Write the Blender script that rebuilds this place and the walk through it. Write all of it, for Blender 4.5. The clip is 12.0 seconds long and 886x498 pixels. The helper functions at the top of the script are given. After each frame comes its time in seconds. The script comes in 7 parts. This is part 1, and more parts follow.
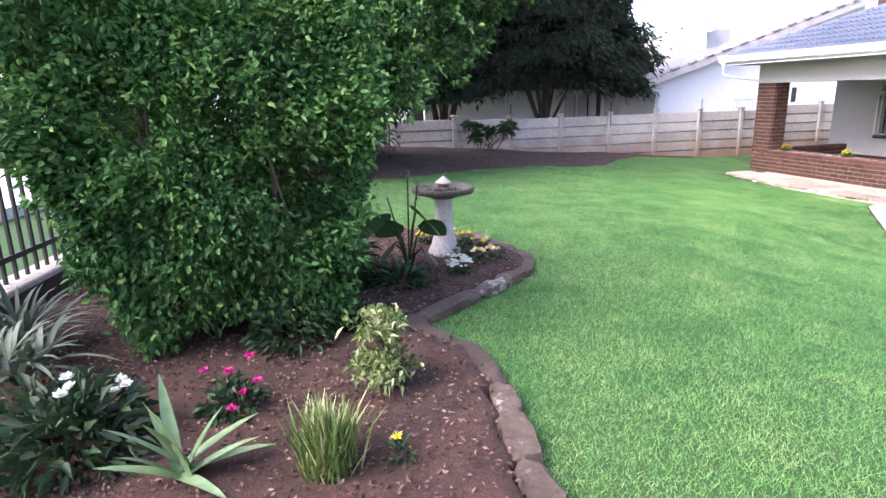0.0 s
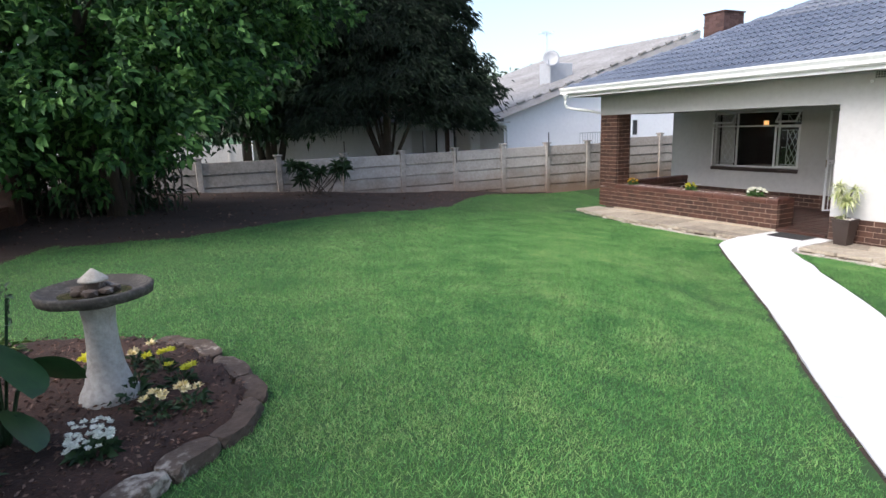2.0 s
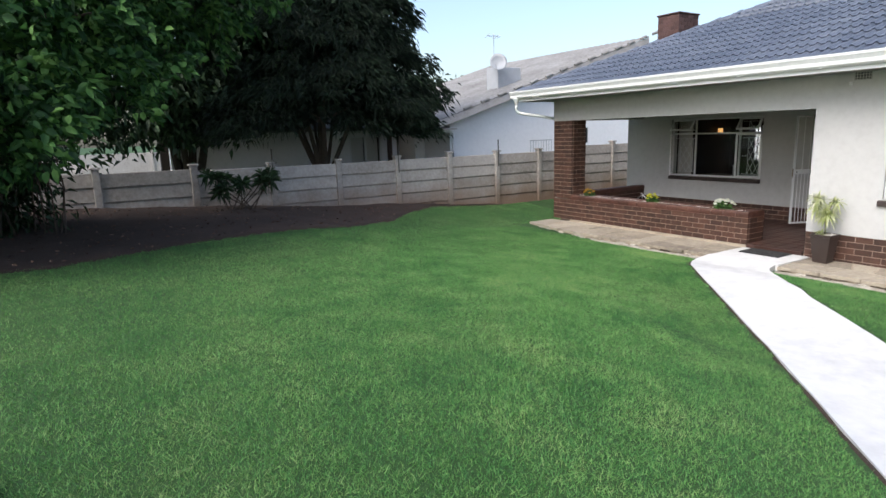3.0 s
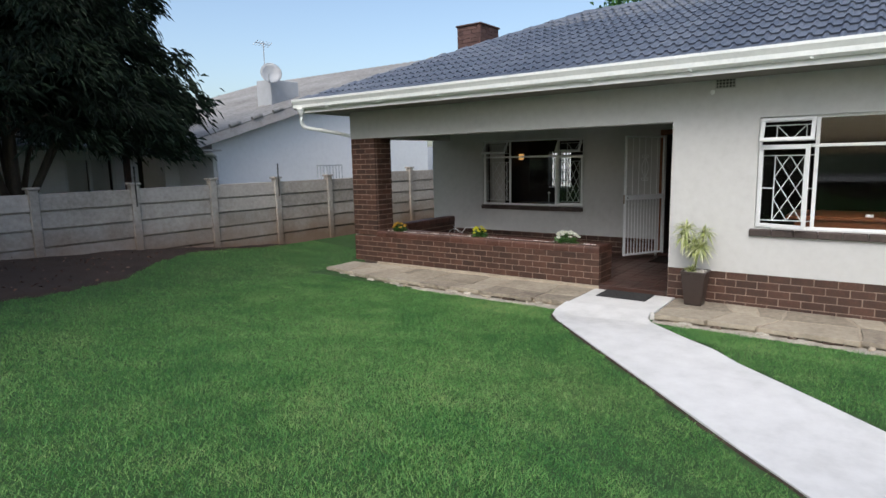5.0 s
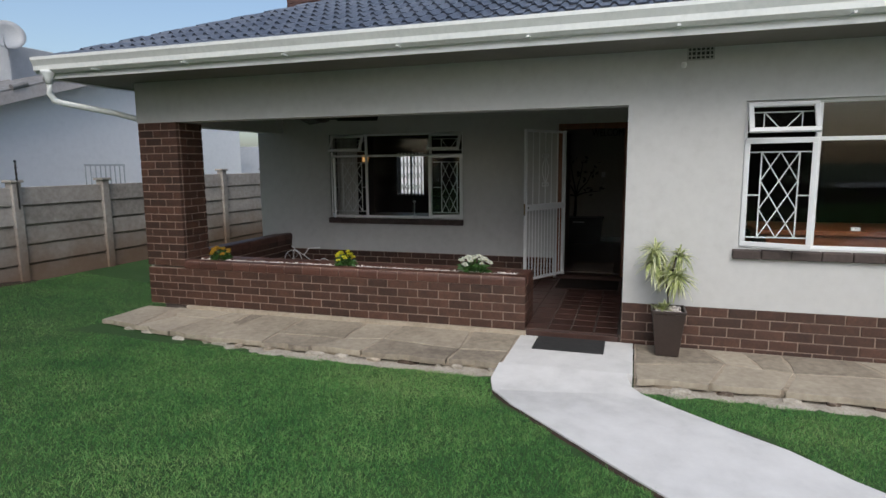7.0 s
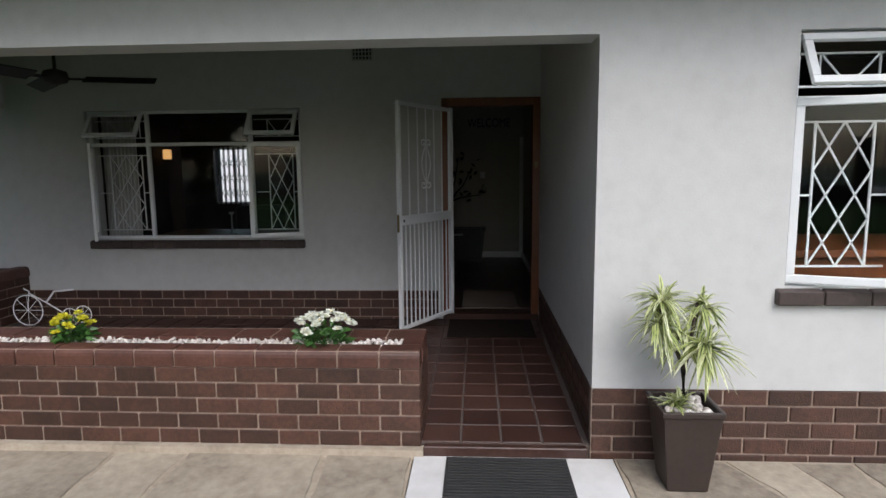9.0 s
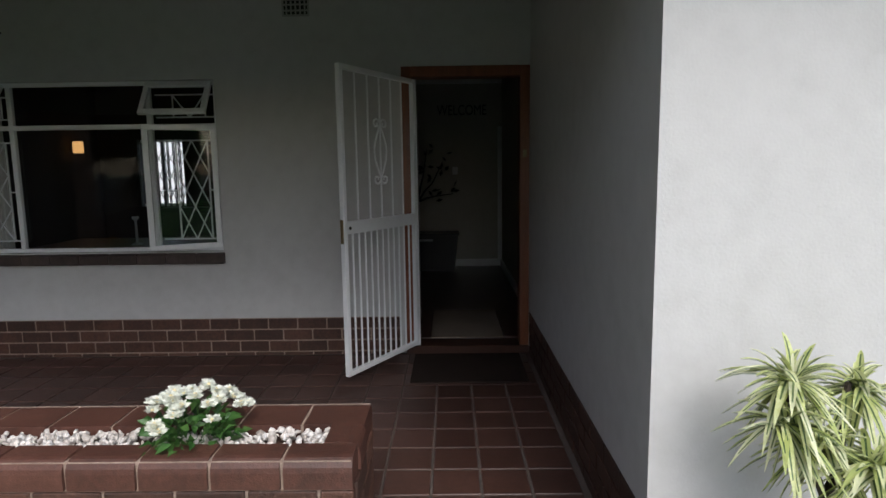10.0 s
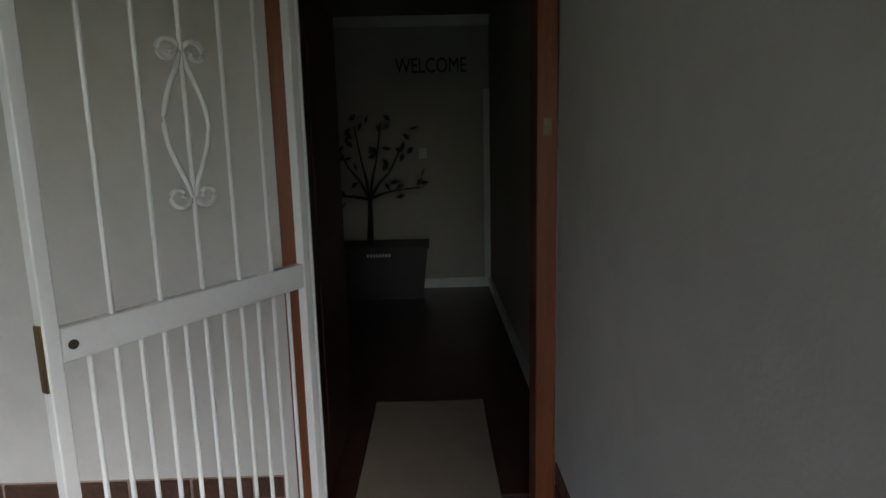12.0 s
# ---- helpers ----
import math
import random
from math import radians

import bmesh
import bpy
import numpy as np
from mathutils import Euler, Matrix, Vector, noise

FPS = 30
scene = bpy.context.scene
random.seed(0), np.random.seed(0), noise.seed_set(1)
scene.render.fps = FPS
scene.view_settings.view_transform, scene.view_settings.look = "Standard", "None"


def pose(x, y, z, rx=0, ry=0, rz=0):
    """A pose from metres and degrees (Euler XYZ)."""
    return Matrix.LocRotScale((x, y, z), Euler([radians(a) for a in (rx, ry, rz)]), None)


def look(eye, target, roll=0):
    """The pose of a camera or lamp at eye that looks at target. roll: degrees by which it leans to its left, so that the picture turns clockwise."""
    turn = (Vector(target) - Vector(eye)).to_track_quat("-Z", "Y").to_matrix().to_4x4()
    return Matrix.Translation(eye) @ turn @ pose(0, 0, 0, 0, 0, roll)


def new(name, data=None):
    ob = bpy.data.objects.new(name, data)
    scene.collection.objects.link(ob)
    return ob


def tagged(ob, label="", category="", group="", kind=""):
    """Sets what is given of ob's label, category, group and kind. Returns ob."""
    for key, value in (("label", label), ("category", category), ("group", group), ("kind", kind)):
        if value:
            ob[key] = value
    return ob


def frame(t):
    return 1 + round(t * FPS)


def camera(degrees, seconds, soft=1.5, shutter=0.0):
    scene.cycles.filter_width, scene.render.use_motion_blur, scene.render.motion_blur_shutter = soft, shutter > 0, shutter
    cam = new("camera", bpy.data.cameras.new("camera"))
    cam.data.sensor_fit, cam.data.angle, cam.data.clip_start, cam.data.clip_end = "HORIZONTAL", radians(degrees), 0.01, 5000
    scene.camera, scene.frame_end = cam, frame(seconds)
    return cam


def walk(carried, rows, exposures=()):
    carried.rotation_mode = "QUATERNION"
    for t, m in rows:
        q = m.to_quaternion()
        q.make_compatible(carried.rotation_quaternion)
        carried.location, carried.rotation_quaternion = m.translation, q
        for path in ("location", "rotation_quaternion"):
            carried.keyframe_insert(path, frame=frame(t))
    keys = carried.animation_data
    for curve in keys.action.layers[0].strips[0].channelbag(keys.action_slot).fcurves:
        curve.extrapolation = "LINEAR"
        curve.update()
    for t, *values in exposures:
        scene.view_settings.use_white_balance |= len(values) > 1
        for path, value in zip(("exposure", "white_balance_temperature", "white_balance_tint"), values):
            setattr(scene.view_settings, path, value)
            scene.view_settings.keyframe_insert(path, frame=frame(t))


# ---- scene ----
cam = camera(73.4, 12.0)
PATH = [
    (0, (-0.459, -0.176, 2.165), (0.036, 1.695, 1.661), -1.4),
    (0.5, (-0.141, 0.129, 2.17), (0.509, 1.964, 1.712), -1.7),
    (1, (0.311, 0.554, 2.142), (1.052, 2.361, 1.712), -1.9),
    (1.5, (0.768, 1.008, 2.135), (1.566, 2.794, 1.716), -2.0),
    (2, (1.205, 1.501, 2.107), (2.093, 3.247, 1.704), -2.0),
    (2.5, (1.604, 2.079, 2.074), (2.578, 3.781, 1.682), -1.9),
    (4.5, (3.292, 4.714, 1.911), (4.694, 6.105, 1.597), -1.4),
    (5, (3.768, 5.344, 1.821), (5.362, 6.516, 1.526), -1.2),
    (5.5, (4.222, 5.999, 1.787), (5.912, 7.029, 1.501), -1.1),
    (6, (4.751, 6.535, 1.753), (6.527, 7.409, 1.471), -0.9),
    (6.5, (5.277, 7.073, 1.738), (7.105, 7.833, 1.456), -0.8),
    (7, (5.875, 7.49, 1.704), (7.76, 8.097, 1.424), -0.5),
    (9, (8.66, 8.205, 1.557), (10.64, 8.322, 1.295), -0.6),
    (9.5, (9.38, 8.227, 1.525), (11.362, 8.289, 1.266), -0.7),
    (10, (10.067, 8.206, 1.481), (12.05, 8.23, 1.219), -0.8),
    (10.5, (10.79, 8.151, 1.44), (12.766, 8.147, 1.133), -0.9),
    (11, (11.458, 8.09, 1.435), (13.428, 8.082, 1.093), -1.1),
    (11.5, (12.073, 8.022, 1.463), (14.043, 8.004, 1.123), -1.3),
    (12, (12.672, 8.014, 1.547), (14.642, 7.989, 1.205), -1.3),
]
walk(cam, [(t, look(eye, target, roll)) for t, eye, target, roll in PATH],
     exposures=[(0, 2.15, 6300, 26), (1.0, 1.78, 6350, 22), (2.0, 1.22, 6450, 12), (2.7, 1.0, 6500, 10), (4.5, 0.6, 6500, 8), (6.5, 0.2, 6420, 8), (7.2, 0.18, 6400, 8), (9.0, 0.52, 6250, 10),
                (9.5, 0.58, 6250, 9), (10.5, 0.72, 6300, 9), (11.0, 0.95, 6350, 8), (11.5, 1.3, 6350, 8), (12.0, 1.8, 6400, 6)])

# ---- world, sun ----
world = bpy.data.worlds.new("sky")
scene.world = world
world.use_nodes = True
wn = world.node_tree
wn.nodes.clear()
w_out = wn.nodes.new("ShaderNodeOutputWorld")
w_bg = wn.nodes.new("ShaderNodeBackground")
w_sky = wn.nodes.new("ShaderNodeTexSky")
w_sky.sky_type = "NISHITA"
w_sky.sun_disc = False
SUN_EL, SUN_AZ = 46.0, 254.0      # degrees; azimuth clockwise from +y
w_sky.sun_elevation, w_sky.sun_rotation = radians(SUN_EL), radians(SUN_AZ)
w_sky.air_density, w_sky.dust_density, w_sky.ozone_density = 1.0, 3.0, 1.0
w_bg.inputs["Strength"].default_value = 0.15
wn.links.new(w_sky.outputs["Color"], w_bg.inputs["Color"])
wn.links.new(w_bg.outputs["Background"], w_out.inputs["Surface"])

sun = new("sun", bpy.data.lights.new("sun", "SUN"))
sun.data.energy, sun.data.angle, sun.data.color = 1.4, radians(40), (0.965, 0.985, 1.0)
az, el = radians(SUN_AZ), radians(SUN_EL)
sun_dir = Vector((math.sin(az) * math.cos(el), math.cos(az) * math.cos(el), math.sin(el)))
sun.matrix_world = look(sun_dir * 40, (0, 0, 0))


# ---- materials ----
def material(name, colours, rough=0.7, big=1.5, fine=25.0, bump=0.0, bump_scale=60.0, metallic=0.0, island=0.0, piece=0.0,
             spec=0.5, stretch=(1, 1, 1), translucent=0.0, rough_var=0.1, detail=6.0):
    """Noise at two scales runs through the colours; island and piece: how far each leaf or each piece differs in tone."""
    m = bpy.data.materials.new(name)
    m.use_nodes = True
    nt = m.node_tree
    nt.nodes.clear()
    nd, ln = nt.nodes.new, nt.links.new
    out, bsdf, geo = nd("ShaderNodeOutputMaterial"), nd("ShaderNodeBsdfPrincipled"), nd("ShaderNodeNewGeometry")
    mp = nd("ShaderNodeMapping")
    mp.inputs["Scale"].default_value = stretch
    ln(geo.outputs["Position"], mp.inputs["Vector"])
    a, b = nd("ShaderNodeTexNoise"), nd("ShaderNodeTexNoise")
    for n, s in ((a, big), (b, fine)):
        n.inputs["Scale"].default_value, n.inputs["Detail"].default_value, n.inputs["Roughness"].default_value = s, detail, 0.62
        ln(mp.outputs["Vector"], n.inputs["Vector"])
    mx = nd("ShaderNodeMath")
    mx.operation = "MULTIPLY_ADD"
    mx.inputs[1].default_value = 0.5
    half = nd("ShaderNodeMath")
    half.operation = "MULTIPLY"
    half.inputs[1].default_value = 0.5
    ln(b.outputs["Fac"], half.inputs[0])
    ln(a.outputs["Fac"], mx.inputs[0])
    ln(half.outputs[0], mx.inputs[2])
    fac = mx.outputs[0]
    for amount, sock in ((island, geo.outputs["Random Per Island"]), (piece, None)):
        if amount:
            if sock is None:
                sock = nd("ShaderNodeObjectInfo").outputs["Random"]
            r = nd("ShaderNodeMath")
            r.operation = "MULTIPLY_ADD"
            r.inputs[1].default_value, r.inputs[2].default_value = amount, -amount / 2
            ln(sock, r.inputs[0])
            s = nd("ShaderNodeMath")
            s.operation = "ADD"
            ln(fac, s.inputs[0])
            ln(r.outputs[0], s.inputs[1])
            fac = s.outputs[0]
    ramp = nd("ShaderNodeValToRGB")
    el_ = ramp.color_ramp.elements
    while len(el_) < len(colours):
        el_.new(0.5)
    for i, c in enumerate(colours):
        el_[i].position = 0.3 + 0.4 * i / max(1, len(colours) - 1)
        el_[i].color = (*c, 1)
    ln(fac, ramp.inputs["Fac"])
    ln(ramp.outputs["Color"], bsdf.inputs["Base Color"])
    rr = nd("ShaderNodeMath")
    rr.operation = "MULTIPLY_ADD"
    rr.inputs[1].default_value, rr.inputs[2].default_value = rough_var, rough - rough_var / 2
    ln(b.outputs["Fac"], rr.inputs[0])
    ln(rr.outputs[0], bsdf.inputs["Roughness"])
    bsdf.inputs["Metallic"].default_value = metallic
    bsdf.inputs["Specular IOR Level"].default_value = spec
    if bump:
        t, bp = nd("ShaderNodeTexNoise"), nd("ShaderNodeBump")
        t.inputs["Scale"].default_value, t.inputs["Detail"].default_value = bump_scale, 5.0
        ln(mp.outputs["Vector"], t.inputs["Vector"])
        bp.inputs["Strength"].default_value, bp.inputs["Distance"].default_value = bump, 0.01
        ln(t.outputs["Fac"], bp.inputs["Height"])
        ln(bp.outputs["Normal"], bsdf.inputs["Normal"])
    shader = bsdf.outputs["BSDF"]
    if translucent:
        tr, mix = nd("ShaderNodeBsdfTranslucent"), nd("ShaderNodeMixShader")
        ln(ramp.outputs["Color"], tr.inputs["Color"])
        mix.inputs["Fac"].default_value = translucent
        ln(shader, mix.inputs[1])
        ln(tr.outputs["BSDF"], mix.inputs[2])
        shader = mix.outputs["Shader"]
    ln(shader, out.inputs["Surface"])
    return m


def glow(name, colour, strength):
    m = bpy.data.materials.new(name)
    m.use_nodes = True
    b = m.node_tree.nodes["Principled BSDF"]
    b.inputs["Base Color"].default_value = (*colour, 1)
    b.inputs["Emission Color"].default_value, b.inputs["Emission Strength"].default_value = (*colour, 1), strength
    return m


def glass_material(name):
    m = bpy.data.materials.new(name)
    m.use_nodes = True
    b = m.node_tree.nodes["Principled BSDF"]
    b.inputs["Base Color"].default_value = (0.95, 0.97, 0.96, 1)
    b.inputs["Roughness"].default_value, b.inputs["IOR"].default_value, b.inputs["Transmission Weight"].default_value = 0.01, 1.36, 1.0
    return m


M_PLASTER = material("grey_paint", [(0.44, 0.437, 0.43), (0.50, 0.497, 0.49), (0.54, 0.537, 0.53)], 0.75, 0.5, 9, 0.12, 90)
M_WHITE = material("white_paint", [(0.72, 0.72, 0.72), (0.80, 0.80, 0.80), (0.84, 0.84, 0.84)], 0.4, 2, 30, 0.05, 60)
M_STEEL_WHITE = material("white_enamel", [(0.70, 0.71, 0.72), (0.78, 0.79, 0.80)], 0.32, 3, 40, 0.03, 80)
M_FASCIA = material("fascia_paint", [(0.62, 0.64, 0.64), (0.76, 0.77, 0.77), (0.8, 0.8, 0.8)], 0.45, 1.2, 18, 0.05, 50, stretch=(1, 0.4, 3))
# Soffit coloured dark to deepen the shade on the wall under the eaves.
M_SOFFIT = material("soffit_board_shaded", [(0.13, 0.125, 0.11), (0.18, 0.172, 0.155)], 0.8, 1, 12, 0.05, 50)
# Dark ceiling colour stands in for shade, keeping wall tops and rooms dim.
M_CEILING = material("dimmed_ceiling", [(0.13, 0.115, 0.095), (0.17, 0.15, 0.125)], 0.8, 1, 12, 0.05, 50)
M_BRICK = material("clinker_brick", [(0.031, 0.0145, 0.0095), (0.057, 0.025, 0.016), (0.10, 0.044, 0.028)], 0.6, 6, 42, 0.5, 110, piece=0.24)
M_BRICK_CAP = material("bullnose_brick", [(0.046, 0.020, 0.014), (0.082, 0.033, 0.023), (0.125, 0.054, 0.038)], 0.5, 4, 38, 0.3, 130, piece=0.2)
M_SILL = material("sill_brick", [(0.034, 0.024, 0.021), (0.056, 0.039, 0.034), (0.088, 0.063, 0.055)], 0.6, 5, 30, 0.2, 90, piece=0.2)
M_MORTAR = material("mortar", [(0.17, 0.12, 0.095), (0.29, 0.215, 0.17), (0.42, 0.33, 0.275)], 0.9, 5, 60, 0.4, 160)
M_TILE = material("quarry_tile", [(0.030, 0.015, 0.012), (0.053, 0.025, 0.019), (0.083, 0.041, 0.032)], 0.38, 3, 30, 0.12, 120, piece=0.22)
M_GROUT = material("grout", [(0.055, 0.041, 0.035), (0.095, 0.075, 0.064)], 0.9, 4, 50, 0.3, 150)
M_ROOF = material("blue_roof_tile", [(0.068, 0.083, 0.118), (0.098, 0.116, 0.155), (0.145, 0.165, 0.205)], 0.5, 1.1, 26, 0.25, 140, piece=0.14, island=0.14)
M_GUTTER = material("gutter_paint", [(0.60, 0.63, 0.62), (0.72, 0.74, 0.73), (0.78, 0.8, 0.79)], 0.35, 1.5, 20, 0.03, 60)
M_CONCRETE = material("path_concrete", [(0.50, 0.495, 0.485), (0.63, 0.62, 0.61), (0.72, 0.71, 0.70)], 0.85, 0.7, 5, 0.12, 90)
M_FLAG = material("flagstone", [(0.17, 0.14, 0.11), (0.31, 0.265, 0.205), (0.43, 0.375, 0.295)], 0.75, 1.6, 14, 0.35, 45, piece=0.28)
M_FLAGBED = material("apron_concrete", [(0.25, 0.205, 0.155), (0.37, 0.31, 0.24), (0.47, 0.41, 0.33)], 0.9, 2.5, 24, 0.4, 60)
M_PRECAST = material("precast_concrete", [(0.23, 0.205, 0.185), (0.37, 0.335, 0.305), (0.49, 0.45, 0.42)], 0.88, 0.9, 14, 0.3, 90, piece=0.14)
M_SOIL = material("garden_soil", [(0.012, 0.006, 0.004), (0.040, 0.0185, 0.0115), (0.090, 0.043, 0.028)], 0.95, 3, 45, 0.9, 70, detail=9)
M_BARE = material("shaded_soil", [(0.020, 0.012, 0.008), (0.038, 0.022, 0.015), (0.065, 0.039, 0.027)], 0.95, 1.2, 30, 0.7, 50, detail=9)
M_LAWN = material("lawn_ground", [(0.014, 0.046, 0.008), (0.026, 0.074, 0.013), (0.050, 0.098, 0.024)], 0.9, 0.9, 30, 0.8, 90, detail=8)
M_GRASS = material("grass_blades", [(0.030, 0.125, 0.032), (0.066, 0.225, 0.050), (0.120, 0.300, 0.074), (0.19, 0.36, 0.10), (0.27, 0.385, 0.135)], 0.62, 0.7, 2.2, island=0.30, translucent=0.25)
M_STONE = material("bed_stone", [(0.028, 0.017, 0.011), (0.047, 0.030, 0.020), (0.066, 0.044, 0.031), (0.095, 0.068, 0.050), (0.34, 0.30, 0.25)], 0.85, 4, 22, 0.6, 60, piece=0.2)
M_LICHEN = material("pale_stone", [(0.22, 0.19, 0.155), (0.38, 0.34, 0.285), (0.55, 0.51, 0.44)], 0.85, 6, 40, 0.5, 70)
M_BATH = material("birdbath_concrete", [(0.22, 0.20, 0.18), (0.38, 0.36, 0.33), (0.52, 0.50, 0.46)], 0.85, 5, 30, 0.5, 70)
M_BOWL = material("mossy_concrete", [(0.026, 0.021, 0.016), (0.055, 0.046, 0.037), (0.17, 0.15, 0.13)], 0.85, 7, 34, 0.5, 70)
M_WATER = material("dark_water", [(0.06, 0.055, 0.03), (0.10, 0.08, 0.045)], 0.12, 3, 12)
M_BARK = material("bark", [(0.035, 0.026, 0.02), (0.07, 0.052, 0.04), (0.11, 0.085, 0.066)], 0.9, 6, 40, 0.8, 40, stretch=(3, 3, 0.6))
M_LEAF_HEDGE = material("hedge_leaf", [(0.011, 0.043, 0.014), (0.029, 0.098, 0.027), (0.062, 0.165, 0.042), (0.14, 0.27, 0.068)], 0.7, 1.6, 5, island=0.32, translucent=0.32, spec=0.3)
M_LEAF_TREE = material("tree_leaf", [(0.008, 0.028, 0.009), (0.022, 0.066, 0.019), (0.055, 0.142, 0.035), (0.13, 0.25, 0.068)], 0.7, 0.9, 4, spec=0.25, island=0.34, translucent=0.24)
M_LEAF_CON = material("conifer_leaf", [(0.005, 0.014, 0.008), (0.010, 0.025, 0.013), (0.019, 0.042, 0.020)], 0.85, 0.8, 5, island=0.4, translucent=0.12)
M_LEAF_DARK = material("dark_leaf", [(0.010, 0.030, 0.010), (0.020, 0.050, 0.016), (0.034, 0.078, 0.025)], 0.6, 2, 9, island=0.4, translucent=0.15)
M_LEAF_FAR = material("far_leaf", [(0.035, 0.058, 0.030), (0.05, 0.08, 0.04), (0.07, 0.10, 0.05)], 0.6, 0.3, 3, island=0.4)
M_LEAF_GREY = material("grey_green_leaf", [(0.06, 0.085, 0.05), (0.11, 0.14, 0.09), (0.20, 0.23, 0.16)], 0.5, 3, 14, island=0.4, translucent=0.15)
M_LEAF_LIME = material("variegated_leaf", [(0.05, 0.10, 0.02), (0.10, 0.165, 0.04), (0.20, 0.26, 0.08), (0.36, 0.38, 0.18)], 0.45, 5, 40, island=0.5, translucent=0.2)
M_LEAF_STRIPE = material("striped_leaf", [(0.46, 0.52, 0.18), (0.62, 0.66, 0.30), (0.74, 0.76, 0.46), (0.80, 0.80, 0.58)], 0.42, 9, 60, island=0.5, translucent=0.35)
M_LEAF_BAND = material("green_leaf_band", [(0.07, 0.12, 0.04), (0.12, 0.18, 0.065), (0.18, 0.25, 0.09)], 0.42, 9, 60, island=0.4, translucent=0.15)
M_LEAF_ARUM = material("paddle_leaf", [(0.014, 0.045, 0.015), (0.026, 0.072, 0.022), (0.045, 0.105, 0.034)], 0.45, 5, 24, island=0.3, translucent=0.15)
M_LEAF_FRESH = material("fresh_leaf", [(0.03, 0.09, 0.02), (0.055, 0.14, 0.03), (0.09, 0.19, 0.045)], 0.4, 4, 20, island=0.4, translucent=0.2)
M_AGAVE = material("agave_leaf", [(0.09, 0.16, 0.07), (0.15, 0.235, 0.11), (0.26, 0.33, 0.19)], 0.45, 4, 30, island=0.2, translucent=0.1)
M_PINK = material("magenta_petal", [(0.40, 0.01, 0.12), (0.62, 0.02, 0.24)], 0.5, 20, 60, island=0.4, translucent=0.2)
M_YELLOW = material("yellow_petal", [(0.62, 0.56, 0.03), (0.80, 0.76, 0.06)], 0.5, 20, 60, island=0.4, translucent=0.2)
M_CREAM = material("cream_petal", [(0.66, 0.50, 0.18), (0.80, 0.70, 0.44)], 0.5, 20, 60, island=0.4, translucent=0.2)
M_PETAL = material("white_petal", [(0.70, 0.72, 0.62), (0.84, 0.85, 0.78)], 0.5, 20, 60, island=0.3, translucent=0.2)
M_PEBBLE = material("white_pebbles", [(0.38, 0.335, 0.30), (0.55, 0.505, 0.47), (0.70, 0.665, 0.635)], 0.6, 20, 80, 0.2, 120, island=0.45)
M_POT = material("brown_pot_plastic", [(0.030, 0.020, 0.017), (0.046, 0.032, 0.027)], 0.4, 6, 40, 0.05, 90)
M_RUBBER = material("rubber_mat", [(0.012, 0.012, 0.012), (0.028, 0.027, 0.027)], 0.8, 8, 60, 0.3, 200)
M_DARKMAT = material("worn_dark_mat", [(0.014, 0.009, 0.007), (0.024, 0.016, 0.013)], 0.95, 8, 90, 0.3, 260, spec=0.15)
M_MAT = material("beige_doormat", [(0.16, 0.125, 0.095), (0.22, 0.18, 0.14)], 0.95, 5, 120, 0.5, 300)
M_WOOD = material("varnished_wood", [(0.10, 0.028, 0.010), (0.17, 0.050, 0.018), (0.25, 0.080, 0.028)], 0.35, 2, 22, 0.08, 60, stretch=(9, 9, 0.7))
M_WOOD_DARK = material("dark_wood", [(0.030, 0.012, 0.008), (0.06, 0.022, 0.013)], 0.4, 2, 22, 0.08, 60, stretch=(9, 9, 0.7))
M_PARQUET = material("dark_parquet", [(0.026, 0.012, 0.009), (0.05, 0.022, 0.015)], 0.3, 2, 26, 0.06, 80, stretch=(1, 6, 1), piece=0.1)
M_INTERIOR = material("interior_wall", [(0.42, 0.40, 0.36), (0.50, 0.48, 0.44)], 0.85, 1, 12, 0.05, 60)
# Near-black: the darkness of unlit rooms is put into the wall colour.
M_DARKROOM = material("unlit_room_wall", [(0.018, 0.013, 0.010), (0.030, 0.022, 0.018)], 0.85, 1, 12, 0.05, 60)
M_BLACK = material("black_metal", [(0.010, 0.010, 0.011), (0.022, 0.022, 0.023)], 0.45, 8, 50, 0.05, 90, spec=0.4)
M_IRON = material("dark_iron", [(0.02, 0.018, 0.017), (0.05, 0.04, 0.035)], 0.6, 8, 50, 0.1, 90)
M_BRASS = material("aged_brass", [(0.16, 0.12, 0.06), (0.28, 0.21, 0.11)], 0.4, 20, 90, metallic=0.8)
M_GALV = material("galvanised_steel", [(0.36, 0.37, 0.39), (0.48, 0.49, 0.51)], 0.5, 4, 30, 0.05, 60)
M_NBWALL = material("neighbour_whitewash", [(0.76, 0.75, 0.77), (0.82, 0.81, 0.83), (0.86, 0.85, 0.87)], 0.85, 0.5, 8, 0.1, 60)
M_NBROOF = material("weathered_cement_sheet", [(0.15, 0.14, 0.135), (0.26, 0.25, 0.24), (0.37, 0.36, 0.355)], 0.9, 0.8, 10, 0.4, 50, piece=0.15)
M_BARGE = material("weathered_barge", [(0.36, 0.31, 0.28), (0.50, 0.46, 0.44), (0.58, 0.55, 0.54)], 0.85, 1.5, 14, 0.2, 50)
M_CURTAIN = material("net_curtain", [(0.56, 0.55, 0.53), (0.70, 0.69, 0.67)], 0.9, 2, 40, translucent=0.4)
M_REDBRICK = material("chimney_brick", [(0.058, 0.030, 0.027), (0.088, 0.046, 0.041), (0.122, 0.069, 0.061)], 0.8, 2, 26, 0.3, 90, piece=0.3)
M_VENT = material("vent_paint", [(0.30, 0.30, 0.28), (0.38, 0.38, 0.36)], 0.8, 5, 40)
M_GLASS = glass_material("window_glass")
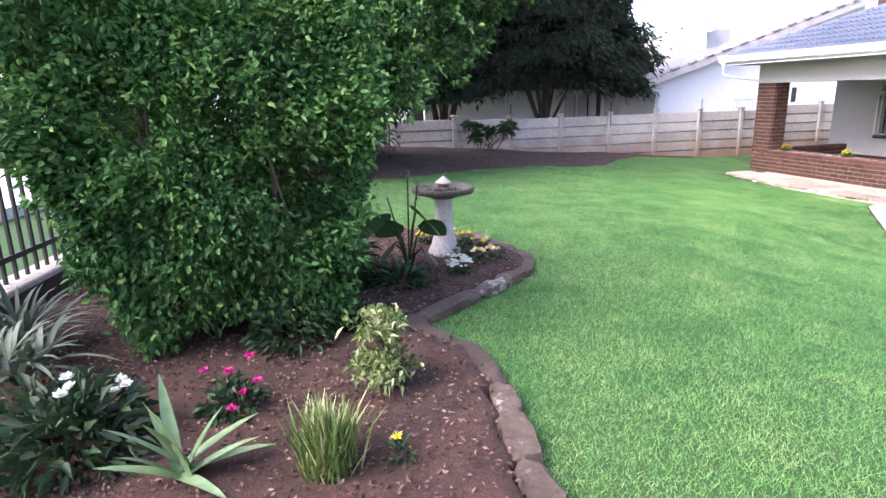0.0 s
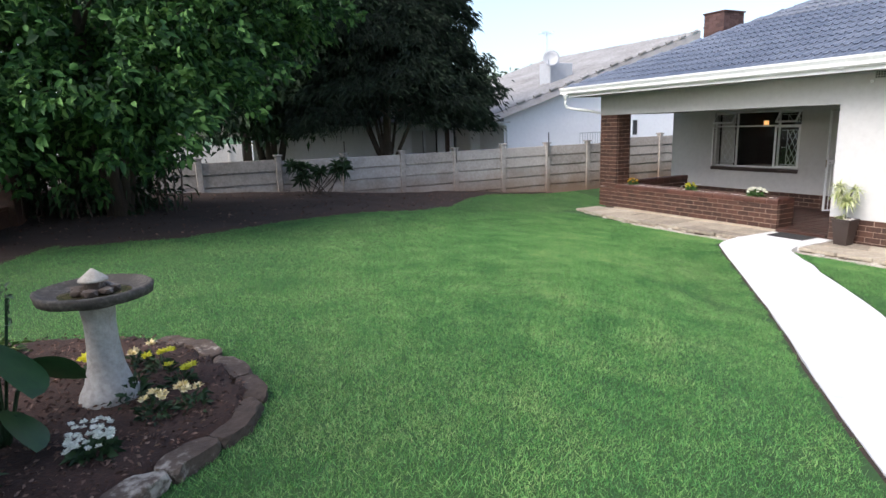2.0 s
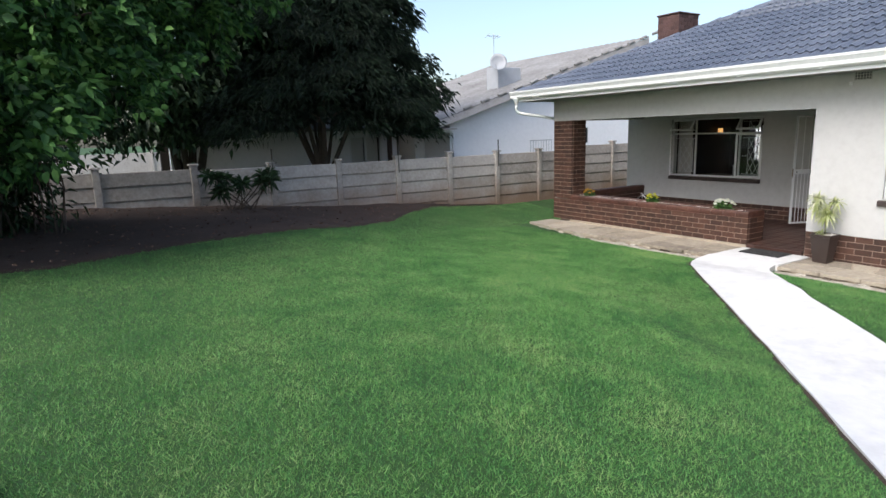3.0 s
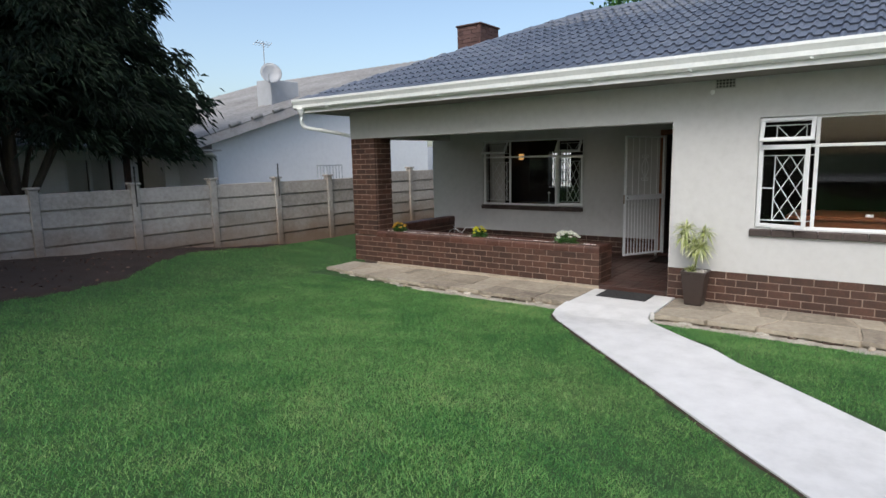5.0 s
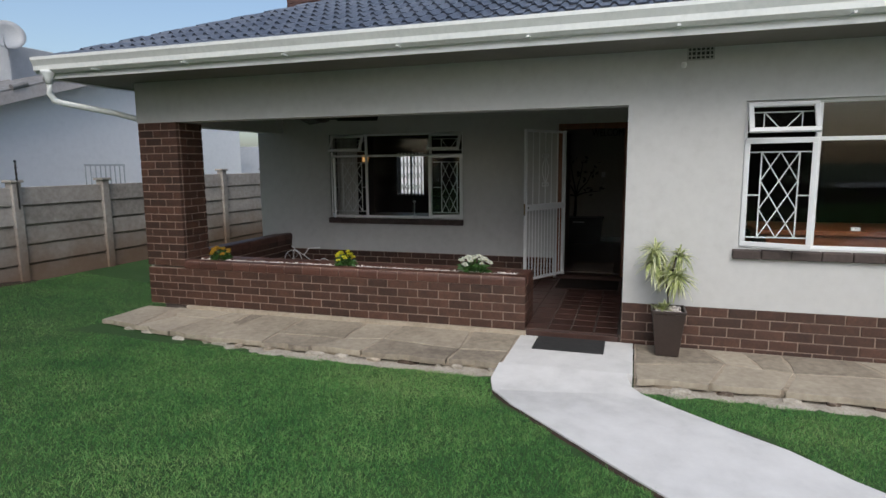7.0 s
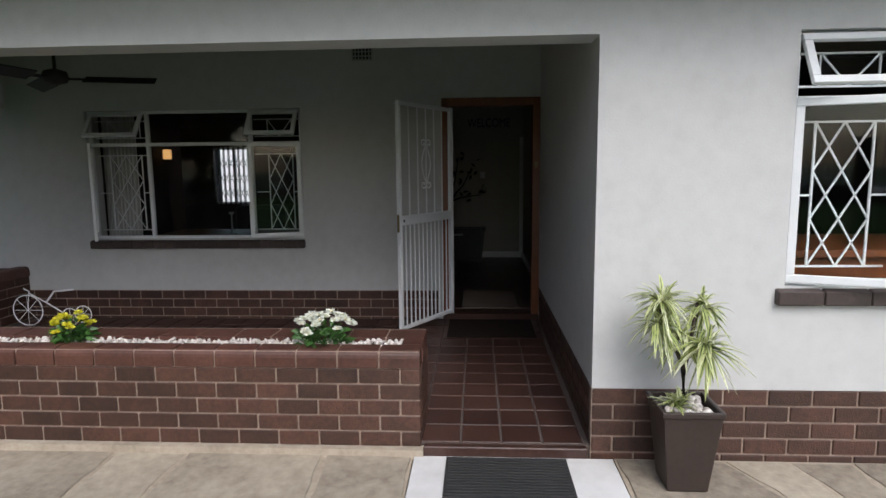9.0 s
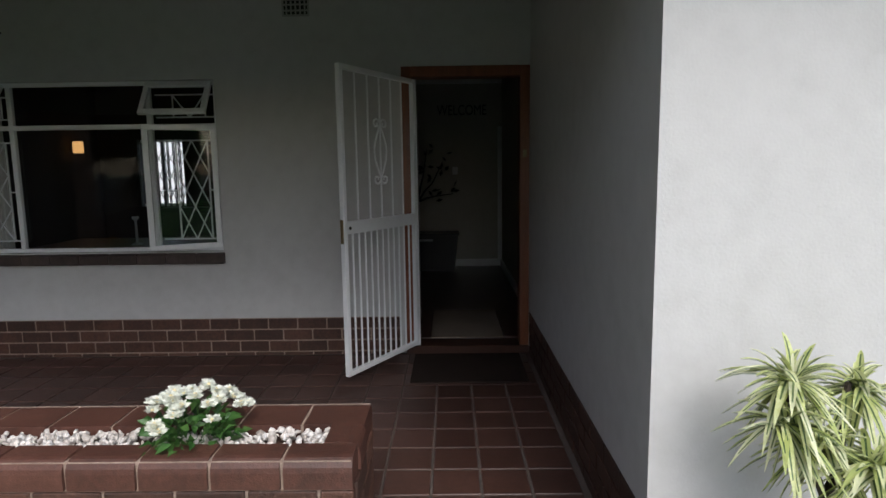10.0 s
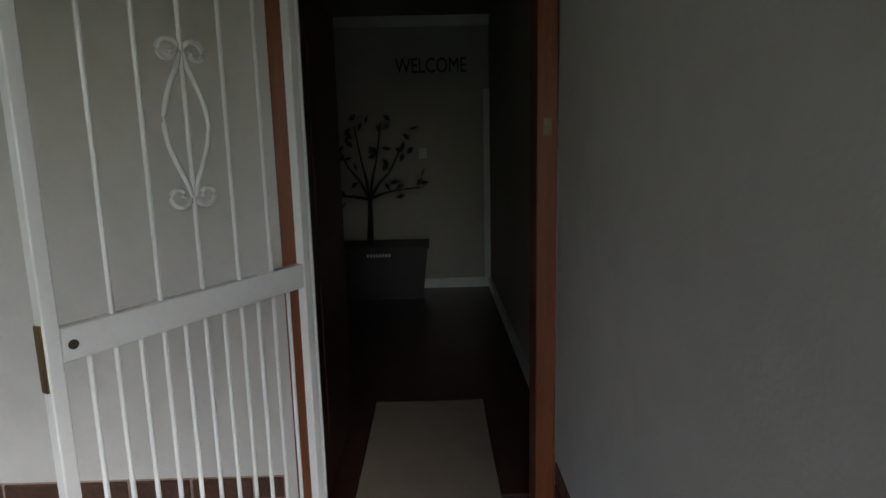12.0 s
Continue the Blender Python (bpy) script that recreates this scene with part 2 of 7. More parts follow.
M_OCHRE = material("ochre_petal", [(0.42, 0.22, 0.02), (0.62, 0.40, 0.05)], 0.5, 20, 60, island=0.4, translucent=0.2)


def earth_splash(m, tint, low, high):
    """Red earth splashed by rain up the foot of a wall, with a ragged upper edge."""
    nt = m.node_tree
    nd, ln = nt.nodes.new, nt.links.new
    bsdf = nt.nodes["Principled BSDF"]
    under = bsdf.inputs["Base Color"].links[0].from_socket
    geo, sep, streak, add, rng_, mix = nd("ShaderNodeNewGeometry"), nd("ShaderNodeSeparateXYZ"), nd("ShaderNodeTexNoise"), nd("ShaderNodeMath"), nd("ShaderNodeMapRange"), nd("ShaderNodeMix")
    streak.inputs["Scale"].default_value, streak.inputs["Detail"].default_value = 1.6, 7.0
    add.operation = "MULTIPLY_ADD"
    add.inputs[1].default_value = 0.9
    ln(geo.outputs["Position"], sep.inputs[0])
    ln(geo.outputs["Position"], streak.inputs["Vector"])
    ln(streak.outputs["Fac"], add.inputs[0])
    ln(sep.outputs["Z"], add.inputs[2])
    rng_.inputs["From Min"].default_value, rng_.inputs["From Max"].default_value = low + 0.45, high + 0.45
    rng_.inputs["To Min"].default_value, rng_.inputs["To Max"].default_value = 0.85, 0.0
    ln(add.outputs[0], rng_.inputs["Value"])
    mix.data_type = "RGBA"
    ln(rng_.outputs["Result"], mix.inputs["Factor"])
    ln(under, mix.inputs["A"])
    mix.inputs["B"].default_value = (*tint, 1)
    ln(mix.outputs["Result"], bsdf.inputs["Base Color"])


earth_splash(M_PRECAST, (0.20, 0.115, 0.07), 0.12, 0.85)
M_LAMP = glow("warm_lamp_glass", (1.0, 0.52, 0.18), 0.5)


# ---- helpers of the scene ----
def base_of(ob):
    p = Vector((0, 0, 0))
    while ob is not None:
        p += ob.location
        ob = ob.parent
    return p


def mesh_of(bm, name, mat, smooth=False):
    me = bpy.data.meshes.new(name)
    bmesh.ops.recalc_face_normals(bm, faces=bm.faces)
    bm.to_mesh(me)
    bm.free()
    if mat:
        me.materials.append(mat)
    if smooth:
        for p in me.polygons:
            p.use_smooth = True
    return me


def part(name, bm, mat, parent, label="", smooth=False):
    """Links a bmesh, drawn in the world's coordinates, as one mesh under a thing or a part."""
    off = base_of(parent)
    bmesh.ops.translate(bm, verts=bm.verts, vec=-off)
    ob = new(name, mesh_of(bm, name, mat, smooth))
    ob.parent = parent
    return tagged(ob, label)


def thing(name, at, label, category, group="", kind=""):
    ob = new(name)
    ob.location = at
    return tagged(ob, label, category, group, kind)


def single(name, bm, mat, label, category, kind="", group="", smooth=False):
    ob = new(name, mesh_of(bm, name, mat, smooth))
    return tagged(ob, label, category, group, kind)


def piece(name, me, parent, at, rot=(0, 0, 0), scale=(1, 1, 1)):
    """One of many alike pieces on shared mesh data; at: its place in the world."""
    ob = new(name, me)
    ob.parent = parent
    ob.location = Vector(at) - base_of(parent)
    ob.rotation_euler, ob.scale = rot, scale
    return ob


def box(bm, x0, x1, y0, y1, z0, z1, bevel=0.0):
    r = bmesh.ops.create_cube(bm, size=1.0)
    bmesh.ops.scale(bm, verts=r["verts"], vec=(x1 - x0, y1 - y0, z1 - z0))
    bmesh.ops.translate(bm, verts=r["verts"], vec=((x0 + x1) / 2, (y0 + y1) / 2, (z0 + z1) / 2))
    if bevel:
        edges = list({e for v in r["verts"] for e in v.link_edges})
        bmesh.ops.bevel(bm, geom=edges, offset=bevel, segments=1, affect="EDGES", profile=0.6)
    return r["verts"]


def boxes(*rows, bevel=0.0):
    bm = bmesh.new()
    for r in rows:
        box(bm, *r, bevel=bevel)
    return bm


def rod(bm, a, b, r0, r1=None, n=8, caps=True):
    a, b = Vector(a), Vector(b)
    r1 = r0 if r1 is None else r1
    d = b - a
    m = Matrix.Translation((a + b) / 2) @ d.to_track_quat("Z", "Y").to_matrix().to_4x4()
    return bmesh.ops.create_cone(bm, cap_ends=caps, segments=n, radius1=r0, radius2=r1, depth=d.length, matrix=m)["verts"]


def bar(bm, a, b, w):
    """A square bar from a to b."""
    a, b = Vector(a), Vector(b)
    d = b - a
    m = Matrix.Translation((a + b) / 2) @ d.to_track_quat("Z", "Y").to_matrix().to_4x4() @ Matrix.Diagonal((w, w, d.length, 1))
    bmesh.ops.create_cube(bm, size=1.0, matrix=m)


def tube(bm, pts, r, n=8, taper=1.0):
    """A round tube through the points."""
    pts = [Vector(p) for p in pts]
    rings = []
    for i, p in enumerate(pts):
        d = (pts[min(i + 1, len(pts) - 1)] - pts[max(i - 1, 0)]).normalized()
        q = d.to_track_quat("Z", "Y")
        k = r * (1 + (taper - 1) * i / (len(pts) - 1))
        rings.append([bm.verts.new(p + q @ Vector((k * math.cos(t), k * math.sin(t), 0))) for t in (2 * math.pi * j / n for j in range(n))])
    for a, b in zip(rings, rings[1:]):
        for j in range(n):
            bm.faces.new((a[j], a[(j + 1) % n], b[(j + 1) % n], b[j]))
    bm.faces.new(rings[0][::-1])
    bm.faces.new(rings[-1])


def lathe(bm, at, profile, n=28, wobble=0.0):
    """A turned shape; profile: (radius, height) from the bottom up."""
    rings = []
    for r, h in profile:
        ring = []
        for j in range(n):
            t = 2 * math.pi * j / n
            k = r * (1 + wobble * noise.noise(Vector((3 * math.cos(t), 3 * math.sin(t), 7 * h))))
            ring.append(bm.verts.new(Vector(at) + Vector((k * math.cos(t), k * math.sin(t), h))))
        rings.append(ring)
    for a, b in zip(rings, rings[1:]):
        for j in range(n):
            bm.faces.new((a[j], a[(j + 1) % n], b[(j + 1) % n], b[j]))
    bm.faces.new(rings[0][::-1])
    bm.faces.new(rings[-1])


def rock(size, seed, rough=0.25, sub=2):
    bm = bmesh.new()
    bmesh.ops.create_icosphere(bm, subdivisions=sub, radius=0.5)
    for v in bm.verts:
        n = noise.noise(v.co * 2.2 + Vector((seed * 7.3, seed, 0))) + 0.5 * noise.noise(v.co * 5 + Vector((seed, 3, 0)))
        v.co *= 1 + rough * n
        v.co = Vector([math.copysign(min(abs(c), 0.43), c) for c in v.co])
        v.co = Vector((v.co.x * size[0], v.co.y * size[1], v.co.z * size[2]))
    return bm


def wall_cells(bm, fixed, us, zs, holes, along="y"):
    """A wall slab cut by openings. fixed: its two faces; us, zs: its extent; holes: (u0, u1, z0, z1)."""
    ul = sorted({*us, *(h[0] for h in holes), *(h[1] for h in holes)})
    zl = sorted({*zs, *(h[2] for h in holes), *(h[3] for h in holes)})
    for u0, u1 in zip(ul, ul[1:]):
        for z0, z1 in zip(zl, zl[1:]):
            uc, zc = (u0 + u1) / 2, (z0 + z1) / 2
            if any(h[0] < uc < h[1] and h[2] < zc < h[3] for h in holes):
                continue
            if along == "y":
                box(bm, *fixed, u0, u1, z0, z1)
            else:
                box(bm, u0, u1, *fixed, z0, z1)
    return bm


def np_mesh(name, verts, faces, mat):
    """A mesh from arrays; faces: (n, k) indices."""
    me = bpy.data.meshes.new(name)
    n, k = faces.shape
    me.vertices.add(len(verts))
    me.vertices.foreach_set("co", np.ascontiguousarray(verts, dtype=np.float32).ravel())
    me.loops.add(n * k)
    me.loops.foreach_set("vertex_index", np.ascontiguousarray(faces, dtype=np.int32).ravel())
    me.polygons.add(n)
    me.polygons.foreach_set("loop_start", np.arange(0, n * k, k, dtype=np.int32))
    me.update(calc_edges=True)
    me.materials.append(mat)
    return me


def unit(v):
    return v / np.maximum(np.linalg.norm(v, axis=1, keepdims=True), 1e-9)


def leaves(P, D, L, W, rng, droop=0.25, fold=0.25, full=False):
    """Folded pointed leaves: base points P, directions D, lengths L, widths W. Returns vertices and triangles."""
    n = len(P)
    D = unit(D)
    R = rng.normal(size=(n, 3))
    S = unit(np.cross(D, R + np.array([0, 0, 0.01])))
    N = np.cross(S, D)
    L, W = np.broadcast_to(L, n)[:, None], np.broadcast_to(W, n)[:, None]
    flip = np.where(N[:, 2:3] < 0, -1.0, 1.0)
    N = N * flip
    tip = P + D * L - np.array([0, 0, 1.0]) * L * droop
    b = np.arange(n)[:, None]
    if full:
        low, high = P + D * L * 0.3 - np.array([0, 0, 1.0]) * L * droop * 0.08, P + D * L * 0.66 - np.array([0, 0, 1.0]) * L * droop * 0.4
        up = N * W * fold
        V = np.stack([P, low + S * W * 0.46 + up, high + S * W * 0.43 + up, tip, high - S * W * 0.43 + up, low - S * W * 0.46 + up], axis=1).reshape(-1, 3)
        return V, np.concatenate([b * 6 + np.array([t]) for t in ((0, 1, 2), (0, 2, 3), (0, 3, 4), (0, 4, 5))], axis=0)
    mid = P + D * L * 0.5
    V = np.stack([P, mid + S * W / 2 + N * W * fold, tip, mid - S * W / 2 + N * W * fold], axis=1).reshape(-1, 3)
    return V, np.concatenate([b * 4 + np.array([[0, 1, 2]]), b * 4 + np.array([[0, 2, 3]])], axis=0)


def sprays(C, out, per, spread, L, W, rng, droop=0.25, lean=0.8, full=False):
    """Tufts of leaves round the centres C, leaning along out."""
    P = np.repeat(C, per, axis=0) + rng.normal(size=(len(C) * per, 3)) * spread
    D = np.repeat(out, per, axis=0) * lean + rng.normal(size=(len(C) * per, 3)) * 0.7
    n = len(P)
    return leaves(P, D, L * rng.uniform(0.65, 1.25, n), W * rng.uniform(0.7, 1.2, n), rng, droop, full=full)


def leaf_part(name, V, F, mat, parent, label=""):
    off = np.array(base_of(parent))
    ob = new(name, np_mesh(name, V - off, F, mat))
    ob.parent = parent
    return tagged(ob, label)


# ---- the lie of the land ----
GX = np.array([-400.0, -3.0, 1.0, 2.07, 5.7, 7.85, 10.04, 10.9, 400.0])
GZ = np.array([0.72, 0.68, 0.66, 0.60, 0.38, 0.08, -0.10, -0.19, -0.19])


DIP_X = [1.5, 2.5, 3.5, 5.0, 6.0, 7.0, 8.0, 9.0, 10.0, 10.9]
DIP_Z = [0.0, -0.03, -0.11, -0.19, -0.25, -0.23, -0.15, -0.05, 0.03, 0.0]


def ground_z(x, y):
    x, y = np.asarray(x, dtype=float), np.asarray(y, dtype=float)
    z = sum(np.interp(x + d, GX, GZ) for d in (-0.9, -0.45, 0.0, 0.45, 0.9)) / 5
    # the lawn dips gently towards the path
    dip = np.interp(x, DIP_X, DIP_Z)
    u = np.clip((3.4 - np.abs(y - np.interp(x, [2.5, 4.8, 7.0, 9.1, 10.4], [0.7, 2.8, 4.75, 6.7, 7.8]))) / 2.4, 0, 1)
    z = z + dip * u * u * (3 - 2 * u)
    z = z + np.clip(y - 10.5, 0, 6) * 0.035 * np.clip((12.5 - x) / 4, 0, 1)
    # the ground banks up a little at the foot of the boundary wall
    return z + 0.2 * np.clip((y - 13.4) / 2.8, 0, 1) * np.clip((x - 6.5) / 3.5, 0, 1)


def gz(x, y):
    return float(ground_z(x, y))


# ---- ground ----
def ground_sheet():
    xs = np.concatenate([[-400, -150, -60, -25, -12], np.arange(-6, 22.1, 0.4), [30, 60, 150, 400]])
    ys = np.concatenate([[-400, -150, -60, -25, -12], np.arange(-6, 24.1, 0.5), [32, 60, 150, 400]])
    X, Y = np.meshgrid(xs, ys, indexing="ij")
    Z = ground_z(X, Y)
    V = np.stack([X, Y, Z], axis=-1).reshape(-1, 3)
    i, j = np.meshgrid(np.arange(len(xs) - 1), np.arange(len(ys) - 1), indexing="ij")
    a = (i * len(ys) + j).ravel()
    F = np.stack([a, a + len(ys), a + len(ys) + 1, a + 1], axis=1)
    tagged(new("ground", np_mesh("ground", V, F, M_LAWN)), "mown green lawn sloping gently down to the house", "lawn", kind="structure")


ground_sheet()


def inside(poly, x, y):
    """Which points lie in the polygon."""
    hit = np.zeros(np.shape(x), dtype=bool)
    for (x0, y0), (x1, y1) in zip(poly, poly[1:] + poly[:1]):
        c = ((y0 > y) != (y1 > y)) & (x < (x1 - x0) * (y - y0) / (y1 - y0 + 1e-12) + x0)
        hit ^= c
    return hit


def patch(name, poly, lift, bumpiness, step, mat, label, category, thick=0.12):
    """A sheet of earth over the polygon, a little above the lawn, uneven, with sunk edges."""
    xs = np.arange(min(p[0] for p in poly) - step, max(p[0] for p in poly) + 2 * step, step)
    ys = np.arange(min(p[1] for p in poly) - step, max(p[1] for p in poly) + 2 * step, step)
    X, Y = np.meshgrid(xs, ys, indexing="ij")
    keep = inside(poly, X, Y)
    Z = ground_z(X, Y)
    for i in range(X.shape[0]):
        for j in range(X.shape[1]):
            p = Vector((X[i, j] * 1.7, Y[i, j] * 1.7, 0))
            Z[i, j] += lift * (1 if keep[i, j] else -0.6) + bumpiness * (noise.noise(p) + 0.6 * noise.noise(p * 4.1) + 0.4 * noise.noise(p * 11))
    V = np.stack([X, Y, Z], axis=-1).reshape(-1, 3)
    i, j = np.meshgrid(np.arange(len(xs) - 1), np.arange(len(ys) - 1), indexing="ij")
    any_in = keep[:-1, :-1] | keep[1:, :-1] | keep[:-1, 1:] | keep[1:, 1:]
    a = (i * len(ys) + j)[any_in]
    F = np.stack([a, a + len(ys), a + len(ys) + 1, a + 1], axis=1)
    me = np_mesh(name, V, F, mat)
    for p in me.polygons:
        p.use_smooth = True
    tagged(new(name, me), label, category, kind="structure")


BED = [(0.22, 0.2), (0.25, 1.1), (0.33, 1.7), (0.38, 2.0), (0.48, 2.5), (0.46, 2.95), (0.25, 3.25), (0.24, 3.5), (0.6, 3.76), (1.05, 4.1), (1.5, 4.5),
       (1.62, 4.85), (1.55, 5.25), (1.4, 5.7), (1.1, 6.1), (0.5, 6.4), (-0.5, 6.5), (-1.85, 6.6), (-2.02, 6.2), (-2.62, 3.1), (-3.2, 0.0)]
SHADE = [(-1.6, 8.6), (-0.6, 9.8), (0.0, 11.0), (0.9, 10.9), (1.75, 10.95), (2.6, 11.5), (3.56, 12.05), (5.0, 12.65), (6.4, 13.05), (7.6, 13.85), (8.5, 14.75), (9.3, 15.4), (10.2, 15.95), (11.5, 16.1), (12.5, 16.16), (-2.0, 16.2)]
patch("garden_bed", BED, 0.07, 0.022, 0.06, M_SOIL, "dark brown mulched soil of a raised flower bed", "flower bed")
patch("bare_earth", SHADE, 0.03, 0.02, 0.14, M_BARE, "bare brown leaf-littered earth under the trees", "bare soil")

# ---- the concrete path to the door ----
PATH_L = [(10.95, 8.6), (10.62, 8.6), (10.38, 8.53), (10.04, 8.31), (9.56, 7.83), (9.2, 7.46), (8.91, 7.15), (8.39, 6.6), (7.77, 5.97), (7.42, 5.61), (6.47, 4.74), (5.51, 3.93), (4.9, 3.4), (4.36, 2.9), (3.6, 2.15), (2.9, 1.3), (2.0, -0.4), (1.4, -3.0)]
PATH_R = [(10.95, 7.5), (10.72, 7.46), (10.6, 7.38), (10.4, 7.14), (10.1, 6.88), (9.8, 6.53), (9.5, 6.27), (8.96, 5.65), (8.54, 5.17), (8.24, 4.85), (7.24, 3.98), (6.28, 3.17), (5.67, 2.64), (5.13, 2.14), (4.4, 1.4), (3.7, 0.5), (3.0, -1.06), (2.42, -3.26)]


def path_slab():
    bm = bmesh.new()
    rows = []
    for (xl, yl), (xr, yr) in zip(PATH_L, PATH_R):
        row = []
        for k in range(7):
            f = k / 6
            x, y = xl + (xr - xl) * f, yl + (yr - yl) * f
            row.append(bm.verts.new((x, y, max(gz(x, y) + 0.018, -0.062 - 0.09 * max(0.0, 10.95 - x)))))
        low = [bm.verts.new((x, y, gz(x, y) - 0.14)) for x, y in ((xl, yl), (xr, yr))]
        rows.append([low[0], *row, low[1]])
    for a, b in zip(rows, rows[1:]):
        for j in range(8):
            bm.faces.new((a[j], a[j + 1], b[j + 1], b[j]))
    bm.faces.new(rows[0])
    bm.faces.new(rows[-1][::-1])
    # the landing before the step
    box(bm, 10.95, 11.865, 7.452, 8.57, -0.22, -0.062)
    return single("garden_path", bm, M_CONCRETE, "pale smooth concrete garden path across the lawn to the door", "path", "structure")


path_slab()

# worn strips of earth where the lawn meets the path
def path_edge(side, out, seed):
    bm = bmesh.new()
    rows = []
    for (xa, ya), (xb, yb) in zip(side, side[1:]):
        m = max(2, int(math.hypot(xb - xa, yb - ya) / 0.12))
        for k in range(m):
            x, y = xa + (xb - xa) * k / m, ya + (yb - ya) * k / m
            w = 0.032 + 0.022 * noise.noise(Vector((x * 3, y * 3, seed)))
            ox, oy = x + out[0] * w, y + out[1] * w
            rows.append((bm.verts.new((x - out[0] * 0.02, y - out[1] * 0.02, gz(x, y) + 0.004)), bm.verts.new(((x + ox) / 2, (y + oy) / 2, gz(x, y) + 0.009)), bm.verts.new((ox, oy, gz(ox, oy) - 0.004))))
    for a, b in zip(rows, rows[1:]):
        for j in range(2):
            bm.faces.new((a[j], a[j + 1], b[j + 1], b[j]))
    bmesh.ops.recalc_face_normals(bm, faces=bm.faces[:])
    single("soil_edge", bm, M_BARE, "thin worn line of bare soil beside the path", "soil", "structure")


path_edge(PATH_L[2:], (-0.7, 0.72), 1)
path_edge(PATH_R[1:], (0.7, -0.72), 2)

# ---- stone apron along the house ----
APRON_Z = -0.07


def apron(name, y0, y1, seed):
    rng = random.Random(seed)
    root = thing(name, (11.3, (y0 + y1) / 2, APRON_Z), "worn tan flagstone apron with a crumbling edge along the house", "paving", kind="structure")

    def front(y):
        taper = (y - 12.0) * 0.2 if y > 12.0 else 0.0
        return 10.88 + taper + 0.055 * noise.noise(Vector((y * 1.3, seed, 0))) + 0.03 * noise.noise(Vector((y * 5, seed, 4)))

    def strip(part_name, near, far, z_near, z_far, depth, mat, bumps):
        bm = bmesh.new()
        n = int((y1 - y0) / 0.07)
        rows = []
        for i in range(n + 1):
            y = y0 + (y1 - y0) * i / n
            xa = front(y) + near + bumps * noise.noise(Vector((y * 4, seed, 9)))
            za = z_near + bumps * 0.3 * noise.noise(Vector((y * 6, seed, 2)))
            rows.append([bm.verts.new(v) for v in ((xa, y, depth), (xa, y, za), ((xa + far) / 2, y, (za + z_far) / 2), (far, y, z_far), (far, y, depth))])
        for p, q in zip(rows, rows[1:]):
            for j in range(4):
                bm.faces.new((p[j], p[j + 1], q[j + 1], q[j]))
        bm.faces.new(rows[0])
        bm.faces.new(rows[-1][::-1])
        bmesh.ops.recalc_face_normals(bm, faces=bm.faces[:])
        part(part_name, bm, mat, root)

    strip("bedding", 0.07, 11.893, APRON_Z - 0.008, APRON_Z - 0.003, -0.35, M_FLAGBED, 0.02)
    strip("footing", -0.125, 11.2, -0.148, -0.14, -0.36, M_LICHEN, 0.08)
    # crazy paving: uneven slabs round shared, jittered corners
    cols = max(3, round((y1 - y0) / 0.62))
    ys = [y0 + (y1 - y0) * i / cols for i in range(cols + 1)]
    mids = [rng.uniform(0.3, 0.7) for _ in ys]
    node = []
    for i, y in enumerate(ys):
        j = 0.0 if i in (0, cols) else 0.17
        node.append([(None, y + rng.uniform(-j, j)), (10.9 + 0.97 * mids[i], y + rng.uniform(-j, j)), (11.886, y + rng.uniform(-j, j))])

    def slab(corners, thick):
        cx, cy = sum(c[0] for c in corners) / len(corners), sum(c[1] for c in corners) / len(corners)
        ring = []
        for (ax, ay), (bx, by) in zip(corners, corners[1:] + corners[:1]):
            m = max(2, int(math.hypot(bx - ax, by - ay) / 0.1))
            for k in range(m):
                x, y = ax + (bx - ax) * k / m, ay + (by - ay) * k / m
                d = math.hypot(cx - x, cy - y)
                inset = 0.012 + 0.018 * rng.random()
                ring.append((x + (cx - x) / d * inset, y + (cy - y) / d * inset))
        bm = bmesh.new()
        h = APRON_Z + rng.uniform(0.0, 0.007)
        tx, ty = rng.uniform(-0.008, 0.008), rng.uniform(-0.006, 0.006)
        top = [bm.verts.new((x, y, h + tx * (x - cx) + ty * (y - cy))) for x, y in ring]
        rim = [bm.verts.new((x + (x - cx) * 0.012, y + (y - cy) * 0.012, h - 0.006)) for x, y in ring]
        low = [bm.verts.new((x, y, h - thick)) for x, y in ring]
        bm.faces.new(top)
        n = len(ring)
        for k in range(n):
            bm.faces.new((rim[k], rim[(k + 1) % n], top[(k + 1) % n], top[k]))
            bm.faces.new((low[k], low[(k + 1) % n], rim[(k + 1) % n], rim[k]))
        bm.faces.new(low[::-1])
        bmesh.ops.recalc_face_normals(bm, faces=bm.faces[:])
        part("flagstone", bm, M_FLAG, root)

    for i in range(cols):
        (_, ya), ma, ba = node[i]
        (_, yb), mb, bb = node[i + 1]
        edge_ = [(front(ya + (yb - ya) * k / 4) + rng.uniform(-0.02, 0.035), ya + (yb - ya) * k / 4) for k in range(5)][::-1]
        if rng.random() < 0.2:
            slab([ba, bb] + edge_, 0.05)
        elif rng.random() < 0.3:
            f = rng.uniform(0.35, 0.65)
            q = (ma[0] + (mb[0] - ma[0]) * f, ma[1] + (mb[1] - ma[1]) * f)
            b2 = (11.886, ba[1] + (bb[1] - ba[1]) * (f + rng.uniform(-0.15, 0.15)))
            slab([ma, mb] + edge_, 0.05)
            slab([ma, ba, b2, q], 0.04)
            slab([q, b2, bb, mb], 0.04)
        else:
            slab([ma, mb] + edge_, 0.05)
            slab([ma, ba, bb, mb], 0.04)
    # crumbled lumps of mortar and stone left under the broken edge
    y = y0 + 0.05
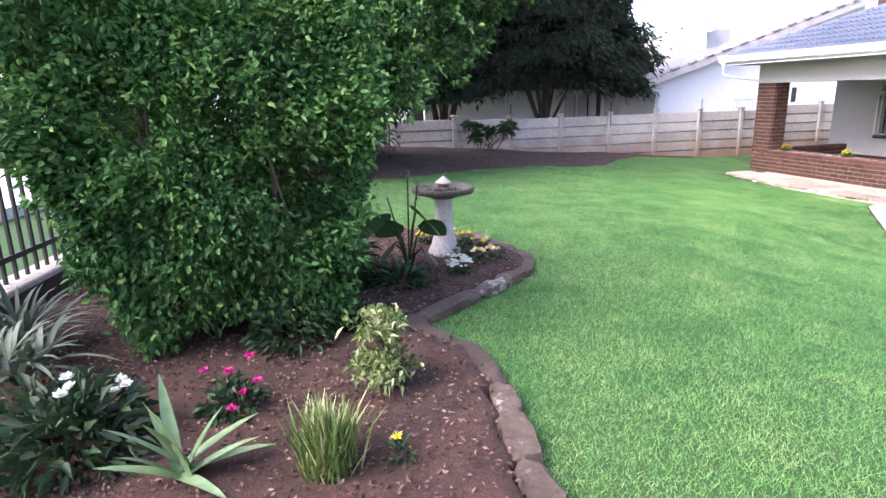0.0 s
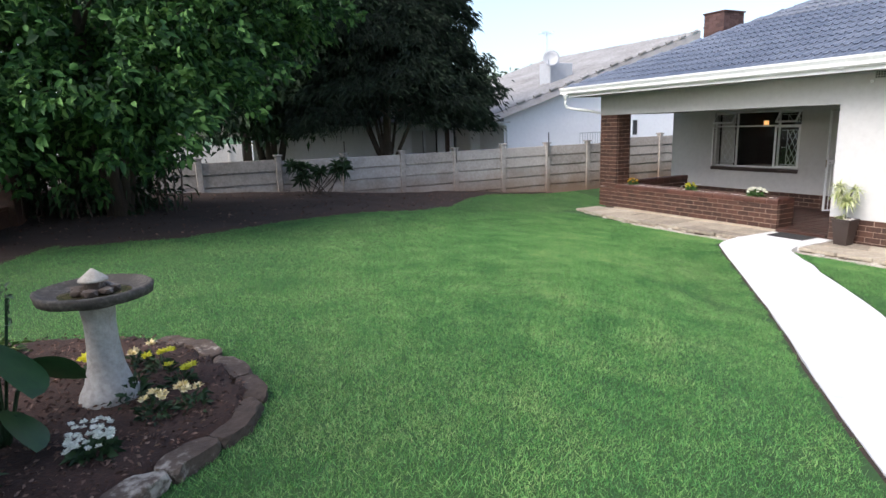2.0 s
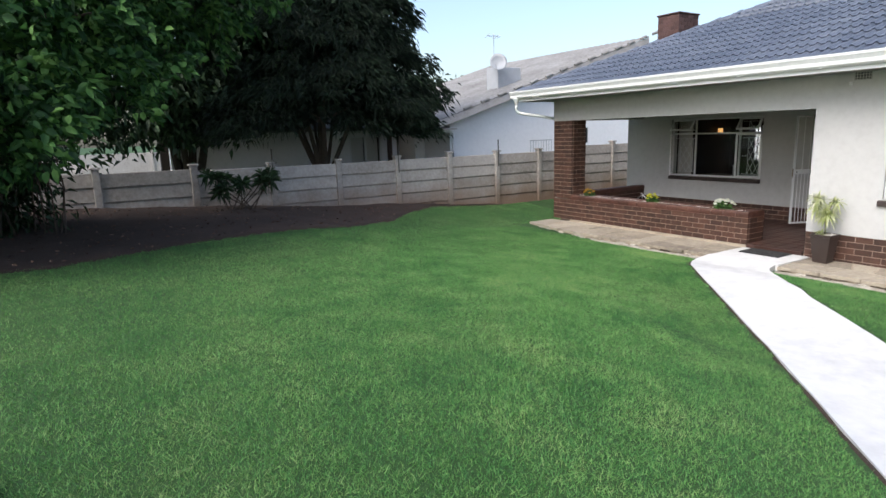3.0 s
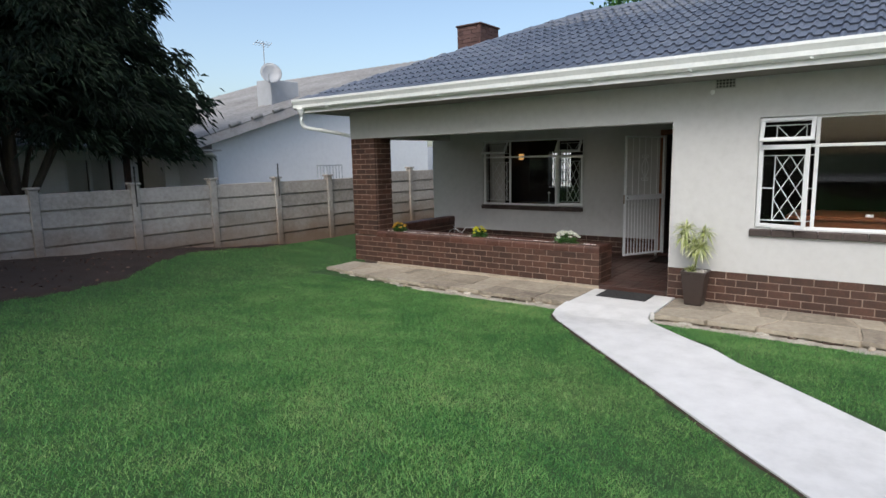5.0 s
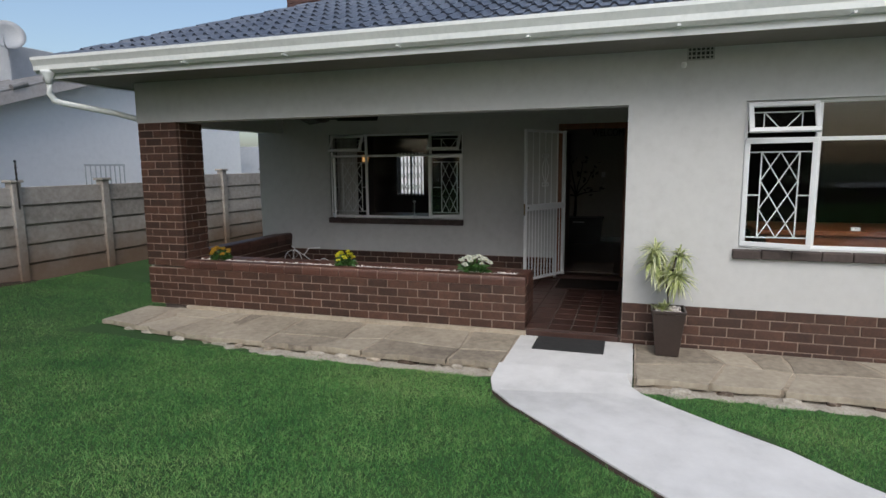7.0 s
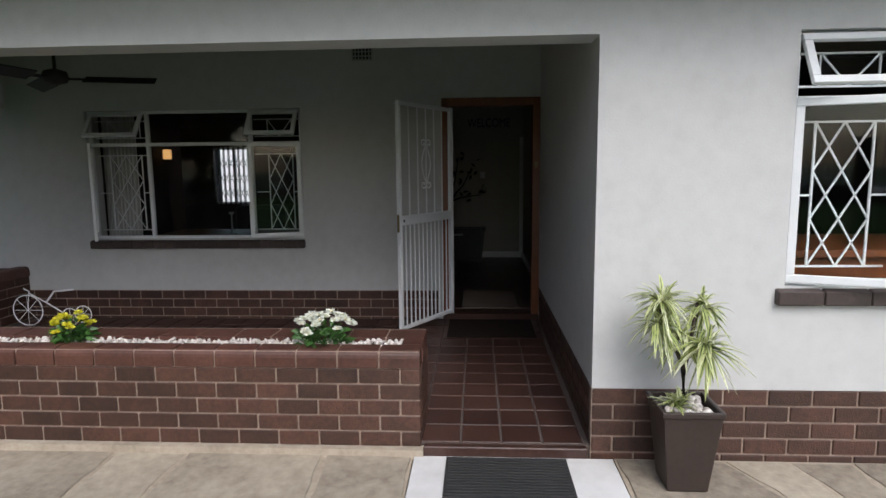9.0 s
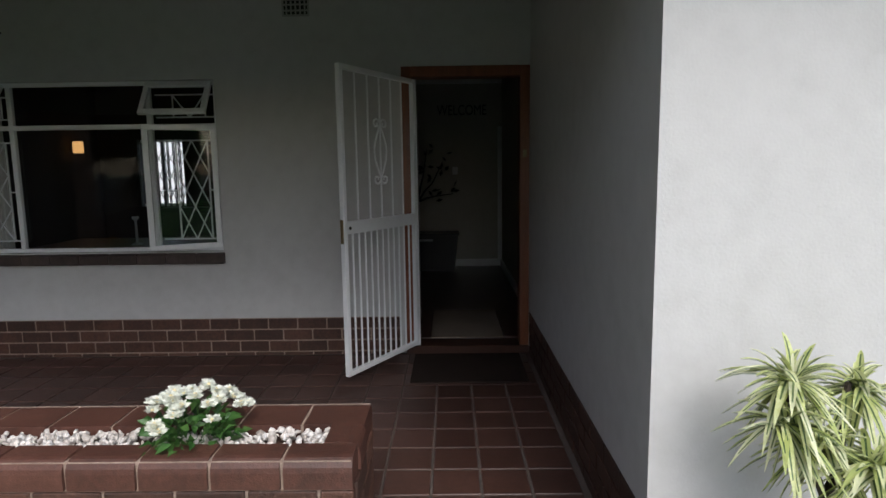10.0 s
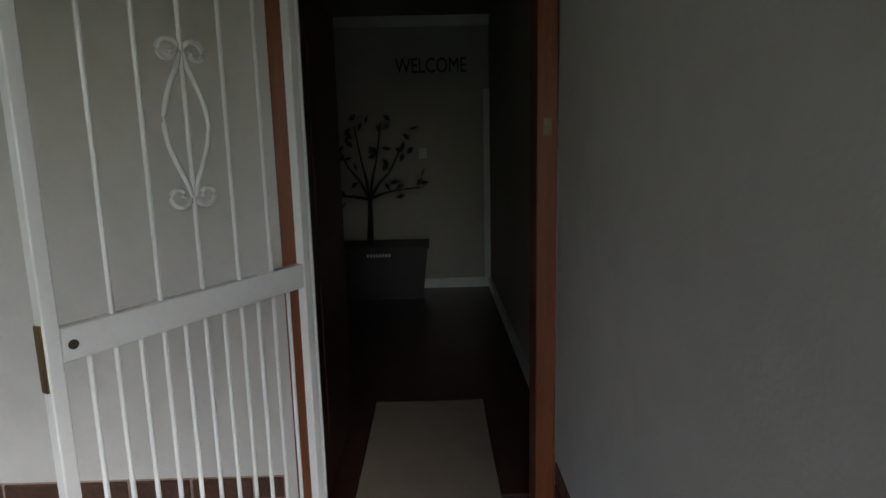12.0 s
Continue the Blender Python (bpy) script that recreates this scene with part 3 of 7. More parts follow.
    while y < y1 - 0.15:
        w = rng.uniform(0.07, 0.26)
        bm = rock((0.12, w, 0.075), rng.uniform(0, 50), 0.55)
        bmesh.ops.translate(bm, verts=bm.verts, vec=(front(y + w / 2) + rng.uniform(0.0, 0.06), y + w / 2, -0.142))
        part("rubble", bm, rng.choice([M_FLAGBED, M_LICHEN, M_LICHEN, M_STONE]), root)
        y += w + rng.uniform(0.02, 0.38)


apron("flagstone_apron", 8.58, 13.45, 4)
apron("flagstone_apron", -2.0, 7.44, 9)

# ---- house: walls ----
FX, BX = 11.9, 14.8            # front face, back face of the veranda
PLINTH = 0.34
W1 = (10.03, 12.33, 0.86, 2.21)   # veranda window
W2 = (4.22, 6.56, 0.92, 2.25)     # front window
DOOR = (7.574, 8.57, 0.0, 2.28)

bm = wall_cells(bmesh.new(), (FX, FX + 0.23), (-4.0, 7.57), (PLINTH, 2.76), [W2])
box(bm, FX + 0.012, FX + 0.23, -4.0, 7.56, -0.3, PLINTH)
single("wall_west", bm, M_PLASTER, "light grey painted plaster front wall above a brick plinth", "wall", "structure")
bm = boxes((FX + 0.23, BX, 7.34, 7.57, PLINTH, 2.95), (FX + 0.23, BX, 7.34, 7.558, -0.3, PLINTH))
single("wall_south", bm, M_PLASTER, "light grey painted side wall of the veranda", "wall", "structure")
bm = wall_cells(bmesh.new(), (BX, BX + 0.23), (7.34, 13.69), (0.0, 2.95), [W1, DOOR])
single("wall_east", bm, M_PLASTER, "light grey painted back wall of the veranda", "wall", "structure")
bm = boxes((FX, FX + 0.23, 7.57, 13.42, 2.25, 2.76))
single("beam_front", bm, M_PLASTER, "deep light grey plastered beam over the veranda opening", "beam", "structure")
bm = boxes((FX + 0.23, BX, 13.19, 13.42, 2.25, 2.76))
single("beam_side", bm, M_PLASTER, "plastered side beam of the veranda", "beam", "structure")
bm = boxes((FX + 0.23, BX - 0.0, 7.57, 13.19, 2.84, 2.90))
single("ceiling_veranda", bm, M_CEILING, "plain veranda ceiling, darkened to hold back bounced light", "ceiling", "structure")
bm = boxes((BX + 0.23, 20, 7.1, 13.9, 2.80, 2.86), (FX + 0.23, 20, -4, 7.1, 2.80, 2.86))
single("ceiling_inside", bm, M_CEILING, "plain ceiling of the rooms, darkened to keep them dim", "ceiling", "structure")
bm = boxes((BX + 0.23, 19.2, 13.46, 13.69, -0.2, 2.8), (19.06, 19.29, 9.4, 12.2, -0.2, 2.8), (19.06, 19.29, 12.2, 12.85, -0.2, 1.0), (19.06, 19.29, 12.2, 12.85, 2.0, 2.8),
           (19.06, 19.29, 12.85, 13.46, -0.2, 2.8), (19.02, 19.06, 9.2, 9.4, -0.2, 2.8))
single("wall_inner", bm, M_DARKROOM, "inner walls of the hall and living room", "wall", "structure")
bm = boxes((BX + 0.23, 19.02, 9.2, 9.4, 0.0, 2.8), (18.83, 19.02, 7.1, 9.2, -0.2, 2.8))
single("wall_hall_north", bm, M_INTERIOR, "hall side wall", "wall", "structure")
bm = boxes((BX + 0.23, 18.83, 7.24, 7.44, 0.0, 2.8))
single("wall_hall_south", bm, M_INTERIOR, "hall side wall", "wall", "structure")
bm = boxes((BX + 0.2, 20, 7.1, 13.9, -0.06, 0.07))
single("floor_inside", bm, M_PARQUET, "dark polished wooden floor of the hall", "floor", "structure")
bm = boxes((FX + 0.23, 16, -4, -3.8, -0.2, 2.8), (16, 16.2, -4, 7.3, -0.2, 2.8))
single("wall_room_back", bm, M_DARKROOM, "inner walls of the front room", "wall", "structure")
bm = boxes((FX + 0.23, 16, -4, 7.34, -0.1, 0.05))
single("floor_room", bm, M_PARQUET, "dark floor of the front room", "floor", "structure")
bm = boxes((19.0, 19.3, -4, 7.3, -0.2, 2.8), (11.9, 19.3, -4.23, -4.0, -0.3, 2.76), (19.29, 19.5, 7, 14, -0.2, 1.0))
single("wall_outer", bm, M_PLASTER, "outer walls at the back of the house", "wall", "structure")


# ---- brickwork ----
BL, BH = 0.240, 0.0940          # brick and joint


def brick_mesh(name, length, depth, height, mat, bev=0.004):
    return mesh_of(boxes((-length / 2, length / 2, -depth / 2, depth / 2, -height / 2, height / 2), bevel=bev), name, mat)


BRICK = brick_mesh("brick", BL - 0.011, 0.05, BH - 0.011, M_BRICK)
BRICK_HALF = brick_mesh("half_brick", BL / 2 - 0.011, 0.05, BH - 0.011, M_BRICK)


def lay(root, start, along, normal, length, courses, z0, shift=0, me=BRICK, half=BRICK_HALF, cut_top=0.0):
    """Bricks in stretcher bond on a face; start: its lower corner, along: its run, normal: outwards."""
    along, normal = Vector(along), Vector(normal)
    rot = (0, 0, math.atan2(along.y, along.x))
    rng = random.Random(round(length * 1000) + courses)
    for c in range(courses):
        z = z0 + BH * (c + 0.5)
        u = -BL / 2 if (c + shift) % 2 else 0.0
        while u < length - 0.02:
            a, b = max(u, 0.0), min(u + BL, length)
            if b - a > 0.035:
                full = b - a > BL * 0.9
                base, w = (me, BL) if full else (half, BL / 2)
                out = rng.uniform(-0.0015, 0.0015)
                p = Vector(start) + along * ((a + b) / 2) - normal * (0.025 - out)
                piece("brick", base, root, (p.x, p.y, z), rot, ((b - a - 0.011) / (w - 0.011), 1, 1))
            u += BL


def mortar_and_bricks(name, start, along, normal, length, courses, z0, label, shift=0, depth=0.09):
    s, a, n = Vector(start), Vector(along), Vector(normal)
    root = thing(name, (s.x, s.y, z0), label, "brickwork", kind="structure")
    p, q = s - n * 0.009, s + a * length - n * depth
    bm = boxes((min(p.x, q.x), max(p.x, q.x), min(p.y, q.y), max(p.y, q.y), z0, z0 + courses * BH))
    part("mortar", bm, M_MORTAR, root)
    lay(root, start, along, normal, length, courses, z0, shift)
    return root


# plinth of the front wall, of the side wall and of the back wall
mortar_and_bricks("plinth_west", (FX - 0.002, 7.57, 0), (0, -1, 0), (-1, 0, 0), 7.0, 5, PLINTH - 5 * BH, "dark red-brown face-brick plinth under grey plaster")
mortar_and_bricks("plinth_south", (FX + 0.055, 7.572, 0), (1, 0, 0), (0, 1, 0), BX - FX - 0.06, 4, PLINTH - 4 * BH, "dark red-brown face-brick plinth of the veranda side wall", 1, 0.05)
mortar_and_bricks("plinth_east", (BX - 0.012, 8.62, 0), (0, 1, 0), (-1, 0, 0), 4.6, 4, 0.305 - 4 * BH, "dark red-brown face-brick plinth of the veranda back wall", 0, 0.05)

# the planter wall: front face, end face, inner face, caps
PY0, PY1, PTOP, PDEP = 8.53, 13.42, 0.55, 0.51
CAPH = 0.108
planter = thing("brick_planter", (FX + PDEP / 2, (PY0 + PY1) / 2, -0.08), "long dark red brick planter box with rounded coping and white pebbles", "planter", kind="structure")
Z0 = PTOP - CAPH - 5 * BH
part("mortar", boxes((FX + 0.009, FX + 0.11, PY0 + 0.009, PY1 - 0.009, Z0, PTOP - CAPH), (FX + PDEP - 0.11, FX + PDEP - 0.009, PY0 + 0.009, PY1 - 0.009, Z0, PTOP - CAPH),
                     (FX + 0.11, FX + PDEP - 0.11, PY0 + 0.009, PY0 + 0.11, Z0, PTOP - CAPH), (FX + 0.11, FX + PDEP - 0.11, PY1 - 0.11, PY1 - 0.009, Z0, PTOP - CAPH)), M_MORTAR, planter)
part("footing", boxes((FX - 0.045, FX + 0.1, PY0 - 0.01, PY1 - 0.6, Z0 - 0.1, Z0 + 0.004)), M_FLAGBED, planter)
lay(planter, (FX, PY0, 0), (0, 1, 0), (-1, 0, 0), PY1 - PY0, 5, Z0, 1)
lay(planter, (FX + 0.052, PY0, 0), (1, 0, 0), (0, -1, 0), PDEP - 0.104, 5, Z0, 0)
lay(planter, (FX + PDEP, PY0, 0), (0, 1, 0), (1, 0, 0), PY1 - PY0, 5, Z0, 0)


def cap_mesh(name, length, width, height, mat):
    """A coping brick, rounded on the outer top edge (towards -y of its own)."""
    bm = bmesh.new()
    prof = [(-width / 2, -height / 2)]
    r = 0.045
    for k in range(5):
        t = math.pi - k * math.pi / 8
        prof.append((-width / 2 + r + r * math.cos(t), height / 2 - r + r * math.sin(t)))
    prof += [(width / 2, height / 2), (width / 2, -height / 2)]
    rows = [[bm.verts.new((x, y, z)) for y, z in prof] for x in (-length / 2, length / 2)]
    n = len(prof)
    for j in range(n):
        bm.faces.new((rows[0][j], rows[0][(j + 1) % n], rows[1][(j + 1) % n], rows[1][j]))
    bm.faces.new(rows[0][::-1])
    bm.faces.new(rows[1])
    return mesh_of(bm, name, mat)


CAP = cap_mesh("coping_brick", BL - 0.012, 0.125, CAPH - 0.006, M_BRICK_CAP)
BACKW = 0.225
CAP_WIDE = cap_mesh("wide_coping_brick", BL - 0.012, BACKW, CAPH - 0.006, M_BRICK_CAP)
n_caps = int((PY1 - PY0) / BL)
part("cap_mortar", boxes((FX + 0.012, FX + 0.118, PY0 + 0.01, PY1 - 0.6, PTOP - CAPH, PTOP - 0.012), (FX + PDEP - BACKW + 0.006, FX + PDEP - 0.012, PY0 + 0.01, PY1 - 0.01, PTOP - CAPH, PTOP - 0.012)), M_MORTAR, planter)
for i in range(n_caps):
    y = PY0 + BL * (i + 0.5)
    if y < 12.8:
        piece("coping_brick", CAP, planter, (FX + 0.06, y, PTOP - CAPH / 2), (0, 0, radians(-90)))
    piece("coping_brick", CAP_WIDE, planter, (FX + PDEP - BACKW / 2, y, PTOP - CAPH / 2 - 0.004), (0, 0, radians(90)))
piece("coping_brick", CAP, planter, (FX + 0.125 + 0.08, PY0 + 0.06, PTOP - CAPH / 2 + 0.003), (0, 0, 0), (0.7, 1, 1))

# low north arm of the planter
arm = thing("brick_parapet", (13.6, 13.3, 0), "low dark red brick parapet closing the veranda side", "brickwork", kind="structure")
part("mortar", boxes((FX + PDEP + 0.012, BX - 0.002, 13.109, 13.41, -0.1, 0.47)), M_MORTAR, arm)
lay(arm, (FX + PDEP + 0.012, 13.1, 0), (1, 0, 0), (0, -1, 0), BX - FX - PDEP - 0.02, 5, 0.47 - 5 * BH, 0)
for i in range(10):
    piece("coping_brick", CAP, arm, (FX + PDEP + 0.13 + BL * i, 13.16, 0.47 + CAPH / 2 - 0.01))
part("coping_top", boxes((FX + PDEP + 0.012, BX - 0.002, 13.225, 13.415, 0.47, 0.545)), M_BRICK_CAP, arm)

# the brick pillar
pillar = thing("brick_pillar", (12.12, 13.12, PTOP), "dark red face-brick corner pillar carrying the veranda beam", "pillar", kind="structure")
PX1, PYA = FX + 0.46, 12.83
PC = 19
PZ = 2.25 - PC * BH
part("mortar", boxes((FX + 0.011, PX1 - 0.009, PYA + 0.009, PY1 - 0.009, PZ, 2.25)), M_MORTAR, pillar)
lay(pillar, (FX + 0.002, PYA, 0), (0, 1, 0), (-1, 0, 0), PY1 - PYA, PC, PZ, 0)
lay(pillar, (FX + 0.054, PYA, 0), (1, 0, 0), (0, -1, 0), PX1 - FX - 0.054, PC, PZ, 1)
lay(pillar, (FX + 0.054, PY1, 0), (1, 0, 0), (0, 1, 0), PX1 - FX - 0.054, PC, PZ, 1)

# ---- veranda floor ----
floor = thing("floor_veranda", (13.3, 10.5, 0), "dark red quarry tiles on the veranda floor", "floor", kind="structure")
part("bedding", boxes((FX + 0.02, BX + 0.0, 7.56, 13.2, -0.3, -0.006)), M_GROUT, floor)
part("step_edge", boxes((FX - 0.03, FX + 0.022, 7.59, 8.52, -0.3, -0.008), bevel=0.006), M_TILE, floor)
TS = 0.236
TILE = mesh_of(boxes((-TS / 2 + 0.007, TS / 2 - 0.007, -TS / 2 + 0.007, TS / 2 - 0.007, -0.012, 0.0), bevel=0.003), "floor_tile", M_TILE)
rngt = random.Random(3)
for i in range(13):
    for j in range(24):
        x, y = FX + 0.02 + TS * (i + 0.5), 7.6 + TS * (j + 0.5)
        if x > BX - 0.06 or y > 13.1 or (y > PY0 and x < FX + PDEP):
            continue
        piece("floor_tile", TILE, floor, (x, y, 0.0 + rngt.uniform(-0.001, 0.001)))

# ---- roof ----
EX, EY, EZ, SL = 11.2, 14.05, 2.90, 0.42
RX = 15.1                                    # ridge
RZ = EZ + SL * (RX - EX)
RBX = 2 * RX - EX                            # back eave
bm = bmesh.new()
c = {k: bm.verts.new(v) for k, v in {
    "nw": (EX, EY, EZ), "ne": (RBX, EY, EZ), "sw": (EX, -4.6, EZ), "se": (RBX, -4.6, EZ),
    "rn": (RX, EY - (RX - EX), RZ), "rs": (RX, -4.6, RZ)}.items()}
for f in (("nw", "rn", "rs", "sw"), ("nw", "ne", "rn"), ("ne", "se", "rs", "rn"), ("sw", "rs", "se")):
    bm.faces.new([c[k] for k in f])
g = bmesh.ops.extrude_face_region(bm, geom=bm.faces[:])
bmesh.ops.translate(bm, verts=[v for v in g["geom"] if isinstance(v, bmesh.types.BMVert)], vec=(0, 0, -0.06))
roof = thing("roof", (RX, 6, EZ), "hipped roof of blue-grey concrete tiles", "roof", kind="structure")
part("deck", bm, M_IRON, roof)


def roof_tile():
    """A double-roll concrete tile: 0.3 wide (x), 0.38 long (y up the slope)."""
    bm = bmesh.new()
    n = 12
    rows = []
    for y, lift in ((0.0, 0.028), (0.36, 0.002)):
        top = []
        for k in range(n + 1):
            u = k / n
            top.append(bm.verts.new((0.3 * (u - 0.5), y, lift + 0.034 * max(0.0, math.sin(2 * math.pi * 2 * u)) ** 0.8)))
        rows.append(top)
    low = [bm.verts.new((v.co.x, 0.004, v.co.z - 0.014)) for v in rows[0]]
    for k in range(n):
        bm.faces.new((rows[0][k], rows[0][k + 1], rows[1][k + 1], rows[1][k]))
        bm.faces.new((low[k], low[k + 1], rows[0][k + 1], rows[0][k]))
    return mesh_of(bm, "roof_tile", M_ROOF)


ROOF_TILE = roof_tile()
ang = math.atan(SL)
gauge, count = 0.33, 0
V_rest, F_rest = [], []
tv = np.array([v.co[:] for v in ROOF_TILE.vertices])
tf = np.array([p.vertices[:] for p in ROOF_TILE.polygons])
rot = Matrix.Rotation(radians(-90), 3, "Z") @ Matrix.Rotation(ang, 3, "X")
for r in range(13):
    s = r * gauge
    x, z = EX - 0.03 + s * math.cos(ang), EZ + 0.012 + s * math.sin(ang)
    col = 0
    while True:
        y = EY - 0.15 - 0.3 * col
        if y < -4.4:
            break
        if y + 0.15 < EY - (x - EX) + 0.02 and x < RX - 0.1:
            if 4.5 < y < 13.9 and count < 300 and r < 10:
                ob = piece("roof_tile", ROOF_TILE, roof, (x, y, z))
                ob.rotation_euler = rot.to_euler()
                count += 1
            else:
                V_rest.append(tv @ np.array(rot).T + np.array([x, y, z]))
                F_rest.append(tf + len(tv) * len(F_rest))
        col += 1
rest = leaf_part("roof_tiles", np.concatenate(V_rest), np.concatenate(F_rest), M_ROOF, roof)
tagged(rest, kind="stuff")


def ridge_caps(a, b, name="ridge_tile"):
    a, b = Vector(a), Vector(b)
    d = b - a
    n = int(d.length / 0.36)
    bm = bmesh.new()
    q = d.to_track_quat("Z", "Y")
    rod(bm, (0, 0, -0.2), (0, 0, 0.2), 0.115, 0.10, 10)
    me = mesh_of(bm, name, M_ROOF)
    for i in range(n):
        ob = piece(name, me, roof, a + d * ((i + 0.5) / n))
        ob.rotation_euler = q.to_euler()


ridge_caps((EX + 0.1, EY - 0.1, EZ + 0.0), (RX, EY - (RX - EX), RZ - 0.03))
ridge_caps((RX, EY - (RX - EX), RZ - 0.03), (RX, -4.5, RZ - 0.03))

# eaves: fascia, soffit, gutter
bm = boxes((EX + 0.03, EX + 0.055, -4.5, EY - 0.03, 2.725, 2.885), (EX + 0.055, RBX - 0.05, EY - 0.055, EY - 0.03, 2.725, 2.885))
single("fascia", bm, M_FASCIA, "white painted timber fascia board", "fascia", "structure")
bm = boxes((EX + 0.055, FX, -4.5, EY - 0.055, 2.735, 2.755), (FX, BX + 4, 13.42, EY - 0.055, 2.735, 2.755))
single("soffit", bm, M_SOFFIT, "soffit boards under the eaves, coloured dark to deepen the shade", "soffit", "structure")


def gutter_run(a, b, out):
    """An ogee gutter from a to b, open at the top; out: which way it faces."""
    a, b, out = Vector(a), Vector(b), Vector(out)
    prof = [(0.0, 0.125), (0.0, 0.0), (0.05, 0.0), (0.085, 0.022), (0.088, 0.06), (0.105, 0.085), (0.12, 0.105), (0.12, 0.13), (0.108, 0.13), (0.105, 0.108),
            (0.09, 0.09), (0.076, 0.062), (0.074, 0.03), (0.046, 0.012), (0.012, 0.012), (0.012, 0.125)]
    bm = bmesh.new()
    rows = [[bm.verts.new(p + out * u + Vector((0, 0, w * 1.35))) for u, w in prof] for p in (a, b)]
    for j in range(len(prof)):
        k = (j + 1) % len(prof)
        bm.faces.new((rows[0][j], rows[0][k], rows[1][k], rows[1][j]))
    for row in rows:
        bm.faces.new([*row[:8], *row[8:]])
    return bm


gutter = thing("gutter", (EX, 5, 2.78), "white painted metal gutter along the eaves", "gutter", kind="structure")
part("channel", gutter_run((EX + 0.028, -4.4, 2.785), (EX + 0.028, EY + 0.05, 2.785), (-1, 0, 0)), M_GUTTER, gutter)
part("channel", gutter_run((EX + 0.03, EY - 0.03, 2.785), (RBX, EY - 0.03, 2.785), (0, 1, 0)), M_GUTTER, gutter)
bm = bmesh.new()
for y in (13.2, 12.0, 10.8, 9.6, 8.4, 7.2, 6.0, 4.8):
    box(bm, EX - 0.1, EX + 0.03, y - 0.012, y + 0.012, 2.776, 2.79)
part("bracket", bm, M_GUTTER, gutter)
bm = bmesh.new()
lathe(bm, (EX - 0.02, EY - 0.12, 2.66), [(0.035, 0.0), (0.04, 0.06), (0.075, 0.12), (0.08, 0.15)], 12)
tube(bm, [(EX - 0.02, EY - 0.12, 2.68), (EX - 0.02, EY - 0.12, 2.56), (EX + 0.01, EY - 0.14, 2.48), (EX + 0.08, EY - 0.2, 2.45), (EX + 0.5, EY - 0.52, 2.36), (FX + 0.1, 13.46, 2.30), (FX + 0.14, 13.46, 2.2), (FX + 0.14, 13.46, -0.05)], 0.036, 10)
part("downpipe", bm, M_GUTTER, gutter, "white downpipe with a swan-neck bend", True)

# chimney
chim = thing("chimney", (16.0, 13.25, 3.0), "square red brick chimney on the tiled roof", "chimney")
part("core", boxes((15.66, 16.44, 12.91, 13.53, 3.0, 4.86)), M_REDBRICK, chim)
CB = brick_mesh("chimney_brick", BL - 0.008, 0.05, BH - 0.008, M_REDBRICK)
CBH = brick_mesh("chimney_half_brick", BL / 2 - 0.008, 0.05, BH - 0.008, M_REDBRICK)
for st, al, nm, ln_ in (((15.65, 12.90, 0), (0, 1, 0), (-1, 0, 0), 0.64), ((15.65, 12.90, 0), (1, 0, 0), (0, -1, 0), 0.80)):
    lay(chim, st, al, nm, ln_, 16, 4.86 - 16 * BH, 0, CB, CBH)
part("cap", boxes((15.62, 16.48, 12.87, 13.57, 4.86, 4.90), bevel=0.01), M_REDBRICK, chim)


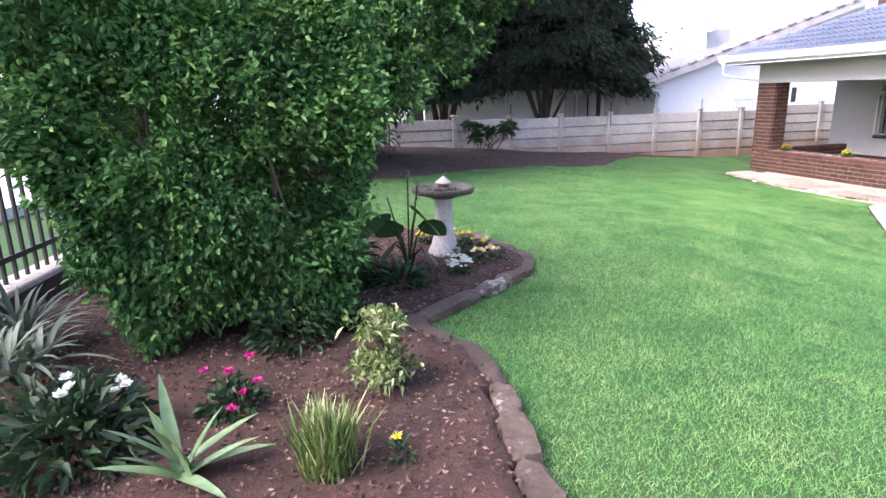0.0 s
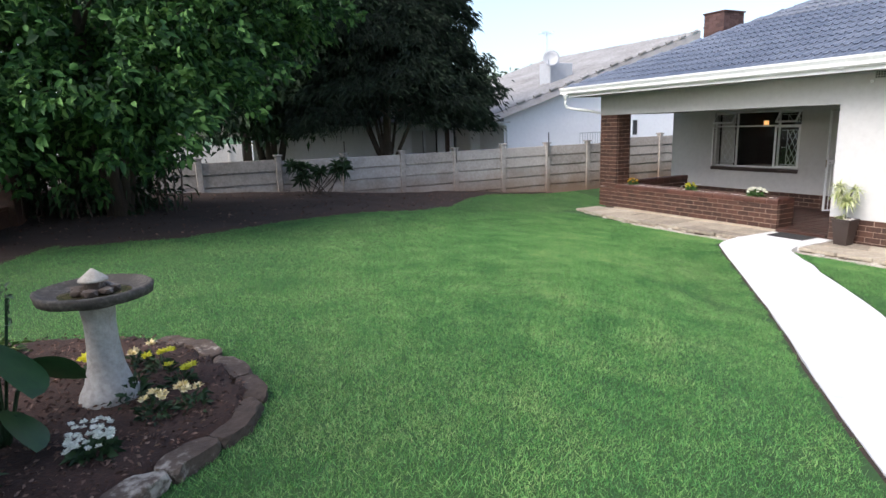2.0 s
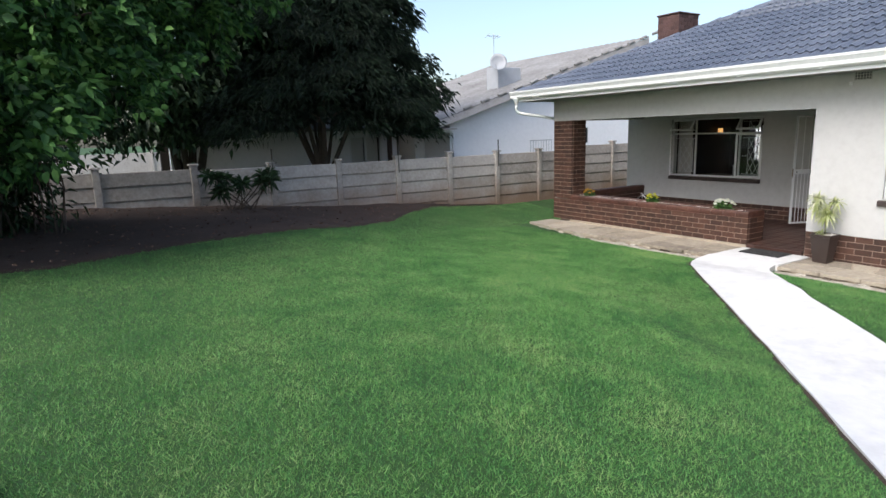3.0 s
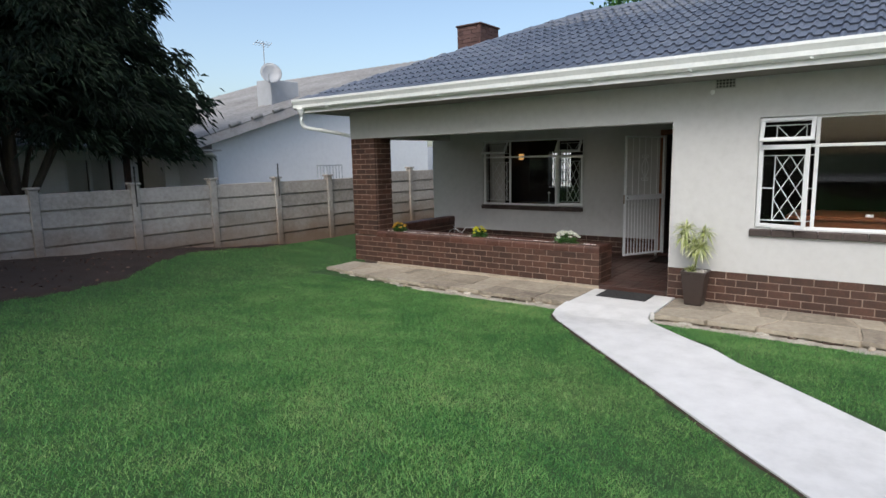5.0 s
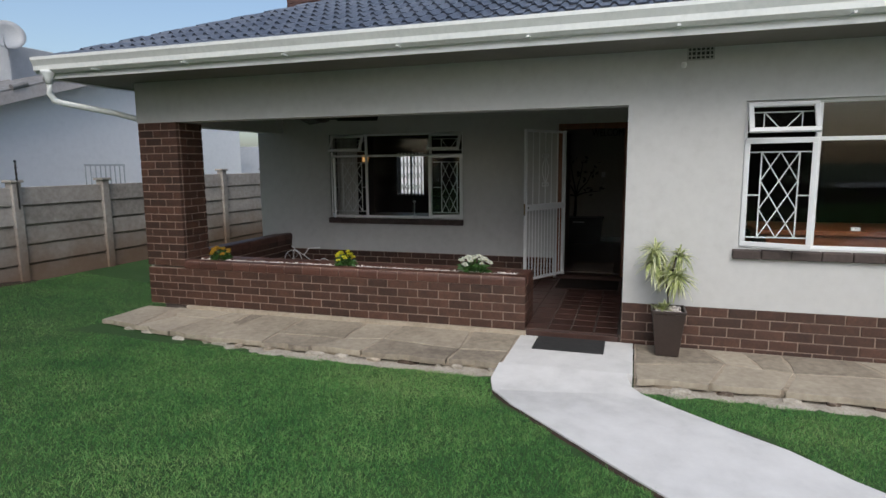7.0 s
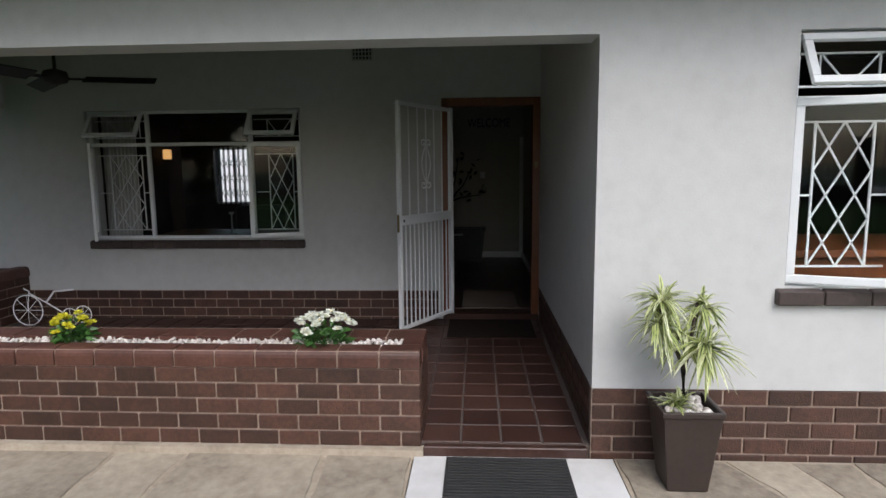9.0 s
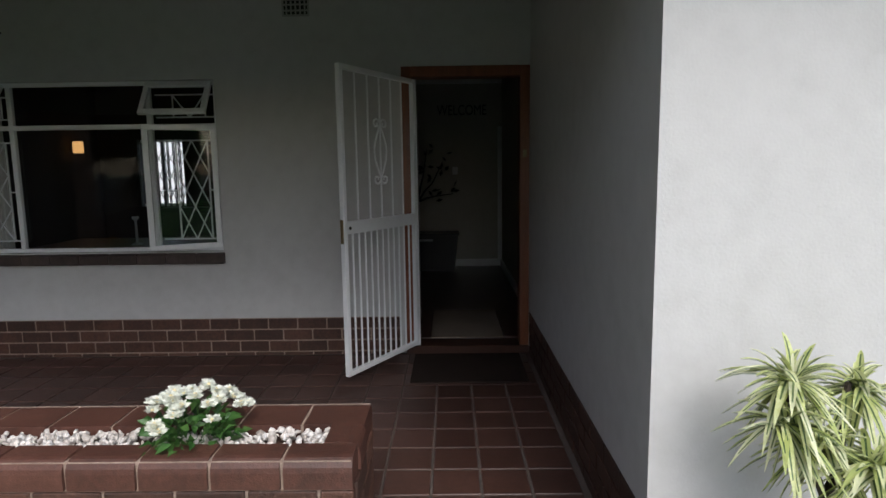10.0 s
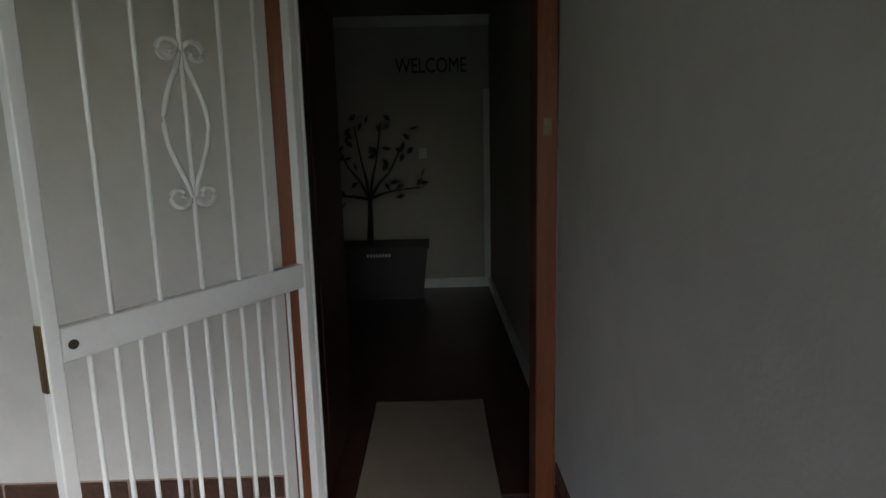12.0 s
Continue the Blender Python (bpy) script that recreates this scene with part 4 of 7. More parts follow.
# ---- windows ----
def window(name, y0, y1, z0, z1, x, label, mull, transom, room_depth):
    """A steel window: outer frame, mullions, transom, casements standing open, panes, burglar bars, brick sill."""
    root = thing(name, (x, (y0 + y1) / 2, z0), label, "window", kind="structure")
    f = 0.032
    xa, xb = x + 0.05, x + 0.085
    m1, m2 = mull
    part("window_frame", boxes((xa, xb, y0, y1, z0, z0 + f), (xa, xb, y0, y1, z1 - f, z1), (xa, xb, y0, y0 + f, z0 + f, z1 - f), (xa, xb, y1 - f, y1, z0 + f, z1 - f), bevel=0.004), M_STEEL_WHITE, root)
    for m in (m1, m2):
        part("mullion", boxes((xa - 0.004, xb, m - 0.02, m + 0.02, z0 + f, z1 - f), bevel=0.004), M_STEEL_WHITE, root)
    part("transom", boxes((xa - 0.006, xb - 0.003, y0 + f, y1 - f, transom - 0.018, transom + 0.018), bevel=0.004), M_STEEL_WHITE, root)
    for za, zb in ((z0 + f, transom - 0.018), (transom + 0.018, z1 - f)):
        p = part("pane", boxes((xa + 0.015, xa + 0.019, m1 + 0.02, m2 - 0.02, za, zb)), M_GLASS, root)
        p.visible_shadow = False
    # burglar bars behind the casements, with lozenges
    for ya, yb in ((y0 + f, m1 - 0.02), (m2 + 0.02, y1 - f)):
        bm = bmesh.new()
        xc, w = xb + 0.045, 0.011
        ia, ib = ya + 0.10, yb - 0.14
        za, zb = z0 + 0.09, transom - 0.11
        for z in (za, zb):
            bar(bm, (xc, ya, z), (xc, yb, z), w)
        for y in (ia, ib):
            bar(bm, (xc, y, za), (xc, y, zb), w)
        zm = (za + zb) / 2
        bar(bm, (xc, ya, zm), (xc, ia, zm), w)
        bar(bm, (xc, ib, zm), (xc, yb, zm), w)
        n, h = 3, (zb - za) / 3
        wd = ib - ia
        for k in range(-1, 3):
            for sgn in (1, -1):
                # diagonals rising across the panel over a height of two thirds
                p0, p1 = za + k * h, za + k * h + 2 * h
                f0, f1 = max(0.0, (za - p0) / (2 * h)), min(1.0, (zb - p0) / (2 * h))
                if f1 > f0:
                    ua, ub = (ia + wd * f0, ia + wd * f1) if sgn > 0 else (ib - wd * f0, ib - wd * f1)
                    bar(bm, (xc, ua, p0 + 2 * h * f0), (xc, ub, p0 + 2 * h * f1), 0.009)
        zt0, zt1 = transom + 0.075, z1 - 0.1
        for z in (zt0, zt1):
            bar(bm, (xc, ya, z), (xc, yb, z), w)
        ym = (ia + ib) / 2
        for y in (ia, ib):
            bar(bm, (xc, y, zt0), (xc, y, zt1), 0.009)
            bar(bm, (xc, y, zt1), (xc, ym, zt0), 0.009)
        part("burglar_bars", bm, M_STEEL_WHITE, root, "white lozenge burglar bars")
    return root, xa, f


def sash(root, hinge, width, height, angle, axis, name, label):
    """A glazed casement; hinge: its lower hinge corner; it swings about z, or about y for a top light."""
    bm = bmesh.new()
    w = 0.042
    side = math.copysign(1.0, width)
    width = abs(width)
    if axis == "z":
        box(bm, -0.014, 0.014, 0, width, 0, w, 0.003)
        box(bm, -0.014, 0.014, 0, width, height - w, height, 0.003)
        box(bm, -0.014, 0.014, 0, w, w, height - w, 0.003)
        box(bm, -0.014, 0.014, width - w, width, w, height - w, 0.003)
        turn = Matrix.Rotation(angle, 4, "Z")
        pane = boxes((-0.003, 0.003, w, width - w, w, height - w))
    else:
        box(bm, -0.014, 0.014, 0, width, -w, 0, 0.003)
        box(bm, -0.014, 0.014, 0, width, -height, -height + w, 0.003)
        box(bm, -0.014, 0.014, 0, w, -height + w, -w, 0.003)
        box(bm, -0.014, 0.014, width - w, width, -height + w, -w, 0.003)
        turn = Matrix.Rotation(angle, 4, "Y")
        pane = boxes((-0.003, 0.003, w, width - w, -height + w, -w))
    m = Matrix.Translation(hinge) @ turn @ Matrix.Diagonal((1, side, 1, 1))
    for b in (bm, pane):
        bmesh.ops.transform(b, matrix=m, verts=b.verts)
    ob = part(name, bm, M_STEEL_WHITE, root, label)
    g_ = part("pane", pane, M_GLASS, ob)
    g_.visible_shadow = False


r1, xa, f = window("window_veranda", *W1, BX, "white steel veranda window with its side casements standing open", (10.58, 11.69), 1.86, 4)
# side casements swing out about their outer edges, top lights about their upper edges
sash(r1, Vector((xa - 0.016, W1[0] + 0.02, W1[2] + 0.03)), 0.53, 0.97, radians(24), "z", "casement", "white steel casement ajar")
sash(r1, Vector((xa - 0.016, W1[1] - 0.02, W1[2] + 0.03)), -0.58, 0.97, radians(-58), "z", "casement", "white steel casement standing open")
sash(r1, Vector((xa - 0.016, W1[0] + 0.03, W1[3] - 0.02)), 0.52, 0.30, radians(33), "y", "top_light", "white steel top light propped open")
sash(r1, Vector((xa - 0.016, 11.71, W1[3] - 0.02)), 0.58, 0.30, radians(33), "y", "top_light", "white steel top light propped open")

r2, xa, f = window("window_front", *W2, FX, "white steel front window with lozenge burglar bars", (4.80, 5.96), 1.905, 4)
sash(r2, Vector((xa - 0.016, W2[1] - 0.015, W2[2] + 0.02)), -0.57, 0.97, radians(-20), "z", "casement", "white steel casement ajar")
sash(r2, Vector((xa - 0.016, W2[0] + 0.02, W2[2] + 0.02)), 0.55, 0.97, radians(6), "z", "casement", "white steel casement")
sash(r2, Vector((xa - 0.016, 5.98, W2[3] - 0.02)), 0.56, 0.30, radians(28), "y", "top_light", "white steel top light propped open")
sash(r2, Vector((xa - 0.016, 4.24, W2[3] - 0.02)), 0.54, 0.30, radians(4), "y", "top_light", "white steel top light")


def sill(y0, y1, z, x, root):
    n = max(1, round((y1 - y0) / 0.24))
    for i in range(n):
        a, b = y0 + (y1 - y0) * i / n, y0 + (y1 - y0) * (i + 1) / n
        bm = boxes((x - 0.045, x + 0.048, a + 0.002, b - 0.002, z - 0.105, z - 0.008), bevel=0.006)
        for v in bm.verts:
            if v.co.x < x - 0.02 and v.co.z > z - 0.05:
                v.co.z -= 0.02
        part("window_sill", bm, M_SILL, root)


sill(W1[0] - 0.01, W1[1] + 0.03, W1[2] + 0.008, BX, r1)
sill(W2[0] - 0.02, W2[1] + 0.05, W2[2] + 0.008, FX, r2)


# ---- door, gate ----
door = thing("door_front", (BX, 8.1, 0), "varnished reddish wooden door frame with the door open inwards", "door", kind="structure")
part("door_frame", boxes((BX - 0.012, BX + 0.14, DOOR[0], DOOR[0] + 0.075, 0.0, 2.28), (BX - 0.012, BX + 0.14, DOOR[1] - 0.075, DOOR[1], 0.0, 2.28),
                         (BX - 0.012, BX + 0.14, DOOR[0] + 0.075, DOOR[1] - 0.075, 2.2, 2.28), bevel=0.004), M_WOOD, door)
part("threshold", boxes((BX - 0.03, BX + 0.23, DOOR[0], DOOR[1], -0.005, 0.06), bevel=0.006), M_WOOD_DARK, door)
part("strike_plate", boxes((BX - 0.016, BX - 0.011, DOOR[0] + 0.024, DOOR[0] + 0.052, 1.575, 1.635)), M_BRASS, door, "small steel strike plate")
leaf = part("door_leaf", boxes((BX + 0.15, BX + 0.98, DOOR[1] - 0.075, DOOR[1] - 0.035, 0.075, 2.19), bevel=0.004), M_WOOD_DARK, door, "dark stained wooden door leaf standing open")
part("door_panel", boxes((BX + 0.27, BX + 0.86, DOOR[1] - 0.081, DOOR[1] - 0.074, 0.3, 1.0), (BX + 0.27, BX + 0.86, DOOR[1] - 0.081, DOOR[1] - 0.074, 1.15, 2.0), bevel=0.003), M_WOOD_DARK, leaf)


def security_gate():
    """A hinged steel gate: drawn along +u from the hinge, then turned."""
    H, Wd = (14.765, 8.475), 0.898
    d = Vector((14.01 - H[0], 8.905 - H[1], 0))
    d.normalize()
    root = thing("security_gate", (H[0], H[1], 0.085), "white steel security gate with scrollwork standing open", "gate")
    o = Vector((H[0], H[1], 0.085))

    def at(u, z):
        return o + d * u + Vector((0, 0, z))
    HT, MID = 2.09, 1.02

    def member(name, a, b, w, label="", parent=None):
        bm = bmesh.new()
        bar(bm, a, b, w)
        return part(name, bm, M_STEEL_WHITE, parent or root, label)
    q = d.to_track_quat("X", "Z")

    def flat(name, u0, u1, z0, z1, t, mat=M_STEEL_WHITE, label="", bev=0.003):
        bm = boxes((u0, u1, -t / 2, t / 2, z0, z1), bevel=bev)
        bmesh.ops.transform(bm, matrix=Matrix.Translation(o) @ Matrix.Rotation(math.atan2(d.y, d.x), 4, "Z"), verts=bm.verts)
        return part(name, bm, mat, root, label)
    flat("stile", 0.0, 0.036, 0.0, HT, 0.036)
    flat("stile", Wd - 0.036, Wd, 0.0, HT, 0.036)
    flat("rail", 0.036, Wd - 0.036, 0.0, 0.034, 0.034)
    flat("rail", 0.036, Wd - 0.036, HT - 0.034, HT, 0.034)
    mid = flat("middle_rail", 0.036, Wd - 0.036, MID - 0.04, MID + 0.045, 0.032)
    bm = bmesh.new()
    bmesh.ops.create_cone(bm, cap_ends=True, segments=12, radius1=0.012, radius2=0.011, depth=0.04,
                          matrix=Matrix.Translation(at(Wd - 0.062, MID)) @ Matrix.Rotation(math.atan2(d.y, d.x), 4, "Z") @ Matrix.Rotation(radians(90), 4, "X"))
    part("lock_cylinder", bm, M_IRON, mid, "dark lock cylinder")
    flat("lock_plate", Wd, Wd + 0.006, MID - 0.1, MID + 0.06, 0.022, M_BRASS, "worn brass lock plate", 0.0)
    n = 12
    for k in range(1, n):
        u = 0.036 + (Wd - 0.072) * k / n
        bm = bmesh.new()
        rod(bm, at(u, 0.034), at(u, MID - 0.04), 0.007, n=8)
        part("lower_bar", bm, M_STEEL_WHITE, root)
    n = 6
    ups = []
    for k in range(1, n):
        u = 0.036 + (Wd - 0.072) * k / n
        ups.append(u)
        bm = bmesh.new()
        rod(bm, at(u, MID + 0.045), at(u, HT - 0.034), 0.007, n=8)
        part("upper_bar", bm, M_STEEL_WHITE, root)
    # two scrolls either side of the middle bar
    uc, zc = ups[2], MID + 0.515
    for s in (1, -1):
        pts = []
        for k in range(15):          # lower curl
            t = k / 14
            a = math.pi * (2.15 * (1 - t))
            r = 0.012 + 0.030 * t
            pts.append(at(uc + s * (0.045 - r * math.cos(a) * 1.0), zc - 0.195 - r * math.sin(a) * 0.9))
        for k in range(1, 16):       # belly
            t = k / 16
            pts.append(at(uc + s * (0.006 + 0.066 * math.sin(math.pi * t) ** 1.2), zc - 0.185 + 0.37 * t))
        for k in range(15):          # upper curl
            t = k / 14
            a = math.pi * (2.15 * t)
            r = 0.042 - 0.030 * t
            pts.append(at(uc + s * (0.045 - r * math.cos(a)), zc + 0.195 + r * math.sin(a) * 0.9))
        bm = bmesh.new()
        tube(bm, pts, 0.0075, 6)
        part("scroll", bm, M_STEEL_WHITE, root, "white wrought scroll", True)
    for z in (0.25, 1.8):
        bm = bmesh.new()
        rod(bm, at(-0.012, z - 0.05), at(-0.012, z + 0.05), 0.011, n=10)
        part("hinge", bm, M_STEEL_WHITE, root)
    part("hinge_post", boxes((BX - 0.03, BX - 0.012, 8.455, 8.495, 0.07, 2.18)), M_STEEL_WHITE, root)
    return root


security_gate()


# ---- air vents ----
def air_brick(name, x, yc, zc, w, h, label):
    root = thing(name, (x, yc, zc), label, "air vent", group="air vents")
    part("frame", boxes((x - 0.008, x + 0.01, yc - w / 2, yc + w / 2, zc - h / 2, zc - h / 2 + 0.014), (x - 0.008, x + 0.01, yc - w / 2, yc + w / 2, zc + h / 2 - 0.014, zc + h / 2),
                        (x - 0.008, x + 0.01, yc - w / 2, yc - w / 2 + 0.014, zc - h / 2 + 0.014, zc + h / 2 - 0.014), (x - 0.008, x + 0.01, yc + w / 2 - 0.014, yc + w / 2, zc - h / 2 + 0.014, zc + h / 2 - 0.014)), M_VENT, root)
    part("backing", boxes((x - 0.002, x + 0.008, yc - w / 2 + 0.014, yc + w / 2 - 0.014, zc - h / 2 + 0.014, zc + h / 2 - 0.014)), M_BLACK, root)
    for k in range(1, 6):
        y = yc - w / 2 + w * k / 6
        part("slat", boxes((x - 0.007, x - 0.001, y - 0.006, y + 0.006, zc - h / 2 + 0.014, zc + h / 2 - 0.014)), M_VENT, root)
    for k in range(1, 3):
        z = zc - h / 2 + h * k / 3
        part("cross_slat", boxes((x - 0.0075, x - 0.0005, yc - w / 2 + 0.014, yc + w / 2 - 0.014, z - 0.006, z + 0.006)), M_VENT, root)


air_brick("air_vent", BX, 9.365, 2.73, 0.21, 0.13, "small terracotta-grey louvred air vent high on the veranda wall")
air_brick("air_vent", FX, 6.96, 2.685, 0.23, 0.12, "small grey air vent under the eaves of the front wall")
sensor = thing("alarm_sensor", (FX, 7.1, 2.58), "small white plastic sensor under the eaves", "sensor")
bm = bmesh.new()
lathe(bm, (FX - 0.03, 7.1, 2.56), [(0.012, 0.0), (0.024, 0.012), (0.026, 0.035), (0.018, 0.05)], 12)
part("body", bm, M_WHITE, sensor, smooth=True)
part("arm", boxes((FX - 0.03, FX, 7.094, 7.106, 2.575, 2.59)), M_WHITE, sensor)

# ---- ceiling fan of the veranda ----
fan = thing("ceiling_fan", (13.75, 11.85, 2.42), "dark ceiling fan at rest under the veranda ceiling", "ceiling fan")
bm = bmesh.new()
lathe(bm, (13.75, 11.85, 2.33), [(0.03, 0), (0.09, 0.02), (0.105, 0.06), (0.09, 0.11), (0.03, 0.13)], 20)
part("motor", bm, M_IRON, fan, smooth=True)
bm = bmesh.new()
rod(bm, (13.75, 11.85, 2.45), (13.75, 11.85, 2.84), 0.014)
part("down_rod", bm, M_IRON, fan)
for a in (-72, 48, 168):
    bm = boxes((0.1, 0.24, -0.02, 0.02, -0.006, 0.006), (0.22, 0.8, -0.075, 0.075, -0.006, 0.006), bevel=0.004)
    bmesh.ops.transform(bm, matrix=Matrix.Translation((13.75, 11.85, 2.38)) @ Matrix.Rotation(radians(a), 4, "Z") @ Matrix.Rotation(radians(24), 4, "X"), verts=bm.verts)
    part("blade", bm, M_BLACK, fan)

# ---- hall ----
hall_mat = thing("doormat", (15.44, 8.07, 0.07), "plain beige doormat on the dark hall floor", "doormat")
part("mat_surface", boxes((14.95, 15.94, 7.76, 8.38, 0.071, 0.085), bevel=0.005), M_MAT, hall_mat)
part("backing", boxes((14.945, 15.945, 7.755, 8.385, 0.07, 0.0735)), M_RUBBER, hall_mat)
part("hall_skirting", boxes((18.80, 18.83, 7.44, 9.2, 0.07, 0.17)), M_WHITE, door)
part("hall_skirting", boxes((15.05, 18.8, 7.44, 7.462, 0.07, 0.17)), M_WHITE, door)
part("hall_cornice", boxes((18.74, 18.83, 7.44, 9.2, 2.71, 2.80)), M_WHITE, door)
part("hall_door_trim", boxes((18.78, 18.83, 7.44, 7.50, 0.17, 2.1)), M_WHITE, door)


def hall_planter():
    root = thing("hall_planter", (18.55, 8.55, 0.07), "large black tapered planter with a flat metal tree", "planter")
    bm = boxes((18.34, 18.74, 8.09, 9.0, 0.07, 0.585))
    for v in bm.verts:
        if v.co.z < 0.2:
            v.co.y = 8.55 + (v.co.y - 8.55) * 0.88
            v.co.x = 18.54 + (v.co.x - 18.54) * 0.88
    part("box", bm, M_BLACK, root)
    part("rim", boxes((18.325, 18.755, 8.075, 9.015, 0.57, 0.605), bevel=0.006), M_BLACK, root)
    bm = boxes(*[(18.318, 18.326, 8.66 - 0.03 * k, 8.68 - 0.03 * k, 0.50, 0.53) for k in range(8)])
    part("lettering", bm, M_GALV, root, "small pale lettering that cannot be read")
    bm = bmesh.new()
    rng = random.Random(5)
    tube(bm, [(18.6, 8.67, 0.59), (18.6, 8.66, 0.8), (18.6, 8.655, 1.05)], 0.035, 8, 0.6)
    part("trunk", bm, M_BLACK, root, smooth=True)
    tips = []
    for y1, z1, y2, z2 in ((8.98, 1.08, 9.12, 1.15), (8.85, 1.35, 8.95, 1.55), (8.72, 1.4, 8.78, 1.75), (8.58, 1.4, 8.52, 1.78), (8.45, 1.3, 8.3, 1.6), (8.4, 1.12, 8.15, 1.15)):
        pts = [(18.6, 8.655, 1.04), (18.6, (8.655 + y1) / 2, 1.05 + (z1 - 1.05) * 0.6), (18.6, y1, z1), (18.6, y2, z2)]
        bm = bmesh.new()
        tube(bm, pts, 0.018, 6, 0.4)
        part("branch", bm, M_BLACK, root, smooth=True)
        tips.append(pts)
    P, D = [], []
    for pts in tips:
        for k in range(9):
            f = rng.uniform(0.3, 1.0)
            a, b = Vector(pts[1]), Vector(pts[3])
            p = a.lerp(b, f) + Vector((rng.uniform(-0.04, 0.04), rng.uniform(-0.14, 0.14), rng.uniform(-0.1, 0.14)))
            P.append(p[:])
            D.append((rng.uniform(-0.2, 0.2), rng.uniform(-1, 1), rng.uniform(-0.4, 1)))
    V, F = leaves(np.array(P), np.array(D), 0.10, 0.055, np.random.default_rng(2), 0.0, 0.05)
    leaf_part("foliage", V, F, M_BLACK, root, "black sheet-metal leaves")


hall_planter()
sign = thing("welcome_sign", (18.82, 8.0, 2.3), "black cut-out lettering on the hall wall", "sign")
cu = bpy.data.curves.new("lettering", "FONT")
cu.body, cu.size, cu.extrude, cu.align_x = "WELCOME", 0.205, 0.008, "CENTER"
tmp = new("tmp_text", cu)
deps = bpy.context.evaluated_depsgraph_get()
me = bpy.data.meshes.new_from_object(tmp.evaluated_get(deps))
bpy.data.objects.remove(tmp)
me.materials.clear()
me.materials.append(M_BLACK)
letters = new("lettering", me)
letters.parent = sign
letters.matrix_local = Matrix.Translation((-0.005, 0.015, -0.03)) @ Matrix(((0, 0, -1, 0), (-1, 0, 0, 0), (0, 1, 0, 0), (0, 0, 0, 1))) @ Matrix.Diagonal((0.72, 1, 1, 1))
sw = thing("light_switch", (18.82, 8.12, 1.47), "small white light switch on the hall wall", "light switch")
part("plate", boxes((18.818, 18.829, 8.08, 8.16, 1.42, 1.53), bevel=0.003), M_WHITE, sw)
part("rocker", boxes((18.812, 18.819, 8.105, 8.135, 1.455, 1.495), bevel=0.002), M_WHITE, sw)

# dark mat before the door, rubber mat on the landing
dm = thing("worn_mat", (14.4, 8.08, 0.0), "dark thin mat on the tiles before the door", "doormat")
part("mat", boxes((14.08, 14.74, 7.66, 8.5, 0.001, 0.009), bevel=0.002), M_DARKMAT, dm)
rm = thing("rubber_doormat", (11.68, 8.03, -0.061), "ribbed black rubber doormat on the concrete landing", "doormat")
part("base", boxes((11.42, 11.84, 7.715, 8.385, -0.061, -0.05), bevel=0.002), M_RUBBER, rm)
for k in range(14):
    x = 11.435 + 0.028 * k
    part("rib", boxes((x, x + 0.016, 7.725, 8.375, -0.051, -0.042), bevel=0.003), M_RUBBER, rm)

# ---- living room seen through the veranda window ----
lw = thing("window_living_room", (19.1, 12.52, 1.0), "bright window behind an expanding trellis grille in the living room", "window", kind="structure")
for k in range(8):
    y = 12.22 + 0.088 * k
    bm = boxes((19.02, 19.035, y, y + 0.012, 1.0, 2.0), (19.02, 19.035, y + 0.022, y + 0.032, 1.0, 2.0))
    for z in (1.1, 1.36, 1.62):
        bar(bm, (19.015, y + 0.016, z), (19.015, y + 0.104, z + 0.2), 0.008)
        bar(bm, (19.012, y + 0.104, z), (19.012, y + 0.016, z + 0.2), 0.008)
    part("trellis_bar", bm, M_IRON, lw, "grey steel trellis")
part("window_frame", boxes((19.1, 19.14, 12.2, 12.85, 1.0, 1.04), (19.1, 19.14, 12.2, 12.85, 1.96, 2.0), (19.1, 19.14, 12.5, 12.54, 1.04, 1.96)), M_STEEL_WHITE, lw)
wl = thing("wall_lamp", (18.4, 13.4, 1.85), "small lit wall lamp with a warm glass shade", "wall lamp")
part("shade", boxes((18.35, 18.45, 13.31, 13.42, 1.79, 1.95), bevel=0.012), M_LAMP, wl, "glowing amber glass shade")
part("bracket", boxes((18.37, 18.43, 13.42, 13.458, 1.8, 1.92)), M_BRASS, wl)


def table_lamp_stand(at):
    root = thing("candle_holder", at, "slender pale candle holder on a side table", "candle holder")
    bm = bmesh.new()
    lathe(bm, at, [(0.05, 0.0), (0.045, 0.01), (0.012, 0.02), (0.010, 0.22), (0.03, 0.24), (0.03, 0.26)], 14)
    part("stem", bm, M_GALV, root, smooth=True)


tb = thing("side_table", (15.6, 11.2, 0.07), "dark wooden side table under the veranda window", "table")
part("tabletop", boxes((15.2, 16.1, 10.4, 12.0, 0.80, 0.84), bevel=0.006), M_WOOD_DARK, tb)
for x in (15.25, 16.0):
    for y in (10.45, 11.9):
        part("leg", boxes((x, x + 0.05, y, y + 0.05, 0.07, 0.80)), M_WOOD_DARK, tb)
table_lamp_stand((15.5, 11.1, 0.84))
ch = thing("armchair", (17.4, 11.6, 0.07), "dark upholstered armchair in the living room", "armchair")
part("seat", boxes((17.0, 17.8, 11.2, 12.0, 0.15, 0.5), bevel=0.05), M_BLACK, ch)
part("backrest", boxes((17.7, 17.95, 11.2, 12.0, 0.45, 1.05), bevel=0.06), M_BLACK, ch)
part("armrest", boxes((17.0, 17.8, 11.08, 11.2, 0.15, 0.68), bevel=0.04), M_BLACK, ch)
part("armrest", boxes((17.0, 17.8, 12.0, 12.12, 0.15, 0.68), bevel=0.04), M_BLACK, ch)

